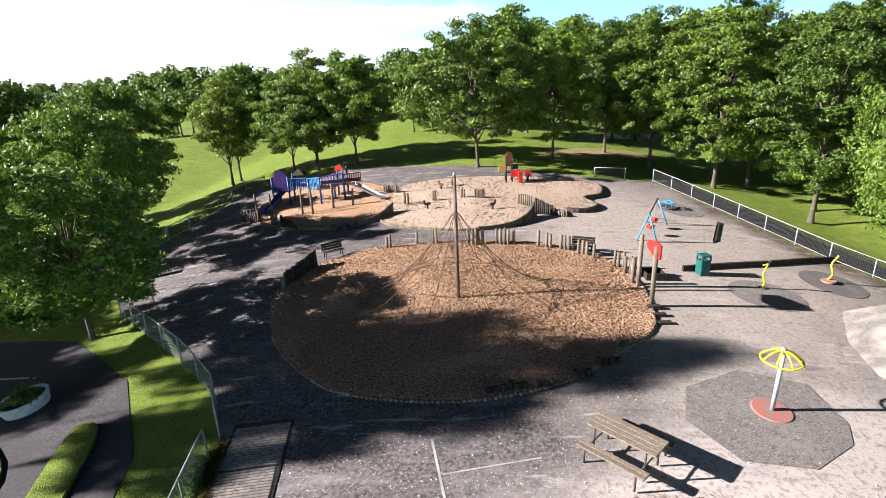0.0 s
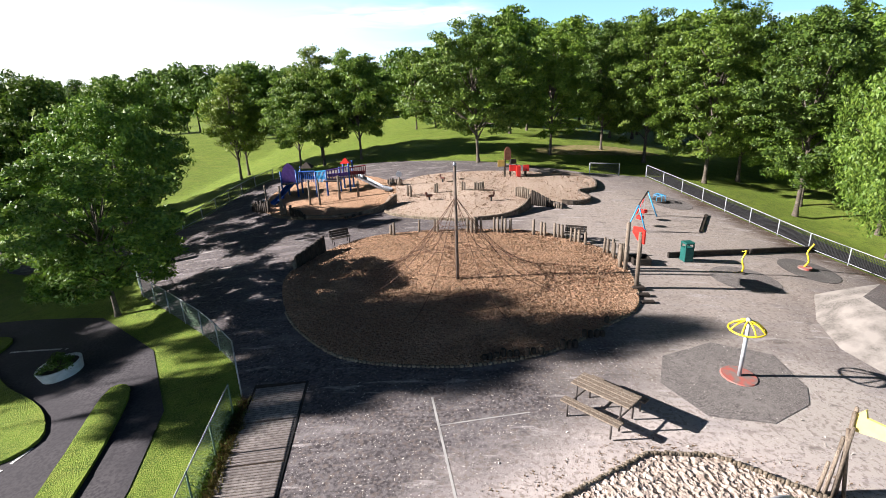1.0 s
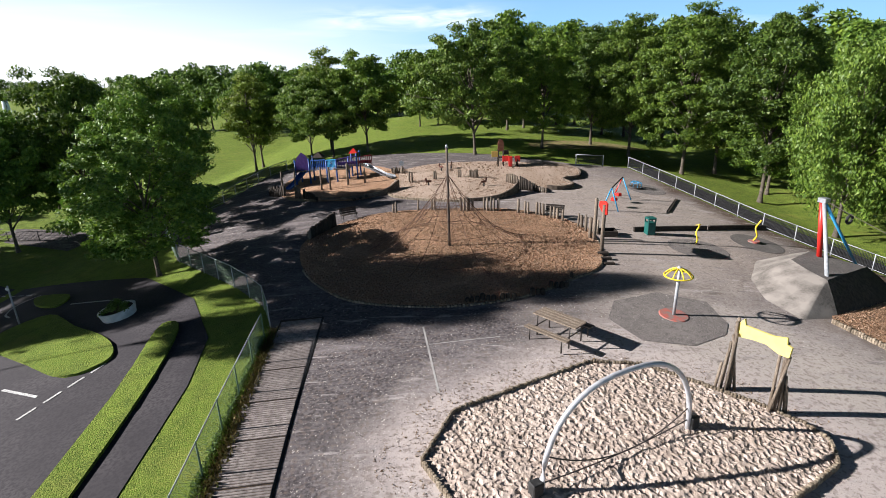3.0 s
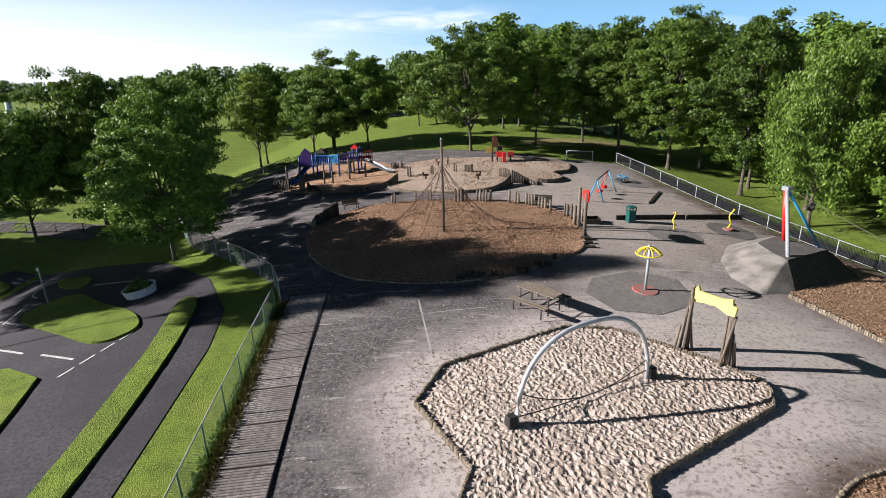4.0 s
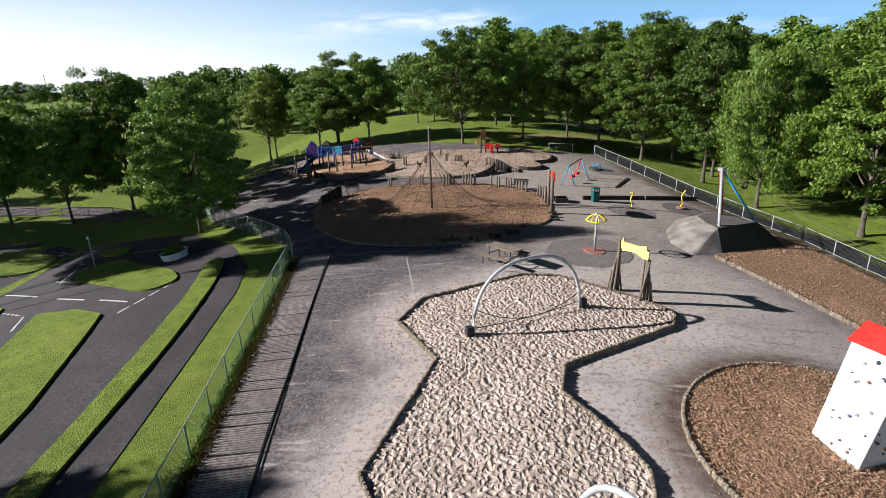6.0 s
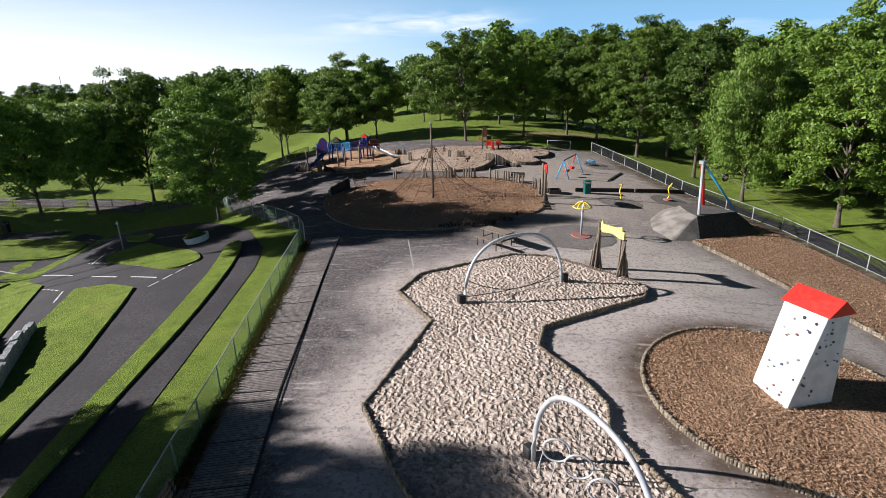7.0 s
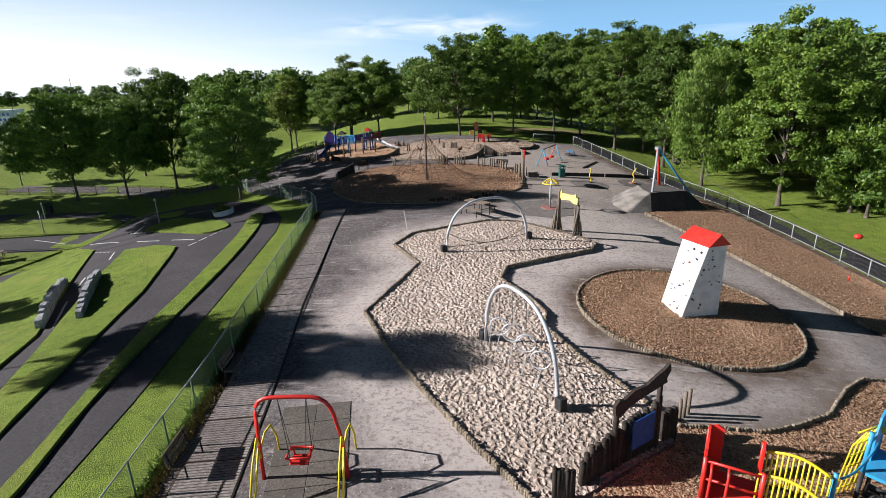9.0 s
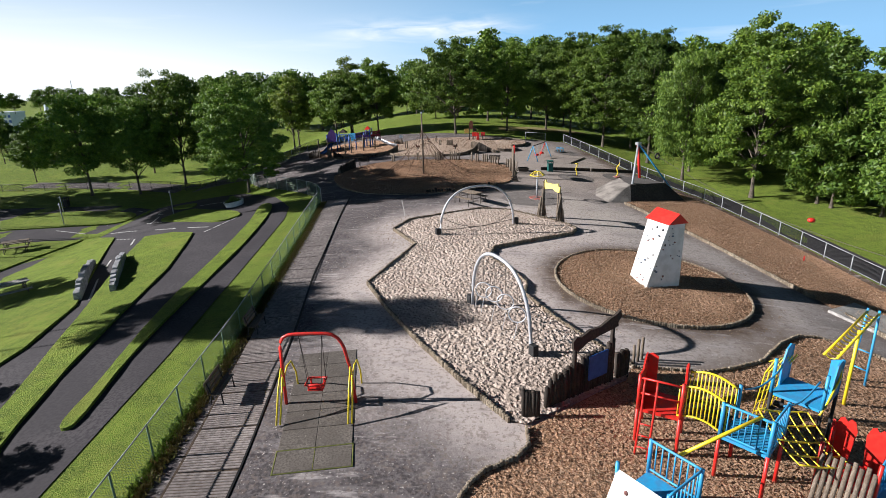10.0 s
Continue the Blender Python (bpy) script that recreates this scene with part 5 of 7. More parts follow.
# ---- yellow sign gateway ----
gate = thing("yellow_gateway", 8.26, 6.20, 0, 0, "yellow carved banner board on two bundles of leaning stakes", "gateway")
b = gate.matrix_basis.translation
rnd = random.Random(3)
for x, y, s in ((7.89, 6.78, -1), (8.61, 5.83, 1)):
    for k, (ox, oy, hh, lean) in enumerate(((0.0, 0.0, 2.15, 0.03), (-0.09, 0.07, 2.2, 0.07), (0.09, -0.05, 1.85, -0.05), (0.18, 0.05, 1.5, -0.09),
                                            (0.27, -0.03, 1.15, -0.12), (0.35, 0.04, 0.85, -0.12), (-0.19, -0.04, 1.75, 0.28))):
        lx, ly = s * ox, oy
        bm = stake(bmesh.new(), x - b.x + lx, y - b.y + ly, gz(x + lx, y + ly) - b.z, hh + rnd.uniform(-0.05, 0.05), 0.04, (s * lean + rnd.uniform(-0.02, 0.02), rnd.uniform(-0.05, 0.05)))
        part("stake", bm, WOOD, gate, "", True)
bm = bmesh.new()
f = bm.faces.new([bm.verts.new((x, 0, z)) for x, z in ((-1.05, 1.6), (-1.12, 2.1), (-0.85, 2.45), (-0.78, 2.2), (-0.3, 2.2), (0.3, 2.22), (0.8, 2.36), (0.84, 2.1), (1.02, 2.05), (0.98, 1.62), (0.6, 1.6), (0.1, 1.78), (-0.5, 1.72))])
r = bmesh.ops.extrude_face_region(bm, geom=[f])
bmesh.ops.translate(bm, verts=[v for v in r["geom"] if isinstance(v, bmesh.types.BMVert)], vec=(0, 0.07, 0))
bmesh.ops.recalc_face_normals(bm, faces=bm.faces)
YEL_PALE = mat("faded_yellow_paint", [(0.75, 0.62, 0.18), (0.66, 0.54, 0.16)], 0.6, (5.0,), 0.1, 50.0)
banner = part("banner", bm, YEL_PALE, gate, "faded yellow painted board")
banner.matrix_basis = Matrix.Rotation(math.atan2(-1.3, 0.73), 4, "Z") @ Matrix.Translation((0.02, -0.03, 0.68)) @ Matrix.Diagonal((0.66, 1, 0.66, 1))

# ---- climbing tower ----
tower = thing("climbing_tower", 10.88, -2.24, 0, 0, "white climbing tower with coloured holds and a red roof", "climbing tower")
A, B, C = Vector((0, 0, 0)), Vector((1.6, 0.55, 0)), Vector((-0.32, 1.2, 0))
D = B + C
H = 2.75
A2, B2 = A.lerp(B, 0.52), B.lerp(A, 0.02)
C2, D2 = C.lerp(D, 0.42), D.lerp(C, 0.02)
low = [p + Vector((0, 0, gz(10.88 + p.x, -2.24 + p.y) - gz(10.88, -2.24) - 0.05)) for p in (A, B, D, C)]
topv = [p + Vector((0, 0, H)) for p in (A2, B2, D2, C2)]
bm = bmesh.new()
lv, tv = [bm.verts.new(p) for p in low], [bm.verts.new(p) for p in topv]
for k in range(4):
    bm.faces.new((lv[k], lv[(k + 1) % 4], tv[(k + 1) % 4], tv[k]))
bm.faces.new(tv)
bm.faces.new(lv[::-1])
bmesh.ops.bevel(bm, geom=bm.edges[:], offset=0.02, segments=1, affect="EDGES")
bmesh.ops.recalc_face_normals(bm, faces=bm.faces)
part("wall", bm, TOWER, tower, "off-white climbing wall")
bm = bmesh.new()
mid1, mid2 = (topv[0] + topv[1]) / 2, (topv[3] + topv[2]) / 2
out = (mid1 - mid2).normalized() * 0.08
wide = (topv[1] - topv[0]).normalized() * 0.09
ridge = Vector((0, 0, 0.36))
eave = Vector((0, 0, -0.06))
front = [bm.verts.new(p) for p in (topv[0] - wide + out + eave, topv[1] + wide + out + eave, mid1 + out + ridge)]
back = [bm.verts.new(p) for p in (topv[3] - wide - out + eave, topv[2] + wide - out + eave, mid2 - out + ridge)]
bm.faces.new(front)
bm.faces.new(back[::-1])
for k in range(3):
    bm.faces.new((front[k], back[k], back[(k + 1) % 3], front[(k + 1) % 3]))
bmesh.ops.recalc_face_normals(bm, faces=bm.faces)
part("roof", bm, RED, tower, "bright red gable roof")
HOLDS = [mat("hold_" + n, [c, tuple(v * 0.8 for v in c)], 0.6, (9.0,), 0.1, 50.0) for n, c in (("dark", (0.06, 0.06, 0.065)), ("blue", (0.08, 0.11, 0.18)), ("red", (0.22, 0.10, 0.09)), ("grey", (0.30, 0.30, 0.30)))]
rnd = random.Random(8)
for wall_k in range(4):
    a, b2, c2, d2 = low[wall_k], low[(wall_k + 1) % 4], topv[(wall_k + 1) % 4], topv[wall_k]
    nrm = (b2 - a).cross(d2 - a).normalized()
    for k in range(20):
        u_, v_ = rnd.uniform(0.08, 0.92), rnd.uniform(0.06, 0.95)
        p = a.lerp(b2, u_).lerp(d2.lerp(c2, u_), v_)
        bm = bmesh.new()
        bmesh.ops.create_icosphere(bm, subdivisions=1, radius=rnd.uniform(0.03, 0.055), matrix=Matrix.Translation(p) @ Matrix.Diagonal((1, 1, rnd.uniform(0.6, 1.2), 1)))
        part("hold", bm, HOLDS[k % 4], tower)

# ---- umbrella spinner ----
PATCH = [(6.22, 11.82), (8.06, 12.67), (9.70, 12.11), (9.73, 10.50), (9.31, 9.77), (7.93, 8.96), (6.36, 9.16), (5.65, 10.51)]
sheet("rubber_patch", PATCH, 0.035, WORNRUBBER, 1.0, "dark rubber safety surface under the spinner", category="rubber surface")
disc = thing("red_disc", 8.04, 10.92, 0, 0.03, "faded red rubber disc on the dark surface", "safety disc", lie=True)
part("disc", tube(bmesh.new(), (0, 0, 0), (0, 0, 0.03), 0.5, 28, 0.47), REDDISC, disc)
umb = thing("umbrella_spinner", 8.04, 10.92, 0, 0.06, "white pole with a yellow umbrella of tubes, a spinner", "spinner")
part("pole", tube(bmesh.new(), (0, 0, 0), (0.02, 0, 1.7), 0.055, 12), PALE, umb, "pale grey steel pole", True)
for k in range(8):
    a = k * math.pi / 4
    pts = [(0.46 * s * math.cos(a), 0.46 * s * math.sin(a), 1.72 - 0.26 * s ** 2.2) for s in (0, 0.25, 0.5, 0.75, 1)]
    part("rib", pipe(bmesh.new(), pts, 0.024, 8), YELLOW, umb, "", True)
part("rim", pipe(bmesh.new(), [(0.46 * math.cos(k * math.pi / 12), 0.46 * math.sin(k * math.pi / 12), 1.46) for k in range(24)], 0.026, 8, True), YELLOW, umb, "", True)
part("hub", tube(bmesh.new(), (0, 0, 1.66), (0, 0, 1.8), 0.09, 12, 0.05), PALE, umb, "", True)

# ---- swing for toddlers ----
MATS = thing("rubber_mat", -0.49, -13.20, 0, 0.0, "dark square rubber tiles with mossy joints under the swing", "rubber mat", "", "structure")
tm = bpy.data.meshes.new("tile")
bm = box(bmesh.new(), (0, 0, 0), (0.88, 0.715, 0.05), 0, 0.008)
bm.to_mesh(tm)
bm.free()
tm.materials.append(mat("rubber_tile", [(0.11, 0.096, 0.083), (0.155, 0.136, 0.118), (0.08, 0.07, 0.06)], 0.9, (1.2, 20.0), 0.3, 60.0, vary=0.12, bump_dist=0.008))
TILT = 9.8
du, dv = Vector((math.cos(radians(TILT)), math.sin(radians(TILT)), 0)), Vector((-math.sin(radians(TILT)), math.cos(radians(TILT)), 0))
for j in range(7):
    for i in range(2):
        o = Vector((-0.5, -12.8, 0)) + du * 0.887 * i + dv * (0.722 * j + (0.03 if j else 0.0))
        shared("tile", tm, MATS, Matrix.Translation((o.x + 0.49, o.y + 13.21, gz(o.x, o.y) - gz(-0.49, -13.20) + 0.012)) @ pose(0, 0, 0, 2.5, 0, TILT))
for k, (u0, v0, w_, l) in enumerate(((-0.46, 0, 0.035, 0.74), (0.443, 0, 0.025, 0.74), (1.35, 0, 0.035, 0.74), (0.443, -0.375, 1.85, 0.03), (0.443, 0.376, 1.85, 0.035))):
    o = Vector((-0.5, -12.8, 0)) + du * u0 + dv * v0
    strip_ = part("moss", box(bmesh.new(), (0, 0, 0), (w_, l, 0.05), 0, 0.01), MOSS, MATS, "green moss in the joint")
    strip_.matrix_basis = Matrix.Translation((o.x + 0.49, o.y + 13.21, gz(o.x, o.y) - gz(-0.49, -13.20) + 0.016)) @ pose(0, 0, 0, 2.5, 0, TILT)
swing = thing("toddler_swing", -0.5, -10.64, 2, 0.02, "red steel toddler swing with yellow side rails and a cradle seat", "swing")
HW, HT = 0.86, 2.08
pts = [(-HW - 0.02, 0, 0), (-HW, 0, 1.0), (-HW + 0.02, 0, HT - 0.36), (-HW + 0.05, 0, HT - 0.2), (-HW + 0.13, 0, HT - 0.08), (-HW + 0.26, 0, HT - 0.01), (-HW + 0.4, 0, HT + 0.01), (0, 0, HT + 0.02), (HW - 0.46, 0, HT + 0.01), (HW - 0.3, 0, HT - 0.03), (HW - 0.17, 0, HT - 0.12), (HW - 0.08, 0, HT - 0.26), (HW - 0.02, 0, HT - 0.42), (HW + 0.1, 0, 1.0), (HW + 0.16, 0, 0)]
part("frame", pipe(bmesh.new(), pts, 0.044, 12), RED, swing, "red steel tube", True)
for s, o in ((-1, 0.0), (1, 0.12)):
    x = s * HW + o
    part("side_rail", pipe(bmesh.new(), [(x, -0.95, 0), (x, -0.5, 0.75), (x, -0.1, 1.15), (x, -0.02, 0.9)], 0.025, 8), YELLOW, swing, "yellow tube rail", True)
    part("side_rail", pipe(bmesh.new(), [(x + 0.09, -0.93, 0), (x + 0.09, -0.62, 0.5), (x + 0.05, -0.2, 0.95), (x, -0.05, 0.6)], 0.025, 8), YELLOW, swing, "yellow tube rail", True)
    part("side_rail", pipe(bmesh.new(), [(x, 0.05, 0.8), (x + 0.02, 0.3, 0.98), (x + 0.04, 0.62, 0.95), (x + 0.06, 0.85, 0.5), (x + 0.06, 0.9, 0.0)], 0.025, 8), YELLOW, swing, "yellow tube rail", True)
    for cx in (0.0, 0.06):
        part("chain", tube(bmesh.new(), (s * 0.34 * 0.9 - 0.02, 0.0, HT), (s * 0.17 + cx * s, -0.15 + cx * 5, 0.62), 0.009, 5), DARKSTEEL, swing)
bm = box(bmesh.new(), (0, 0, 0.5), (0.42, 0.34, 0.05), 0, 0.02)
for k in range(4):
    a = k * math.pi / 2 + math.pi / 4
    tube(bm, (0.24 * math.cos(a), 0.2 * math.sin(a), 0.5), (0.26 * math.cos(a), 0.22 * math.sin(a), 0.68), 0.025, 6)
seat = part("seat", bm, RED, swing, "orange-red cradle seat")
part("bar", pipe(bmesh.new(), [(0.25, 0.19, 0.68), (-0.25, 0.19, 0.68), (-0.25, -0.19, 0.68), (0.25, -0.19, 0.68)], 0.03, 8, True), RED, seat, "", True)


# ---- coloured climbing frame ----
frame_ob = thing("playground_climber", 9.58, -12.05, 0, 0, "large red, blue and yellow steel climbing frame on bark", "climber")
FB = frame_ob.matrix_basis.translation.copy()


def fp(x, y, z=0.0):
    """A place on the climbing frame: plan metres and height over the ground there."""
    return Vector((x - FB.x, y - FB.y, gz(x, y) - FB.z + z))


def square(cx, cy, side, rz, depth=None):
    a = radians(rz)
    u, v = Vector((math.cos(a), math.sin(a))), Vector((-math.sin(a), math.cos(a)))
    h, k = side / 2, (depth or side) / 2
    return [Vector((cx, cy)) + u * sx_ * h + v * sy_ * k for sx_, sy_ in ((-1, -1), (1, -1), (1, 1), (-1, 1))]


def platform(corners, floor, post_top, leg_mat, post_mat, floor_mat, zbase):
    for c in corners:
        foot = fp(c.x, c.y, -0.1)
        part("leg", tube(bmesh.new(), foot, Vector((foot.x, foot.y, zbase + floor)), 0.042, 10), leg_mat, frame_ob, "", True)
        part("post", tube(bmesh.new(), (foot.x, foot.y, zbase + floor), (foot.x, foot.y, zbase + post_top), 0.042, 10), post_mat, frame_ob, "", True)
    bm = bmesh.new()
    f = bm.faces.new([bm.verts.new((c.x - FB.x, c.y - FB.y, zbase + floor)) for c in corners])
    r = bmesh.ops.extrude_face_region(bm, geom=[f])
    bmesh.ops.translate(bm, verts=[v for v in r["geom"] if isinstance(v, bmesh.types.BMVert)], vec=(0, 0, -0.07))
    bmesh.ops.recalc_face_normals(bm, faces=bm.faces)
    part("deck", bm, floor_mat, frame_ob)


def barred_side(a, b, lo, hi, n, material, name="railing", zb=None, arch_by=0.0):
    """A railing of upright bars between two plan points."""
    p, q = Vector((a.x - FB.x, a.y - FB.y, 0)), Vector((b.x - FB.x, b.y - FB.y, 0))
    za, zc = zb
    tops, bots = [], []
    for k in range(n + 1):
        f = k / n
        o = p.lerp(q, f)
        z = za + (zc - za) * f + arch_by * math.sin(math.pi * f)
        tops.append(o + Vector((0, 0, z + hi)))
        bots.append(o + Vector((0, 0, z + lo)))
        part("bar", tube(bmesh.new(), bots[-1], tops[-1], 0.016, 6), material, frame_ob, "", True)
    part("rail", pipe(bmesh.new(), tops, 0.028, 8), material, frame_ob, "", True)
    part("rail", pipe(bmesh.new(), bots, 0.025, 8), material, frame_ob, "", True)


def solid_side(a, b, lo, hi, material, zb, shape=None, name="panel"):
    p, q = Vector((a.x - FB.x, a.y - FB.y, 0)), Vector((b.x - FB.x, b.y - FB.y, 0))
    n = (q - p).normalized()
    side = Vector((-n.y, n.x, 0)) * 0.02
    prof = shape or [(0, lo), (1, lo), (1, hi), (0.85, hi + 0.08), (0.5, hi + 0.02), (0.15, hi + 0.08), (0, hi)]
    bm = bmesh.new()
    f = bm.faces.new([bm.verts.new(p.lerp(q, s) + Vector((0, 0, zb + z)) - side) for s, z in prof])
    r = bmesh.ops.extrude_face_region(bm, geom=[f])
    bmesh.ops.translate(bm, verts=[v for v in r["geom"] if isinstance(v, bmesh.types.BMVert)], vec=side * 2)
    bmesh.ops.recalc_face_normals(bm, faces=bm.faces)
    part(name, bm, material, frame_ob)


def base_z(cx, cy):
    return gz(cx, cy) - FB.z


# red tower
RT = square(8.31, -11.44, 0.95, -27)
zr = base_z(8.31, -11.44)
platform(RT, 1.05, 1.98, RED, RED, RED, zr)
solid_side(RT[3], RT[0], 1.0, 2.0, RED, zr, [(0, 1.0), (1, 1.0), (1, 1.95), (0.8, 1.98), (0.62, 1.9), (0.4, 2.05), (0.15, 2.12), (0, 2.1)])
solid_side(RT[2], RT[3], 1.0, 2.0, RED, zr, [(0.72, 1.0), (1, 1.0), (1, 2.05), (0.86, 2.12), (0.72, 2.05)])
barred_side(RT[0], RT[1], 0.45, 0.85, 1, RED, zb=(zr + 1.05, zr + 1.05))
solid_side(RT[1], RT[2], 1.0, 2.0, RED, zr, [(0.74, 1.05), (1, 1.05), (1, 2.0), (0.9, 2.08), (0.74, 2.0)])
for f in (0.12, 0.42):
    c = RT[0].lerp(RT[1], f)
    foot = fp(c.x - 0.28, c.y - 0.5, -0.05)
    part("ladder_pole", pipe(bmesh.new(), [foot, (c.x - FB.x - 0.06, c.y - FB.y - 0.1, zr + 1.05), (c.x - FB.x - 0.05, c.y - FB.y - 0.12, zr + 1.75), (c.x - FB.x, c.y - FB.y, zr + 1.88)], 0.026, 8), RED, frame_ob, "", True)
for h in (0.3, 0.55, 0.8):
    c0, c1 = RT[0].lerp(RT[1], 0.12), RT[0].lerp(RT[1], 0.42)
    k = 1 - h / 1.05
    part("ladder_rung", tube(bmesh.new(), (c0.x - FB.x - 0.06 - 0.22 * k, c0.y - FB.y - 0.1 - 0.4 * k, zr + h), (c1.x - FB.x - 0.06 - 0.22 * k, c1.y - FB.y - 0.1 - 0.4 * k, zr + h), 0.02, 6), RED, frame_ob, "", True)
# first blue tower
BT = square(9.87, -12.63, 0.98, -45)
zb_ = base_z(9.87, -12.63)
platform(BT, 1.25, 2.1, RED, BLUE, BLUE, zb_)
barred_side(BT[0], BT[1], 0.06, 0.82, 8, BLUE, zb=(zb_ + 1.25, zb_ + 1.25))
barred_side(BT[1], BT[2], 0.06, 0.82, 7, BLUE, zb=(zb_ + 1.25, zb_ + 1.25))
# arched bridge
e0, e1 = (RT[1] + RT[2]) / 2, (BT[3] + BT[0]) / 2
w = Vector((-(e1 - e0).y, (e1 - e0).x)).normalized() * 0.4
for s in (-1, 1):
    barred_side(e0 + w * s, e1 + w * s, 0.0, 0.78, 12, YELLOW, zb=(zr + 1.08, zb_ + 1.25), arch_by=0.14)
for k in range(12):
    f = (k + 0.5) / 12
    c = e0.lerp(e1, f)
    z = zr + 1.08 + (zb_ + 0.17 - zr) * f + 0.14 * math.sin(math.pi * f)
    bm = box(bmesh.new(), (c.x - FB.x, c.y - FB.y, z), (0.1, 0.78, 0.04), math.degrees(math.atan2((e1 - e0).y, (e1 - e0).x)), 0.006)
    part("bridge_plank", bm, DARKWOOD, frame_ob)
# second blue tower, higher
B2T = square(12.05, -10.85, 1.1, 42)
z2 = base_z(12.05, -10.85)
platform(B2T, 1.35, 2.3, BLACK, BLUE, BLUE, z2)
solid_side(B2T[0], B2T[1], 1.35, 2.3, BLUE, z2, [(0.35, 1.35), (1.0, 1.35), (1.0, 2.25), (0.85, 2.36), (0.6, 2.3), (0.5, 1.9)])
solid_side(B2T[3], B2T[2], 1.35, 2.3, BLUE, z2, [(0.45, 1.35), (1.0, 1.35), (1.0, 2.3), (0.82, 2.4), (0.6, 2.32), (0.45, 2.0)])
solid_side(B2T[1], B2T[2], 1.35, 2.3, BLUE, z2, [(0.0, 1.35), (0.22, 1.35), (0.22, 2.2), (0.0, 2.3)])
c = B2T[1]
part("slide_pole", pipe(bmesh.new(), [(c.x - FB.x + 0.05, c.y - FB.y + 0.1, z2 + 2.25), (c.x - FB.x - 0.1, c.y - FB.y - 0.15, z2 + 1.9), (B2T[0].x - FB.x + 0.12, B2T[0].y - FB.y + 0.05, z2 + 1.45), (B2T[0].x - FB.x - 0.1, B2T[0].y - FB.y - 0.1, z2 + 1.3)], 0.025, 8), YELLOW, frame_ob, "", True)
# tyre bridge between the blue towers
g0, g1 = (BT[2] + BT[3]) / 2, (B2T[0] + B2T[3]) / 2
for k in range(9):
    f = (k + 0.7) / 10
    c = g0.lerp(g1, f)
    z = zb_ + 1.2 + (z2 + 0.12 - zb_) * f - 0.3 * math.sin(math.pi * f)
    d_ = (g1 - g0).normalized()
    t_ = Vector((-d_.y, d_.x, 0)) * 0.36
    o = Vector((c.x - FB.x, c.y - FB.y, z))
    part("bridge_roll", tube(bmesh.new(), o - t_, o + t_, 0.07, 9), BLACK, frame_ob, "black rubber roll", True)
for s in (-1, 1):
    t_ = Vector((-(g1 - g0).y, (g1 - g0).x)).normalized() * 0.42 * s
    pts = []
    for k in range(9):
        f = k / 8
        c = g0.lerp(g1, f) + t_
        pts.append((c.x - FB.x, c.y - FB.y, zb_ + 2.0 + (z2 + 0.1 - zb_) * f - 0.2 * math.sin(math.pi * f)))
    part("handrail", pipe(bmesh.new(), pts, 0.022, 8), BLUE, frame_ob, "", True)
# yellow climbing grid west of the high tower
gl, gr = Vector((11.24, -10.25)), Vector((11.95, -9.96))
zg = base_z(11.38, -10.04)
for k in range(6):
    c = gl.lerp(gr, k / 5)
    lean_ = Vector((0.2, -0.3))
    bm = pipe(bmesh.new(), [(c.x - FB.x, c.y - FB.y, zg), (c.x - FB.x + lean_.x * 0.4, c.y - FB.y + lean_.y * 0.4, zg + 1.5), (c.x - FB.x + lean_.x * 0.9, c.y - FB.y + lean_.y * 0.9, zg + 1.95)], 0.018, 6)
    part("grid_bar", bm, YELLOW, frame_ob, "", True)
for k in range(6):
    h = 0.25 + 0.32 * k
    f = min(1, h / 1.95) * 0.55
    part("grid_rung", tube(bmesh.new(), (gl.x - FB.x + 0.2 * f, gl.y - FB.y - 0.3 * f, zg + h), (gr.x - FB.x + 0.2 * f, gr.y - FB.y - 0.3 * f, zg + h), 0.018, 6), YELLOW, frame_ob, "", True)
# overhead ladder up to a far post pair
m0, m1 = Vector((12.76, -10.53)), Vector((15.73, -7.81))
dm = (m1 - m0).normalized()
tm_ = Vector((-dm.y, dm.x)) * 0.14
zm0, zm1 = z2 + 2.2, base_z(15.73, -7.81) + 2.5
for s in (-1, 1):
    a, b3 = m0 + tm_ * s, m1 + tm_ * s
    part("ladder_rail", tube(bmesh.new(), (a.x - FB.x, a.y - FB.y, zm0), (b3.x - FB.x, b3.y - FB.y, zm1), 0.035, 8), YELLOW, frame_ob, "", True)
for k in range(15):
    c = m0.lerp(m1, (k + 0.5) / 15)
    z = zm0 + (zm1 - zm0) * (k + 0.5) / 15
    pts = [(c.x - FB.x + tm_.x * math.cos(q), c.y - FB.y + tm_.y * math.cos(q), z - 0.11 * math.sin(q)) for q in (j * math.pi / 8 for j in range(9))]
    part("rung", pipe(bmesh.new(), pts, 0.018, 6), YELLOW, frame_ob, "", True)
mp = m0.lerp(m1, 0.55)
part("post", tube(bmesh.new(), fp(14.42, -9.17, -0.1), (mp.x - FB.x + 0.1, mp.y - FB.y, zm0 + (zm1 - zm0) * 0.55), 0.045, 10), YELLOW, frame_ob, "", True)
for s in (-1, 1):
    c = m1 + tm_ * s * 1.5
    part("end_post", tube(bmesh.new(), fp(c.x, c.y, -0.1), (m1.x - FB.x + tm_.x * s, m1.y - FB.y + tm_.y * s, zm1 + 0.1), 0.035, 8), BLUE, frame_ob, "pale blue tube", True)
for h in (0.6, 1.2):
    a, b3 = m1 - tm_ * 1.35, m1 + tm_ * 1.35
    part("end_rung", tube(bmesh.new(), fp(a.x, a.y, h), fp(b3.x, b3.y, h), 0.025, 8), BLUE, frame_ob, "pale blue tube", True)
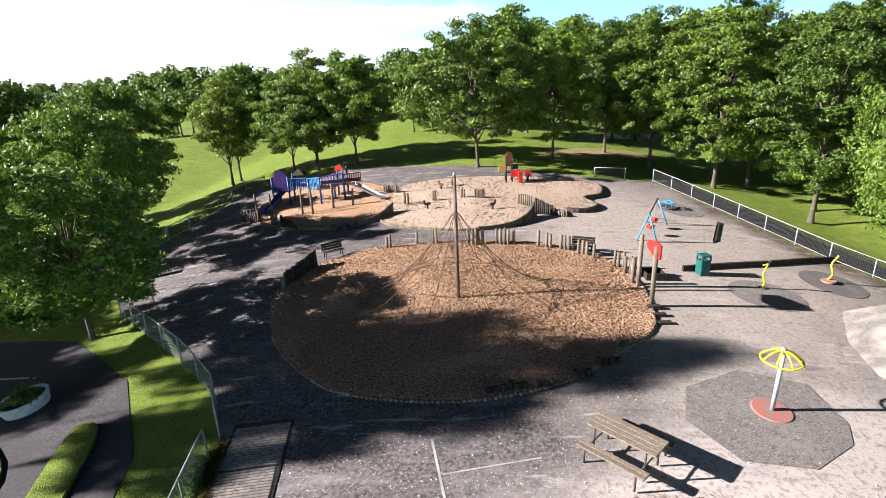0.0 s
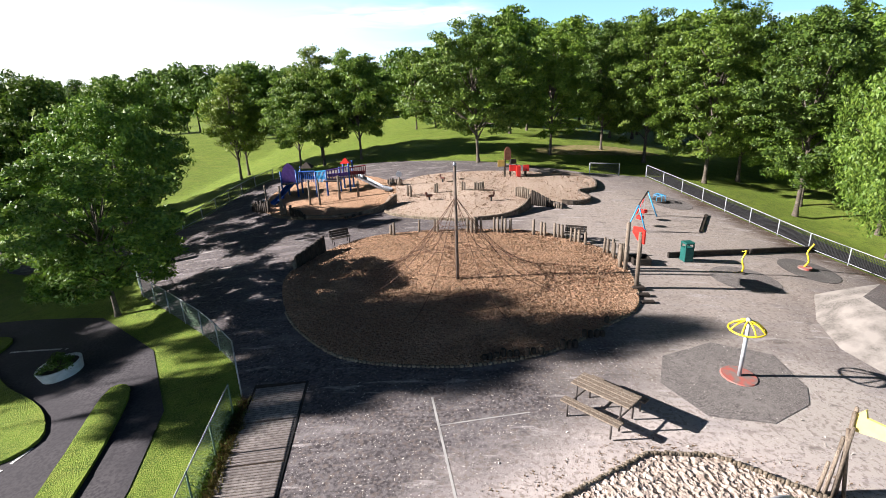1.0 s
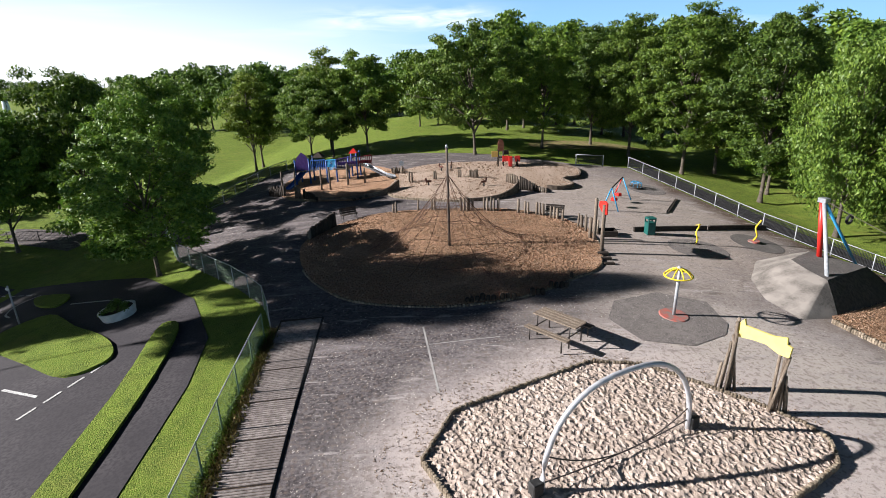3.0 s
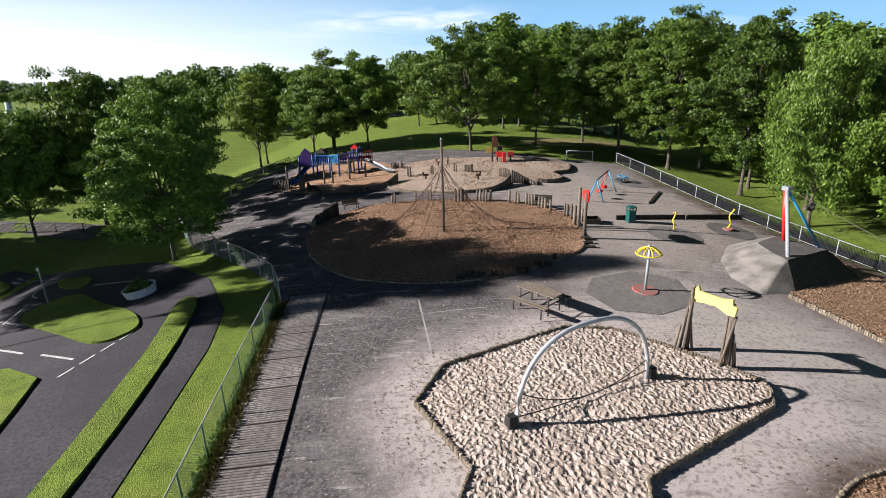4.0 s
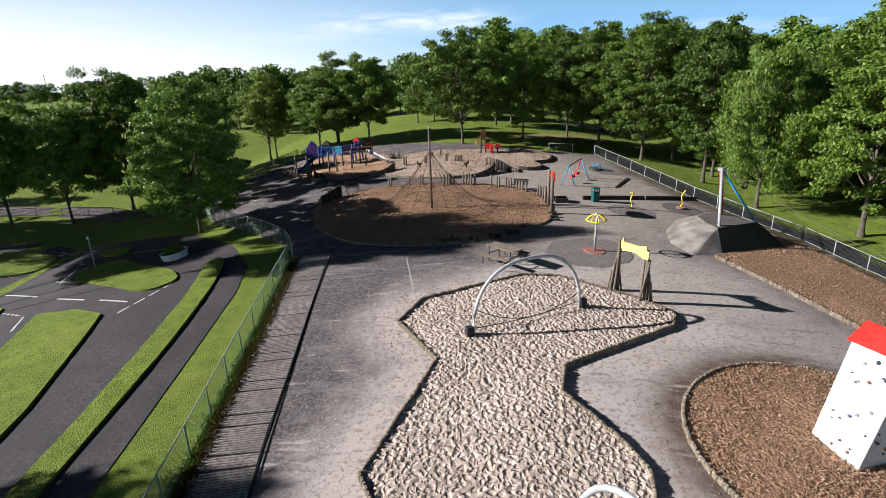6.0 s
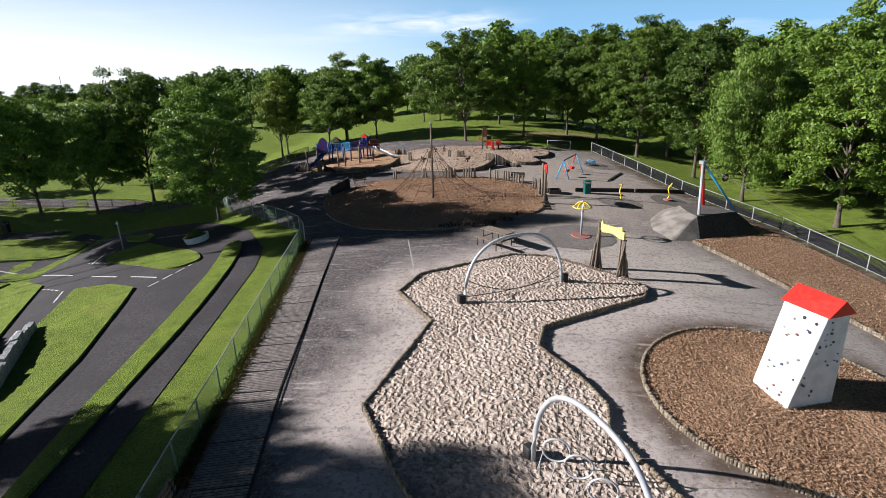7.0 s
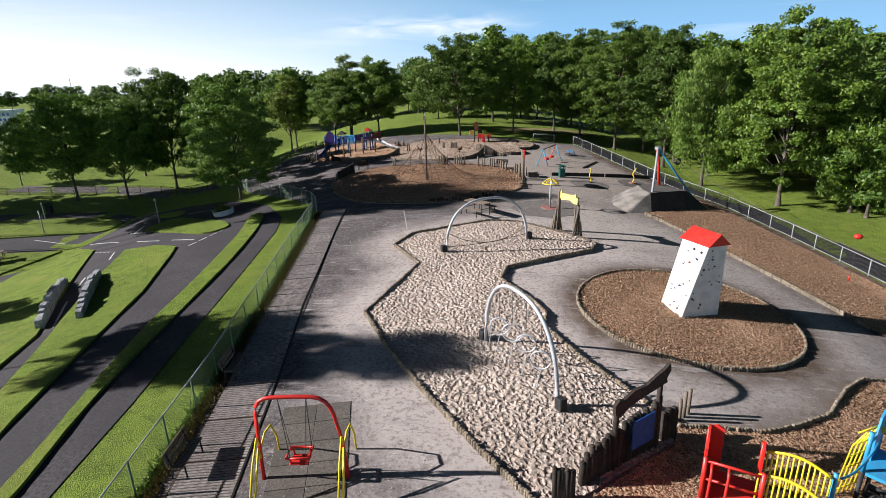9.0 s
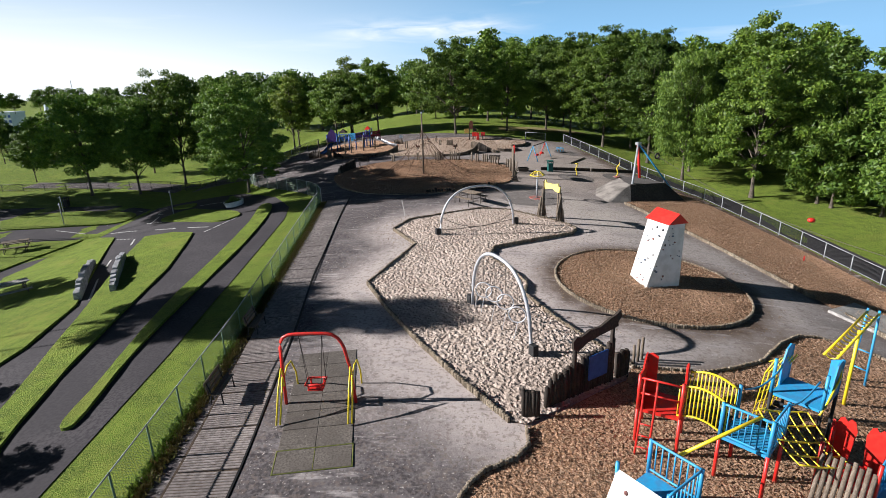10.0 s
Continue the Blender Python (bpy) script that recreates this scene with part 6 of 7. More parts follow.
# log wall tower
LT = square(11.79, -13.10, 1.0, -45)
z3 = base_z(11.79, -13.10)
platform(LT, 0.85, 1.7, RED, RED, RED, z3)
la, lb = LT[0], LT[1]
for k in range(9):
    c = la.lerp(lb, (k + 0.5) / 9)
    o = Vector(((lb - la).y, -(lb - la).x)).normalized() * 0.4
    bot = Vector((c.x - FB.x + o.x, c.y - FB.y + o.y, base_z(c.x, c.y) + 0.35))
    topp = Vector((c.x - FB.x, c.y - FB.y, z3 + 1.45 + 0.09 * (k % 2)))
    part("wall_log", tube(bmesh.new(), bot, topp, 0.047, 9, 0.045), WOOD, frame_ob, "weathered round log", True)
for s0 in (0.02, 0.58):
    heart = [(s0 + 0.06, 0.85), (s0 + 0.34, 0.85), (s0 + 0.40, 1.65), (s0 + 0.34, 1.86), (s0 + 0.26, 1.9), (s0 + 0.2, 1.82), (s0 + 0.14, 1.9), (s0 + 0.06, 1.86), (s0, 1.65)]
    solid_side(LT[3], LT[2], 0.85, 1.75, RED, z3, heart)
    if s0 > 0.5:
        solid_side(LT[0], LT[3], 0.85, 1.75, RED, z3, [(0.72, 0.85), (1.0, 0.85), (1.0, 1.7), (0.86, 1.85), (0.72, 1.7)])
barred_side(LT[1], LT[1] + Vector((0.9, 0.75)), 0.0, 0.8, 8, BLUE, zb=(z3 + 0.85, z3 + 0.85))
barred_side(LT[1] + Vector((0.9, 0.75)), LT[1] + Vector((1.6, -0.1)), 0.0, 0.8, 8, BLUE, zb=(z3 + 0.85, z3 + 0.85))
part("deck", box(bmesh.new(), (LT[1].x + 0.75 - FB.x, LT[1].y - FB.y, z3 + 0.82), (1.1, 1.1, 0.06), 40, 0.01), BLUE, frame_ob)
for dx, dy in ((0.9, 0.75), (1.6, -0.1)):
    part("leg", tube(bmesh.new(), fp(LT[1].x + dx, LT[1].y + dy, -0.1), (LT[1].x + dx - FB.x, LT[1].y + dy - FB.y, z3 + 1.65), 0.05, 10), BLUE, frame_ob, "", True)
# yellow net between blue tower and log tower
n0, n1 = (BT[1] + BT[2]) / 2, LT[0].lerp(LT[3], 0.62)
dn = (n1 - n0).normalized()
tn = Vector((-dn.y, dn.x)) * 0.62


def net_point(u_, v_):
    c = n0.lerp(n1, u_) + tn * v_
    z = zb_ + 1.62 + (z3 - zb_ - 0.05) * u_ - 0.1 * (1 - v_ * v_) - 0.05 * math.sin(math.pi * u_) + 0.26 * v_ - 0.1
    return (c.x - FB.x, c.y - FB.y, z)


for v_ in (-1, -0.55, 0, 0.55, 1):
    part("net_rope", pipe(bmesh.new(), [net_point(u_ / 8, v_) for u_ in range(9)], 0.02, 6), YELLOW, frame_ob, "", True)
for k in range(6):
    part("net_rope", pipe(bmesh.new(), [net_point(k / 5, v_ / 4) for v_ in range(-4, 5)], 0.017, 6), YELLOW, frame_ob, "", True)
# low blue platform with the white climbing board
PT = square(7.28, -14.22, 1.1, -52)
z4 = base_z(7.28, -14.22)
platform(PT, 0.8, 1.6, BLUE, BLUE, BLUE, z4)
barred_side(PT[2], PT[3], 0.08, 0.78, 8, BLUE, zb=(z4 + 0.8, z4 + 0.8))
barred_side(PT[1], PT[2], 0.08, 0.78, 8, BLUE, zb=(z4 + 0.8, z4 + 0.8))
o = Vector((-0.55, -0.42))
board_a, board_b = PT[0], PT[1]
bm = bmesh.new()
quad = [bm.verts.new((c.x - FB.x, c.y - FB.y, z4 + z)) for c, z in ((board_a, 1.45), (board_b, 1.45), (board_b + o, 0.0), (board_a + o, 0.0))]
f = bm.faces.new(quad)
r = bmesh.ops.extrude_face_region(bm, geom=[f])
bmesh.ops.translate(bm, verts=[v for v in r["geom"] if isinstance(v, bmesh.types.BMVert)], vec=(0.03, 0.02, -0.04))
bmesh.ops.recalc_face_normals(bm, faces=bm.faces)
board = part("climbing_board", bm, TOWER, frame_ob, "white board with coloured holds")
for k, (u_, v_) in enumerate(((0.3, 0.2), (0.7, 0.3), (0.45, 0.5), (0.2, 0.65), (0.75, 0.7), (0.5, 0.85))):
    a = Vector((board_a.x - FB.x, board_a.y - FB.y, z4 + 1.45)).lerp(Vector((board_b.x - FB.x, board_b.y - FB.y, z4 + 1.45)), u_)
    p = a + Vector((o.x, o.y, -1.45)) * v_
    bm = bmesh.new()
    bmesh.ops.create_icosphere(bm, subdivisions=1, radius=0.05, matrix=Matrix.Translation(p))
    part("hold", bm, (HOLDS[2], YELLOW, HOLDS[0])[k % 3], board)
p1 = BT[0].lerp(BT[1], 0.75)
part("balance_pole", tube(bmesh.new(), fp(7.98, -13.38, 1.15), (p1.x - FB.x, p1.y - FB.y, zb_ + 2.1), 0.04, 8), YELLOW, frame_ob, "", True)

# ---- cable ride ----
mound = thing("mound", 15.70, 14.04, 0, 0, "grey concrete mound at the start of the cable ride", "mound")


def mound_point(x, y, h):
    return (x - 15.76, y - 14.1, gz(x, y) - gz(15.70, 14.04) + h)


def mound_mesh(quads, cuts, swell):
    """Flat sides of an embankment, cut finely and swollen a little."""
    bm = bmesh.new()
    for a, b2, c, d_ in quads:
        grid = []
        for i in range(cuts + 1):
            u_ = i / cuts
            row = []
            for j in range(cuts + 1):
                v_ = j / cuts
                p0, p1 = Vector(a).lerp(Vector(b2), u_), Vector(d_).lerp(Vector(c), u_)
                p = p0.lerp(p1, v_)
                n_ = noise.noise(Vector((p.x, p.y, 0.0)) * 0.9)
                h = swell * math.sin(math.pi * v_) + 0.03 * n_
                row.append(bm.verts.new(mound_point(p.x, p.y, p.z + h)))
            grid.append(row)
        for i in range(cuts):
            for j in range(cuts):
                bm.faces.new((grid[i][j], grid[i + 1][j], grid[i + 1][j + 1], grid[i][j + 1]))
    bmesh.ops.remove_doubles(bm, verts=bm.verts, dist=0.004)
    bmesh.ops.recalc_face_normals(bm, faces=bm.faces)
    if sum(f.normal.z for f in bm.faces) < 0:
        bmesh.ops.reverse_faces(bm, faces=bm.faces)
    return bm


MOUNDCON = mat("worn_mound_concrete", [(0.15, 0.135, 0.12), (0.20, 0.182, 0.162), (0.115, 0.104, 0.092), (0.26, 0.236, 0.21)], 0.85, (0.35, 14.0, 1.3), 0.25, 50.0, bump_dist=0.008)
T0, T1, T2, T3 = (14.62, 12.98, 0.98), (17.65, 15.01, 1.0), (16.05, 16.24, 0.98), (14.42, 14.94, 0.95)
F_S, F_E, F_N, F_NW, F_W, F_SW, F_SS = (14.39, 11.69, -0.05), (19.11, 14.29, -0.05), (17.20, 17.44, -0.05), (14.03, 16.89, -0.05), (12.63, 14.66, -0.05), (12.17, 12.74, -0.05), (12.71, 11.24, -0.05)
T03 = (14.41, 13.86, 0.97)
# brown for the faces turned from the sun, their self-shadow mixed into the colour
SHADEFACE = mat("shaded_mound_face", [(0.06, 0.048, 0.042), (0.09, 0.072, 0.062), (0.04, 0.034, 0.03)], 0.9, (0.8, 9.0), 0.4, 30.0, bump_dist=0.02)
part("slope", mound_mesh(((T3, T03, F_SW, F_W), (T03, T0, F_SS, F_SW), (T0, T0, F_S, F_SS), (T2, T3, F_W, F_NW)), 8, 0.05), MOUNDCON, mound, "pale worn concrete slope", True)
part("plateau", mound_mesh(((T0, T1, T2, T3), (T0, T3, T3, T03)), 6, 0.0), RUBBER, mound, "dark tarmac top")
part("face", mound_mesh(((T0, T1, F_E, F_S), (T1, T2, F_NW, F_N), (T1, T1, F_N, F_E)), 8, 0.04), SHADEFACE, mound, "dark brown steep face with its shade in the colour", True)
cable = thing("cable_ride", 14.76, 13.19, 0, 0.9, "blue and red steel cable ride frame on the mound", "cable ride")
CB = cable.matrix_basis.translation.copy()
head = Vector((0.95, 2.4, 2.5))
part("leg", tube(bmesh.new(), (0, 0, -0.1), head, 0.075, 12), PALE, cable, "pale blue-grey steel post", True)
part("leg", tube(bmesh.new(), (1.25, 2.4, -0.1), head + Vector((0.02, 0.12, -0.08)), 0.1, 12), RED, cable, "red steel post", True)
part("leg", tube(bmesh.new(), Vector((19.1, 17.1, gz(19.1, 17.1))) - CB, head, 0.06, 10), BLUE, cable, "blue steel stay", True)
part("head", box(bmesh.new(), head, (0.3, 0.35, 0.2), 20, 0.02), STEEL, cable)
tyre = thing("tyre_seat", 17.27, 16.05, 0, 0, "black tyre hanging from the cable ride", "tyre")
TB = tyre.matrix_basis.translation.copy()
pts = [(0.17 * math.cos(k * math.pi / 10), 0.08 * math.cos(k * math.pi / 10), 0.02 + 0.17 * math.sin(k * math.pi / 10)) for k in range(20)]
pts = [(x, y, z + 2.0 - TB.z) for x, y, z in pts]
part("tyre", pipe(bmesh.new(), pts, 0.06, 10, True), BLACK, tyre, "", True)
part("chain", tube(bmesh.new(), (0, 0, 2.2 - TB.z), CB + head - TB, 0.012, 6), DARKSTEEL, tyre)
end = Vector((21.22, -5.55, gz(21.22, -5.55) + 3.2)) - CB
part("cable", pipe(bmesh.new(), [head.lerp(end, k / 12) - Vector((0, 0, 0.9 * math.sin(math.pi * k / 12))) for k in range(13)], 0.012, 5), DARKSTEEL, cable)
for dx in (-1.3, 1.3):
    part("end_leg", tube(bmesh.new(), Vector((21.22 + dx, -5.55, gz(21.22 + dx, -5.55))) - CB, end, 0.07, 10), BLUE, cable, "pale blue end post", True)
stop = thing("red_marker", 20.88, 3.68, 0, 0, "small red ball hanging over the bark strip", "marker")
bm = bmesh.new()
bmesh.ops.create_icosphere(bm, subdivisions=2, radius=0.16, matrix=Matrix.Translation((0, 0, 2.5)) @ Matrix.Diagonal((1.2, 1, 0.8, 1)))
part("ball", bm, RED, stop, "", True)
part("line", tube(bmesh.new(), (0, 0, 2.5), (0, 0, 0.35), 0.007, 5), DARKSTEEL, stop)
part("grip", tube(bmesh.new(), (0, 0, 0.35), (0, 0, 0.6), 0.035, 8), RED, stop, "", True)
pad = thing("concrete_pad", 20.09, -2.31, 35, 0, "pale concrete pad at the edge of the bark", "pad", "", "structure", True)
part("pad", box(bmesh.new(), (0, 0, 0.05), (2.6, 2.2, 0.14), 0, 0.02), CONCRETE, pad)

# ---- bins, spring toys, low wall, swings, roundabout ----
def litter_bin(x, y, material, label, h=0.86):
    ob = thing("litter_bin", x, y, 8, 0.02, label, "litter bin")
    part("body", box(bmesh.new(), (0, 0, h * 0.36), (0.40, 0.40, h * 0.72), 0, 0.02), material, ob)
    for sx_ in (-1, 1):
        for sy_ in (-1, 1):
            part("corner_post", box(bmesh.new(), (sx_ * 0.175, sy_ * 0.175, h * 0.8), (0.05, 0.05, h * 0.2)), material, ob)
    part("lid", box(bmesh.new(), (0, 0, h * 0.95), (0.43, 0.43, h * 0.1), 0, 0.03), material, ob)
    return ob


litter_bin(10.13, 19.33, GREEN, "dark green litter bin with a hooded lid on tarmac")
litter_bin(-14.33, 23.03, BLACK, "black litter bin beside the fence")
litter_bin(-33.07, 22.62, BLACK, "black litter bin in tree shade")


def ellipse(cx, cy, a, b, n=20):
    return [(cx + a * math.cos(k * 2 * math.pi / n), cy + b * math.sin(k * 2 * math.pi / n)) for k in range(n)]


sheet("rubber_patch", ellipse(11.84, 17.71, 1.35, 1.25), 0.035, WORNRUBBER, 1.0, "dark oval rubber surface under a spring toy", category="rubber surface")
sheet("rubber_patch", ellipse(15.5, 19.33, 1.2, 1.25), 0.035, RUBBER, 1.0, "dark oval rubber surface under a yellow toy", category="rubber surface")
sheet("rubber_patch", ellipse(13.0, 28.2, 1.2, 1.3), 0.035, WORNRUBBER, 1.2, "dark oval rubber surface under the roundabout", category="rubber surface")
toy = thing("spring_toy", 12.0, 18.3, 0, 0.04, "slim wavy yellow standing spring toy", "spring toy")
part("pole", pipe(bmesh.new(), [(0.05 * math.sin(k * 0.9), 0.04 * math.cos(k * 0.9), 0.1 * k) for k in range(11)], 0.04, 8), YELLOW, toy, "", True)
part("handle", tube(bmesh.new(), (-0.12, 0, 0.95), (0.14, 0, 0.97), 0.02, 8), YELLOW, toy, "", True)
part("base_plate", tube(bmesh.new(), (0, 0, 0), (0, 0, 0.03), 0.14, 16), DARKSTEEL, toy)
toy = thing("twist_pole", 15.4, 19.45, 0, 0.05, "curly yellow pole toy on a red disc", "spinner")
part("disc", tube(bmesh.new(), (0, 0, 0), (0, 0, 0.07), 0.27, 20), REDDISC, toy)
part("pole", pipe(bmesh.new(), [(0.08 * math.sin(k * 0.8) + 0.012 * k, 0.05 * math.cos(k * 0.8), 0.07 + 0.105 * k) for k in range(11)], 0.04, 8), YELLOW, toy, "", True)
wall = thing("low_wall", 9.37, 19.70, 0, 0, "low dark timber wall across the tarmac", "wall")
WB = wall.matrix_basis.translation.copy()


def beam(p, q, w_, h):
    """A squared timber from p to q, its underside on the two points."""
    d_ = (q - p)
    sd = Vector((-d_.y, d_.x, 0)).normalized() * w_ / 2
    bm = bmesh.new()
    vs = [bm.verts.new(o + s_ * sd + Vector((0, 0, z))) for o in (p, q) for s_ in (-1, 1) for z in (0, h)]
    for f_ in ((0, 1, 3, 2), (4, 6, 7, 5), (0, 4, 5, 1), (2, 3, 7, 6), (1, 5, 7, 3), (0, 2, 6, 4)):
        bm.faces.new([vs[i] for i in f_])
    bmesh.ops.recalc_face_normals(bm, faces=bm.faces)
    bmesh.ops.bevel(bm, geom=bm.edges[:], offset=0.012, segments=1, affect="EDGES")
    return bm


for x0, y0, x1, y1 in ((9.43, 19.56, 13.59, 20.70), (13.72, 20.75, 17.69, 22.19)):
    for j in range(3):
        f0, f1 = j / 3, (j + 1) / 3
        a, b3 = Vector((x0 + (x1 - x0) * f0, y0 + (y1 - y0) * f0, 0)), Vector((x0 + (x1 - x0) * f1, y0 + (y1 - y0) * f1, 0))
        a.z, b3.z = gz(a.x, a.y) - 0.02, gz(b3.x, b3.y) - 0.02
        part("beam", beam(a - WB, b3 - WB, 0.12, 0.27), DARKWOOD, wall)
plank = thing("timber_beam", 12.56, 23.27, 0, 0.01, "dark timber beam lying on the tarmac", "beam")
PB = plank.matrix_basis.translation
part("beam", beam(Vector((0, 0, 0.02)), Vector((14.25, 26.3, gz(14.25, 26.3) + 0.03)) - PB, 0.16, 0.06), DARKWOOD, plank)
box_ob = thing("planter_box", 7.61, 18.87, 0, 0, "dark timber box beside the wooden stakes", "box")
for s in (-1, 1):
    part("side", box(bmesh.new(), (0.35, s * 0.3, 0.13), (0.75, 0.08, 0.26), 0, 0.01), DARKWOOD, box_ob)
    part("end", box(bmesh.new(), (0.35 + s * 0.335, 0, 0.13), (0.08, 0.52, 0.26), 0, 0.01), DARKWOOD, box_ob)
sw = thing("swing_set", 9.15, 22.8, 0, 0, "small blue and red frame swing set on tarmac", "swing")
SW = sw.matrix_basis.translation.copy()


def at_swing(x, y, z):
    return Vector((x, y, gz(x, y) + z)) - SW


near_top, far_top = at_swing(9.17, 22.82, 1.33), at_swing(10.58, 25.5, 1.33)
for foot, top, m_ in (((8.68, 22.88), near_top, BLUE), ((9.62, 22.72), near_top, BLUE), ((11.15, 25.3), far_top, BLUE), ((10.1, 25.6), far_top, RED)):
    part("leg", tube(bmesh.new(), at_swing(*foot, -0.05), top, 0.035, 8), m_, sw, "", True)
part("top_bar", tube(bmesh.new(), near_top, far_top, 0.04, 8), DARKSTEEL, sw, "", True)
for f in (0.3, 0.7):
    hang = near_top.lerp(far_top, f)
    seat = part("seat", box(bmesh.new(), hang - Vector((0, 0, 0.86)), (0.3, 0.3, 0.18), 27, 0.04), RED, sw, "red cradle seat")
    for e in (-0.13, 0.13):
        part("chain", tube(bmesh.new(), hang + Vector((0.46 * e, 0.88 * e, -0.8)), hang + Vector((0.46 * e, 0.88 * e, -0.02)), 0.012, 5), STEEL, sw)
ra = thing("roundabout", 12.35, 28.3, 0, 0.04, "small round roundabout with blue rails on dark rubber", "roundabout", lie=True)
ra.matrix_basis = ra.matrix_basis @ Matrix.Scale(0.78, 4)
part("deck", tube(bmesh.new(), (0, 0, 0.05), (0, 0, 0.12), 0.55, 28), DARKSTEEL, ra, "dark steel deck")
for k in range(8):
    a = k * math.pi / 4
    c_, s_ = math.cos(a), math.sin(a)
    part("rail", pipe(bmesh.new(), [(0.48 * c_, 0.48 * s_, 0.12), (0.46 * c_, 0.46 * s_, 0.42), (0.3 * c_, 0.3 * s_, 0.52), (0.05 * c_, 0.05 * s_, 0.5)], 0.022, 8), BLUE, ra, "", True)
part("hand_ring", pipe(bmesh.new(), [(0.44 * math.cos(k * math.pi / 10), 0.44 * math.sin(k * math.pi / 10), 0.46) for k in range(20)], 0.022, 8, True), BLUE, ra, "", True)

# ---- far slide tower ----
WINE = mat("dark_red_plastic", [(0.22, 0.025, 0.03), (0.17, 0.02, 0.025)], 0.5, (6.0,), 0.1, 60.0)
ft = thing("slide_tower", -8.43, 31.81, 0, 0, "purple, blue and red play tower with two slides", "play tower")
QB = ft.matrix_basis.translation.copy()


def q(x, y, z=0.0):
    return Vector((x - QB.x, y - QB.y, gz(x, y) - QB.z + z))


for x, y, h in ((-11.04, 32.25, 1.9), (-9.94, 31.98, 1.9), (-10.83, 32.98, 1.9), (-9.85, 32.79, 1.9), (-8.53, 31.38, 1.7), (-7.78, 31.15, 1.7), (-7.04, 31.82, 1.7), (-6.40, 31.61, 1.9), (-6.95, 32.62, 1.9), (-6.31, 32.48, 1.9)):
    part("post", tube(bmesh.new(), q(x, y, -0.1), q(x, y, h), 0.06, 8), DEEPBLUE, ft, "", True)
for cx, cy in ((-10.4, 32.5), (-7.4, 31.5), (-6.67, 32.15)):
    part("deck", box(bmesh.new(), q(cx, cy, 1.0), (1.1, 1.1, 0.08), 0, 0.01), DARKSTEEL, ft)
bm = bmesh.new()
f = bm.faces.new([bm.verts.new(q(-11.1 + x, 32.38, z)) for x, z in ((0, 1.0), (1.1, 1.0), (1.1, 1.6), (0.85, 2.1), (0.55, 2.35), (0.25, 2.1), (0, 1.6))])
r = bmesh.ops.extrude_face_region(bm, geom=[f])
bmesh.ops.translate(bm, verts=[v for v in r["geom"] if isinstance(v, bmesh.types.BMVert)], vec=(0, 0.06, 0))
bmesh.ops.recalc_face_normals(bm, faces=bm.faces)
part("panel", bm, PURPLE, ft, "purple pointed panel")
for a, b3, z, m_ in (((-9.84, 32.19), (-8.64, 31.61), 1.0, DEEPBLUE), ((-8.53, 31.38), (-7.78, 31.15), 1.0, BLUE), ((-7.78, 31.15), (-6.40, 31.61), 1.0, PURPLE), ((-6.40, 31.61), (-5.35, 31.80), 0.9, WINE)):
    pa, pb = q(*a, z), q(*b3, z)
    for k in range(9):
        c = pa.lerp(pb, k / 8)
        part("bar", tube(bmesh.new(), c, c + Vector((0, 0, 0.7)), 0.03, 6), m_, ft)
    part("rail", tube(bmesh.new(), pa + Vector((0, 0, 0.7)), pb + Vector((0, 0, 0.7)), 0.035, 6), m_, ft)
    part("panel", box(bmesh.new(), (pa + pb) / 2 + Vector((0, 0.05, 0.3)), ((pb - pa).length * 0.9, 0.04, 0.22), math.degrees(math.atan2(pb.y - pa.y, pb.x - pa.x)), 0.01), m_, ft)


def slide(pts, material, label, name="slide"):
    bm = bmesh.new()
    prev = None
    for k, p in enumerate(pts):
        d_ = (Vector(pts[min(k + 1, len(pts) - 1)]) - Vector(pts[max(k - 1, 0)]))
        sd = Vector((-d_.y, d_.x, 0)).normalized() * 0.25
        p = Vector(p)
        row = [bm.verts.new(p + sd * 1.0 + Vector((0, 0, 0.14))), bm.verts.new(p + sd * 0.85), bm.verts.new(p - sd * 0.85), bm.verts.new(p - sd * 1.0 + Vector((0, 0, 0.14)))]
        if prev:
            for i in range(3):
                bm.faces.new((prev[i], prev[i + 1], row[i + 1], row[i]))
        prev = row
    r = bmesh.ops.solidify(bm, geom=bm.faces[:], thickness=0.03)
    part(name, bm, material, ft, label)


slide([q(-10.27, 32.09, 1.0), q(-10.59, 31.60, 0.75), q(-11.02, 30.97, 0.3), q(-11.23, 30.62, 0.18)], DEEPBLUE, "blue slide chute")
slide([q(-6.09, 31.87, 1.0), q(-5.24, 31.27, 0.7), q(-4.29, 30.67, 0.3), q(-3.66, 30.39, 0.18)], STEEL, "steel slide chute")
bm = bmesh.new()
bmesh.ops.create_cone(bm, cap_ends=True, segments=4, radius1=0.45, radius2=0.05, depth=0.32, matrix=Matrix.Translation(q(-6.67, 32.15, 2.0)) @ Matrix.Rotation(0.78, 4, "Z"))
part("roof", bm, RED, ft, "red pyramid roof")
bm = bmesh.new()
bmesh.ops.create_cone(bm, cap_ends=True, segments=4, radius1=0.6, radius2=0.05, depth=0.35, matrix=Matrix.Translation(q(-9.41, 32.81, 1.95)) @ Matrix.Rotation(0.78, 4, "Z"))
part("roof", bm, DARKWOOD, ft)
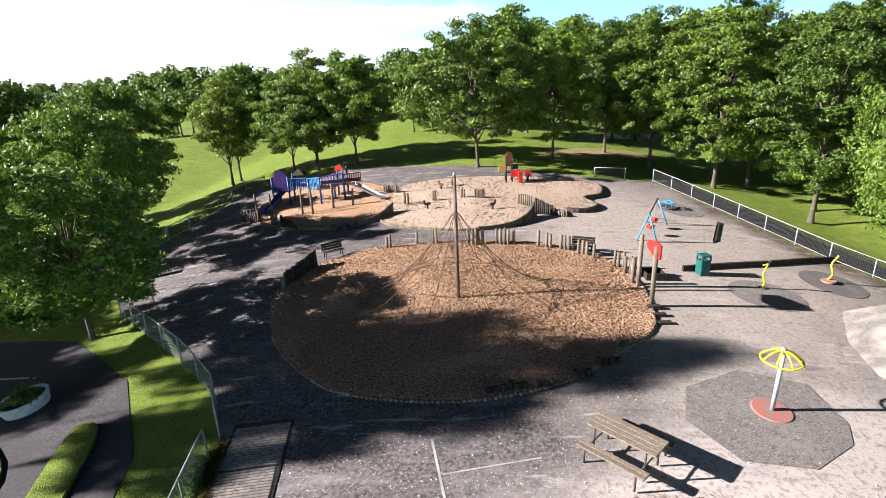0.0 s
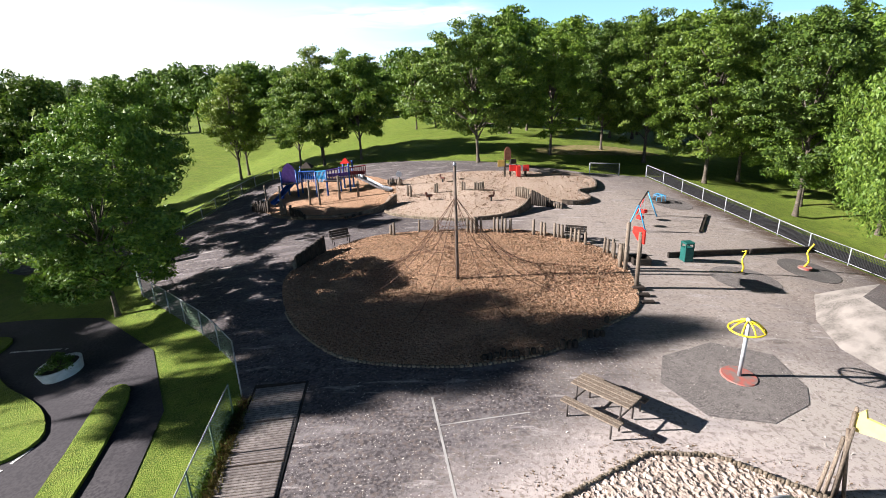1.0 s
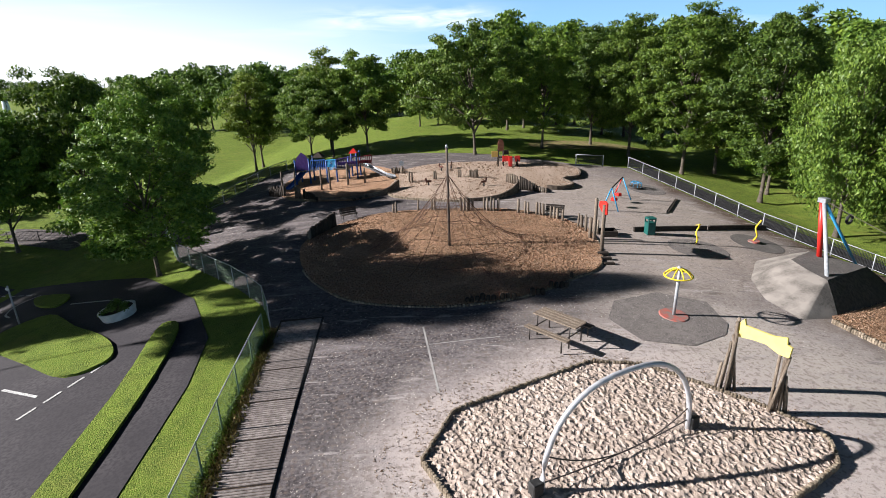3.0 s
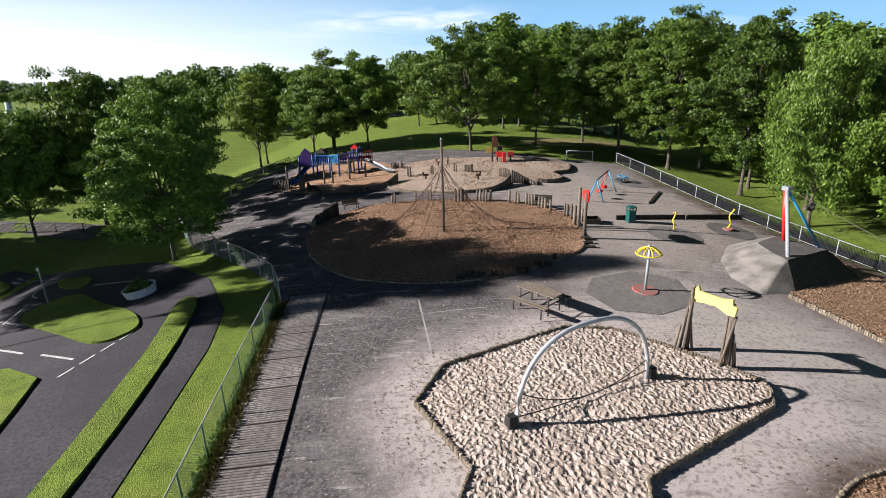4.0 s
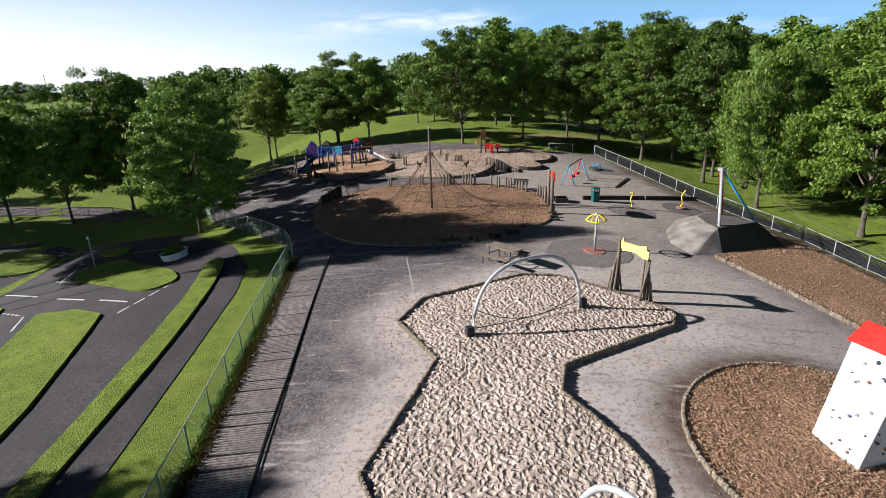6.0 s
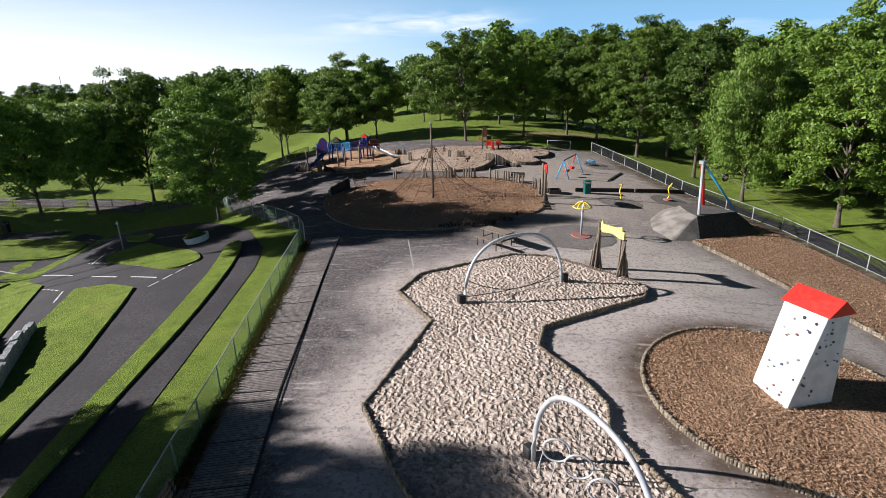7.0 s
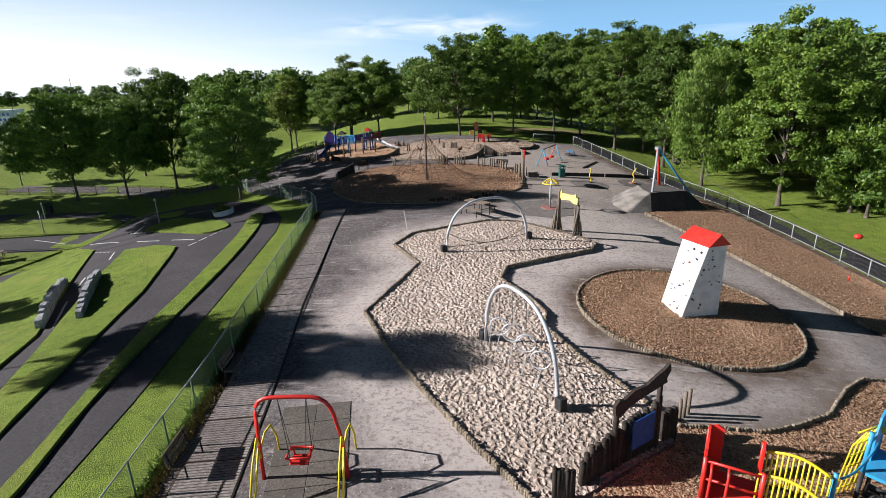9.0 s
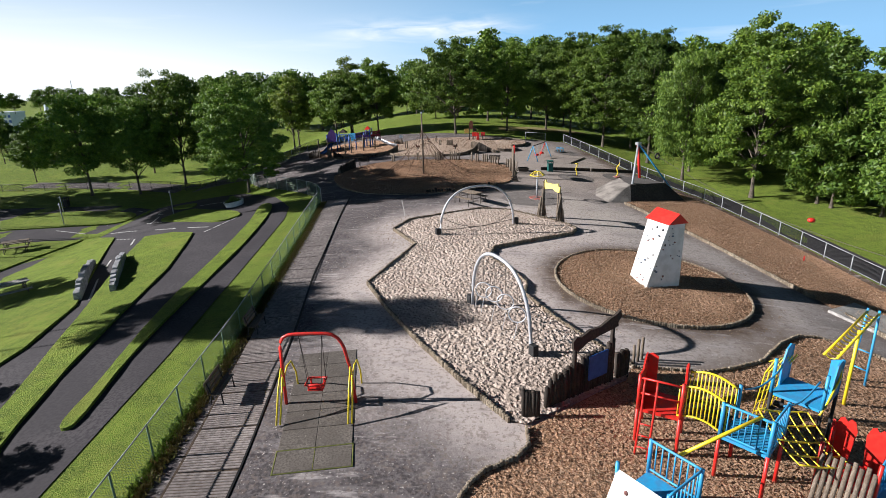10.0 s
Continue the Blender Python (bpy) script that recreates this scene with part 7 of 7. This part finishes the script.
# tall stakes in front of the slides
for x, y, h in ((-11.16, 29.33, 1.75), (-10.00, 28.32, 1.8), (-8.55, 29.45, 1.65), (-7.85, 29.09, 1.65), (-6.80, 29.88, 1.6), (-5.64, 29.99, 1.1)):
    palisade(x, y, x, y, 1, h, h, "tall pale wooden post standing in bark", 0.07, WOOD, 0.02, "tall posts by the slides")
palisade(-12.44, 30.30, -11.10, 29.25, 9, 0.6, 0.75, "dark wooden stakes at the corner of the far bed", 0.09, DARKWOOD, 0.12)
palisade(-9.99, 28.24, -9.66, 27.91, 3, 0.85, 0.7, "pale wooden stakes beside the tall post", 0.08, WOOD, 0.1)
palisade(-9.23, 27.58, -8.25, 26.75, 7, 0.7, 0.35, "dark wooden stakes falling in height", 0.09, DARKWOOD, 0.05)
palisade(-5.69, 25.89, -4.23, 26.58, 5, 0.22, 0.22, "low dark timber blocks along the far bed", 0.12, DARKWOOD, 0.03)
palisade(4.66, 26.7, 5.75, 26.25, 12, 0.85, 0.36, "dark wooden stake wall falling in height", 0.065, DARKWOOD, 0.03)
palisade(5.78, 26.2, 6.15, 26.1, 4, 0.3, 0.3, "low pale stumps at the end of the stake wall", 0.06, WOOD, 0.05)
for x, y, x2, y2, n, h in ((3.94, 28.23, 4.55, 27.6, 7, 0.66), (-3.95, 32.1, -3.1, 31.75, 9, 0.52), (-2.49, 29.21, -2.29, 28.95, 2, 0.85), (-0.84, 29.51, -0.7, 29.45, 2, 0.69), (0.83, 29.72, 0.95, 29.68, 2, 0.6), (1.59, 29.6, 2.09, 29.5, 6, 0.6)):
    palisade(x, y, x2, y2, n, h, h, "weathered wooden stakes in the far bark bed", 0.065, WOOD, 0.08, "stakes in the far bed")
RIDER = mat("faded_rider_paint", [(0.12, 0.045, 0.03), (0.08, 0.035, 0.025)], 0.6, (6.0,), 0.1, 50.0)
for x, y, turn in ((2.41, 27.38, 30), (-1.15, 27.93, 200), (0.32, 32.38, 80), (-0.39, 31.88, 140)):
    toy = thing("spring_rider", x, y, turn, 0.08, "small dark red-brown spring rider standing in bark", "spring rider", "spring riders")
    toy.matrix_basis = toy.matrix_basis @ Matrix.Scale(0.8, 4)
    part("spring", tube(bmesh.new(), (0, 0, 0), (0, 0, 0.26), 0.07, 10), BLACK, toy, "", True)
    part("body", box(bmesh.new(), (0, 0, 0.36), (0.5, 0.1, 0.18), 0, 0.04), RIDER, toy)
    part("head", box(bmesh.new(), (0.22, 0, 0.53), (0.16, 0.09, 0.24), 0, 0.035), RIDER, toy)
    part("handle", tube(bmesh.new(), (0.16, -0.15, 0.55), (0.16, 0.15, 0.55), 0.016, 6), DARKSTEEL, toy, "", True)
train = thing("play_house", 3.88, 32.84, 0, 0.05, "small brown, red and yellow play house on dark posts", "play house")
for x, h in ((-0.1, 1.2), (0.28, 1.2), (0.72, 0.75), (1.3, 0.5)):
    for y in (0, 0.5):
        part("post", tube(bmesh.new(), (x, y, -0.05), (x, y, h), 0.04, 8), DARKWOOD, train, "", True)
bm = bmesh.new()
f = bm.faces.new([bm.verts.new((x, 0, z)) for x, z in ((-0.12, 1.1), (0.3, 1.1), (0.3, 1.7), (0.22, 1.9), (0.09, 1.97), (-0.04, 1.9), (-0.12, 1.7))])
r = bmesh.ops.extrude_face_region(bm, geom=[f])
bmesh.ops.translate(bm, verts=[v for v in r["geom"] if isinstance(v, bmesh.types.BMVert)], vec=(0, 0.4, 0))
bmesh.ops.recalc_face_normals(bm, faces=bm.faces)
part("cab", bm, mat("brown_play_panel", [(0.13, 0.045, 0.025), (0.17, 0.07, 0.04)], 0.6, (5.0,), 0.1, 40.0), train, "brown round-topped cab")
part("side_panel", box(bmesh.new(), (-0.36, 0.0, 0.92), (0.46, 0.05, 0.44), 0, 0.015), mat("ochre_panel", [(0.5, 0.33, 0.09), (0.42, 0.27, 0.07)], 0.6, (5.0,), 0.1, 40.0), train, "ochre side board")
part("floor_board", box(bmesh.new(), (0.3, 0.25, 0.66), (0.9, 0.55, 0.05), 0, 0.01), DARKWOOD, train)
part("window_board", box(bmesh.new(), (0.48, 0.02, 1.02), (0.34, 0.05, 0.32), 0, 0.01), DARKWOOD, train)
part("front_panel", box(bmesh.new(), (0.42, -0.03, 0.58), (0.46, 0.05, 0.42), 0, 0.015), RED, train, "red front board")
part("step_panel", box(bmesh.new(), (0.78, -0.1, 0.38), (0.26, 0.3, 0.72), 0, 0.02), RED, train, "red step block")
part("end_panel", box(bmesh.new(), (1.3, 0.0, 0.55), (0.4, 0.05, 0.42), 0, 0.015), RED, train, "red end board")
fan = thing("round_sign", -3.2, 31.7, 0, 0, "round pale grey disc sign on a wooden post", "sign")
part("post", tube(bmesh.new(), (0, 0, 0), (0, 0, 0.8), 0.045, 8), WOOD, fan, "", True)
part("disc", tube(bmesh.new(), (0, -0.05, 0.85), (0, -0.09, 0.85), 0.19, 18), STEEL, fan)

# ---- traffic garden ----
pl = thing("round_planter", -13.0, 13.1, 0, 0.02, "round white concrete planter with green plants", "planter", lie=True)
pl.matrix_basis = pl.matrix_basis @ Matrix.Diagonal((0.7, 0.7, 0.68, 1))
bm = bmesh.new()
prof = [(0.88, 0.0), (0.98, 0.46), (0.99, 0.5), (0.87, 0.5), (0.85, 0.42), (0.0, 0.40)]
rows = []
for k in range(40):
    a = 2 * math.pi * k / 40
    rows.append([bm.verts.new((r_ * math.cos(a), r_ * math.sin(a), z)) for r_, z in prof[:-1]])
for k in range(40):
    a, b3 = rows[k], rows[(k + 1) % 40]
    for i in range(len(prof) - 2):
        bm.faces.new((a[i], b3[i], b3[i + 1], a[i + 1]))
bmesh.ops.recalc_face_normals(bm, faces=bm.faces)
part("tub", bm, WHITE, pl, "white painted concrete tub", True)
part("soil", tube(bmesh.new(), (0, 0, 0.34), (0, 0, 0.42), 0.86, 28), SOIL, pl)
rng = np.random.default_rng(4)
lob = [(0.55 * math.cos(k), 0.55 * math.sin(k), 0.5, 0.18 + 0.07 * (k % 3)) for k in range(7)] + [(-0.25, 0.15, 0.62, 0.3)]
plants = new("foliage", leaf_mesh("foliage", leaf_cloud(rng, lob, 1500, 0.055), LEAF_C))
plants.parent = pl


def road_sign(x, y, h, label):
    ob = thing("road_sign", x, y, 0, 0.1, label, "sign", "signs of the traffic garden")
    part("post", tube(bmesh.new(), (0, 0, -0.05), (0, 0, h), 0.035, 8), PALE, ob, "", True)
    part("plate", tube(bmesh.new(), (0, -0.04, h - 0.12), (0, -0.06, h - 0.12), 0.07, 16), WHITE, ob)
    return ob


road_sign(-18.24, 14.21, 1.75, "thin pale signpost on a grass island")
road_sign(-28.80, 16.56, 1.8, "thin pale signpost beside the lane")
road_sign(-31.55, 20.18, 1.5, "thin grey signpost in tree shade")
STONE = mat("grey_stone", [(0.28, 0.288, 0.30), (0.36, 0.365, 0.375), (0.20, 0.205, 0.213)], 0.9, (1.5, 10.0), 0.4, 25.0, vary=0.18, bump_dist=0.02)
bridge_rnd = random.Random(8)
for x0, y0, x1, y1 in ((-16.81, 3.3, -13.6, -2.2), (-15.2, 3.6, -12.2, -1.8)):
    ob = thing("bridge_parapet", (x0 + x1) / 2, (y0 + y1) / 2, 0, 0, "rough grey stone parapet of a toy bridge over the lane", "parapet", "parapets of the toy bridge")
    b = ob.matrix_basis.translation
    n = 15
    length, turn = math.hypot(x1 - x0, y1 - y0) / n, math.degrees(math.atan2(y1 - y0, x1 - x0))
    for k in range(n):
        f = (k + 0.5) / n
        x, y = x0 + (x1 - x0) * f, y0 + (y1 - y0) * f
        h = 0.30 + 0.30 * math.sin(math.pi * f) ** 0.7 + bridge_rnd.uniform(-0.06, 0.06)
        bm = box(bmesh.new(), (0, 0, 0), (length * 1.02, 0.24, h + 0.1), 0, 0.025)
        for v in bm.verts:
            v.co += Vector((bridge_rnd.uniform(-0.02, 0.02), bridge_rnd.uniform(-0.025, 0.025), bridge_rnd.uniform(-0.03, 0.03)))
        part("stone", bm, STONE, ob).matrix_basis = pose(x - b.x, y - b.y, gz(x, y) - b.z + h / 2, 0, 0, turn + bridge_rnd.uniform(-4, 4))


def marking(x0, y0, x1, y1, w=0.1):
    d_ = Vector((x1 - x0, y1 - y0, 0))
    s = Vector((-d_.y, d_.x, 0)).normalized() * w / 2
    return [(x0 + s.x, y0 + s.y), (x0 - s.x, y0 - s.y), (x1 - s.x, y1 - s.y), (x1 + s.x, y1 + s.y)]


def dashes(x0, y0, x1, y1, dash, gap, w=0.1):
    L = math.hypot(x1 - x0, y1 - y0)
    pos = 0.0
    while pos < L:
        e = min(L, pos + dash)
        yield marking(x0 + (x1 - x0) * pos / L, y0 + (y1 - y0) * pos / L, x0 + (x1 - x0) * e / L, y0 + (y1 - y0) * e / L, w)
        pos += dash + gap


marks = []
marks += [marking(-22.78, 13.11, -19.11, 10.96), marking(-17.21, 9.87, -15.14, 8.89), marking(-14.14, 8.51, -12.37, 7.75), marking(-28.47, 15.21, -25.36, 14.22)]
marks += list(dashes(-12.13, 6.65, -11.11, 9.30, 0.55, 0.2)) + list(dashes(-19.75, 13.11, -17.36, 11.76, 0.3, 0.15, 0.12)) + list(dashes(-24.45, 12.19, -17.89, 8.47, 0.3, 0.2))
marks += [marking(-19.14, 12.59, -19.80, 14.86), marking(-17.54, 8.22, -16.82, 6.69), marking(-14.65, 0.63, -13.03, -2.23), marking(-16.19, 3.90, -15.60, 2.60), marking(-21.92, 10.60, -20.06, 8.70)]
marks += [marking(a[0], a[1], b3[0], b3[1]) for a, b3 in zip(spline([(-20.39, 18.23), (-21.10, 17.45), (-20.69, 16.27), (-19.94, 15.63)], 3, False), spline([(-20.39, 18.23), (-21.10, 17.45), (-20.69, 16.27), (-19.94, 15.63)], 3, False)[1:])]
marks += list(dashes(-16.90, 15.57, -14.07, 14.87, 2.6, 0.2)) + list(dashes(-25.11, 20.58, -21.01, 18.56, 0.6, 0.3)) + list(dashes(-28.20, 17.83, -25.10, 16.40, 0.35, 0.2)) + list(dashes(-32.35, 17.02, -28.39, 17.05, 0.8, 0.3))
for o in marks:
    sheet("lane_marking", o, 0.032, ROADPAINT, 0.7, "worn white painted line on the dark lane", category="road marking")
# painted seams and lines on the yard
LINE = mat("faint_tarmac_seam", [(0.36, 0.35, 0.33), (0.26, 0.25, 0.24)], 0.9, (2.0,), 0.1, 40.0)
for o in (marking(-0.63, 9.97, -0.03, 6.43, 0.06), marking(-0.40, 8.87, 1.87, 9.28, 0.04)):
    sheet("tarmac_seam", o, 0.026, LINE, 0.8, "faint pale seam in the tarmac", category="seam")

# ---- grass verge by the fence, weeds, grass tufts ----
rng = np.random.default_rng(21)


def tufts(name, pts, width, count, size, material, label, zoff=0.0, tall=1.0):
    """Blades and weeds scattered along a line."""
    line = resample(pts, 0.25)
    idx = rng.integers(0, len(line), count)
    base = np.array([line[i] for i in idx]) + rng.normal(size=(count, 2)) * width
    z = np.array([gz(a, b) for a, b in base]) + zoff
    ang = rng.random(count) * 6.283
    h = size * (0.5 + rng.random(count)) * tall
    wv = size * 0.32
    dx, dy = np.cos(ang) * wv, np.sin(ang) * wv
    lx, ly = rng.normal(size=count) * size * 0.45, rng.normal(size=count) * size * 0.45
    p = np.stack([base[:, 0], base[:, 1], z], 1)
    a = p + np.stack([dx, dy, 0 * z], 1)
    b = p - np.stack([dx, dy, 0 * z], 1)
    t1 = p + np.stack([lx - dx * 0.3, ly - dy * 0.3, h], 1)
    t2 = p + np.stack([lx + dx * 0.3, ly + dy * 0.3, h], 1)
    ob = new(name, leaf_mesh(name, np.stack([a, b, t2, t1], 1).reshape(-1, 3), material, 4))
    return tagged(ob, label, "weeds", "", "stuff")


WEEDLEAF = leaf_mat("dry_weeds", (0.16, 0.13, 0.04), (0.22, 0.16, 0.06), (0.12, 0.15, 0.03))
tufts("weeds", [(-3.47, -15.87), (-3.80, -10.05), (-4.28, -4.23), (-5.13, 4.43), (-5.79, 10.38)], 0.09, 5000, 0.11, WEEDLEAF, "dry brown and green weeds along the foot of the fence", 0.02)
tufts("weeds", [(-3.68, -15.88), (-4.04, -10.06), (-4.49, -4.23), (-5.39, 4.43), (-6.00, 10.23)], 0.09, 5500, 0.10, LEAF_C, "green grass growing through the fence foot", 0.02)


# ---- loose bark chips, leaves and grit ----
def scatter(name, poly, count, size, material, label, lift, category, flat=0.45):
    """Small loose flakes lying inside an outline."""
    xs, ys = [p[0] for p in poly], [p[1] for p in poly]
    pts = []
    while len(pts) < count:
        x, y = rng.uniform(min(xs), max(xs)), rng.uniform(min(ys), max(ys))
        if inside(x, y, poly):
            pts.append((x, y, gz(x, y) + lift))
    p = np.array(pts)
    n = rng.normal(size=(count, 3)) * flat + np.array([0, 0, 1.0])
    n /= np.linalg.norm(n, axis=1)[:, None]
    t = np.cross(n, rng.normal(size=(count, 3)))
    t /= np.linalg.norm(t, axis=1)[:, None] + 1e-9
    b = np.cross(n, t)
    L = (size * (0.5 + rng.random(count)))[:, None]
    w = L * (0.25 + 0.3 * rng.random(count))[:, None]
    q = np.stack([p - t * L - b * w, p + t * L - b * w, p + t * L + b * w, p - t * L + b * w], 1).reshape(-1, 3)
    return tagged(new(name, leaf_mesh(name, q, material, 4)), label, category, "", "stuff")


CHIP = leaf_mat("loose_chips", (0.15, 0.088, 0.051), (0.25, 0.16, 0.10), (0.35, 0.25, 0.17))
scatter("bark_litter", PLAYBARK, 40000, 0.026, CHIP, "loose brown bark chips under the climbing frame", 0.11, "bark chips", 0.6)
scatter("bark_litter", RING, 20000, 0.026, CHIP, "loose brown bark chips round the tower", 0.11, "bark chips", 0.6)
scatter("bark_litter", OVAL, 30000, 0.032, CHIP, "loose brown bark chips in the oval", 0.11, "bark chips", 0.6)
scatter("bark_litter", STRIP, 26000, 0.026, CHIP, "loose brown bark chips in the strip", 0.11, "bark chips", 0.6)
scatter("bark_litter", FARBARK_E, 6000, 0.04, CHIP, "loose pale bark chips in the far bed", 0.11, "bark chips", 0.6)
GRIT = leaf_mat("pale_grit", (0.30, 0.26, 0.22), (0.5, 0.46, 0.40), (0.7, 0.66, 0.6))
scatter("grit", [(-3.29, 2.98), (8.74, 6.87), (11.46, 13.58), (-0.30, 11.55), (-4.95, 10.95)], 900, 0.018, GRIT, "pale grit and dry leaves on the tarmac", 0.035, "grit")
scatter("grit", [(-1.46, -12.93), (3.05, -11.42), (-0.74, -3.49), (0.60, 4.36), (-2.29, 5.83)], 700, 0.016, GRIT, "pale grit and dry leaves beside the sand pit", 0.035, "grit")
DRYLEAF = leaf_mat("dry_leaf_litter", (0.14, 0.085, 0.045), (0.24, 0.16, 0.09), (0.34, 0.25, 0.15))
scatter("leaf_litter", [(6.10, -1.11), (7.24, 2.74), (11.66, 3.51), (16.70, 1.19), (16.39, -4.22), (11.80, -6.28), (7.93, -6.12)], 2600, 0.02, DRYLEAF, "brown chips kicked out round the tower ring", 0.035, "leaf litter")
scatter("leaf_litter", [(-0.79, 1.51), (-1.54, 4.03), (-0.24, 6.51), (4.29, 8.51), (8.24, 7.60), (10.50, 5.00), (9.54, 5.08), (7.77, 6.65), (4.30, 7.80), (0.28, 5.79), (-0.41, 3.95), (0.94, 1.57)], 1400, 0.02, DRYLEAF, "brown leaves blown against the log edging", 0.035, "leaf litter")
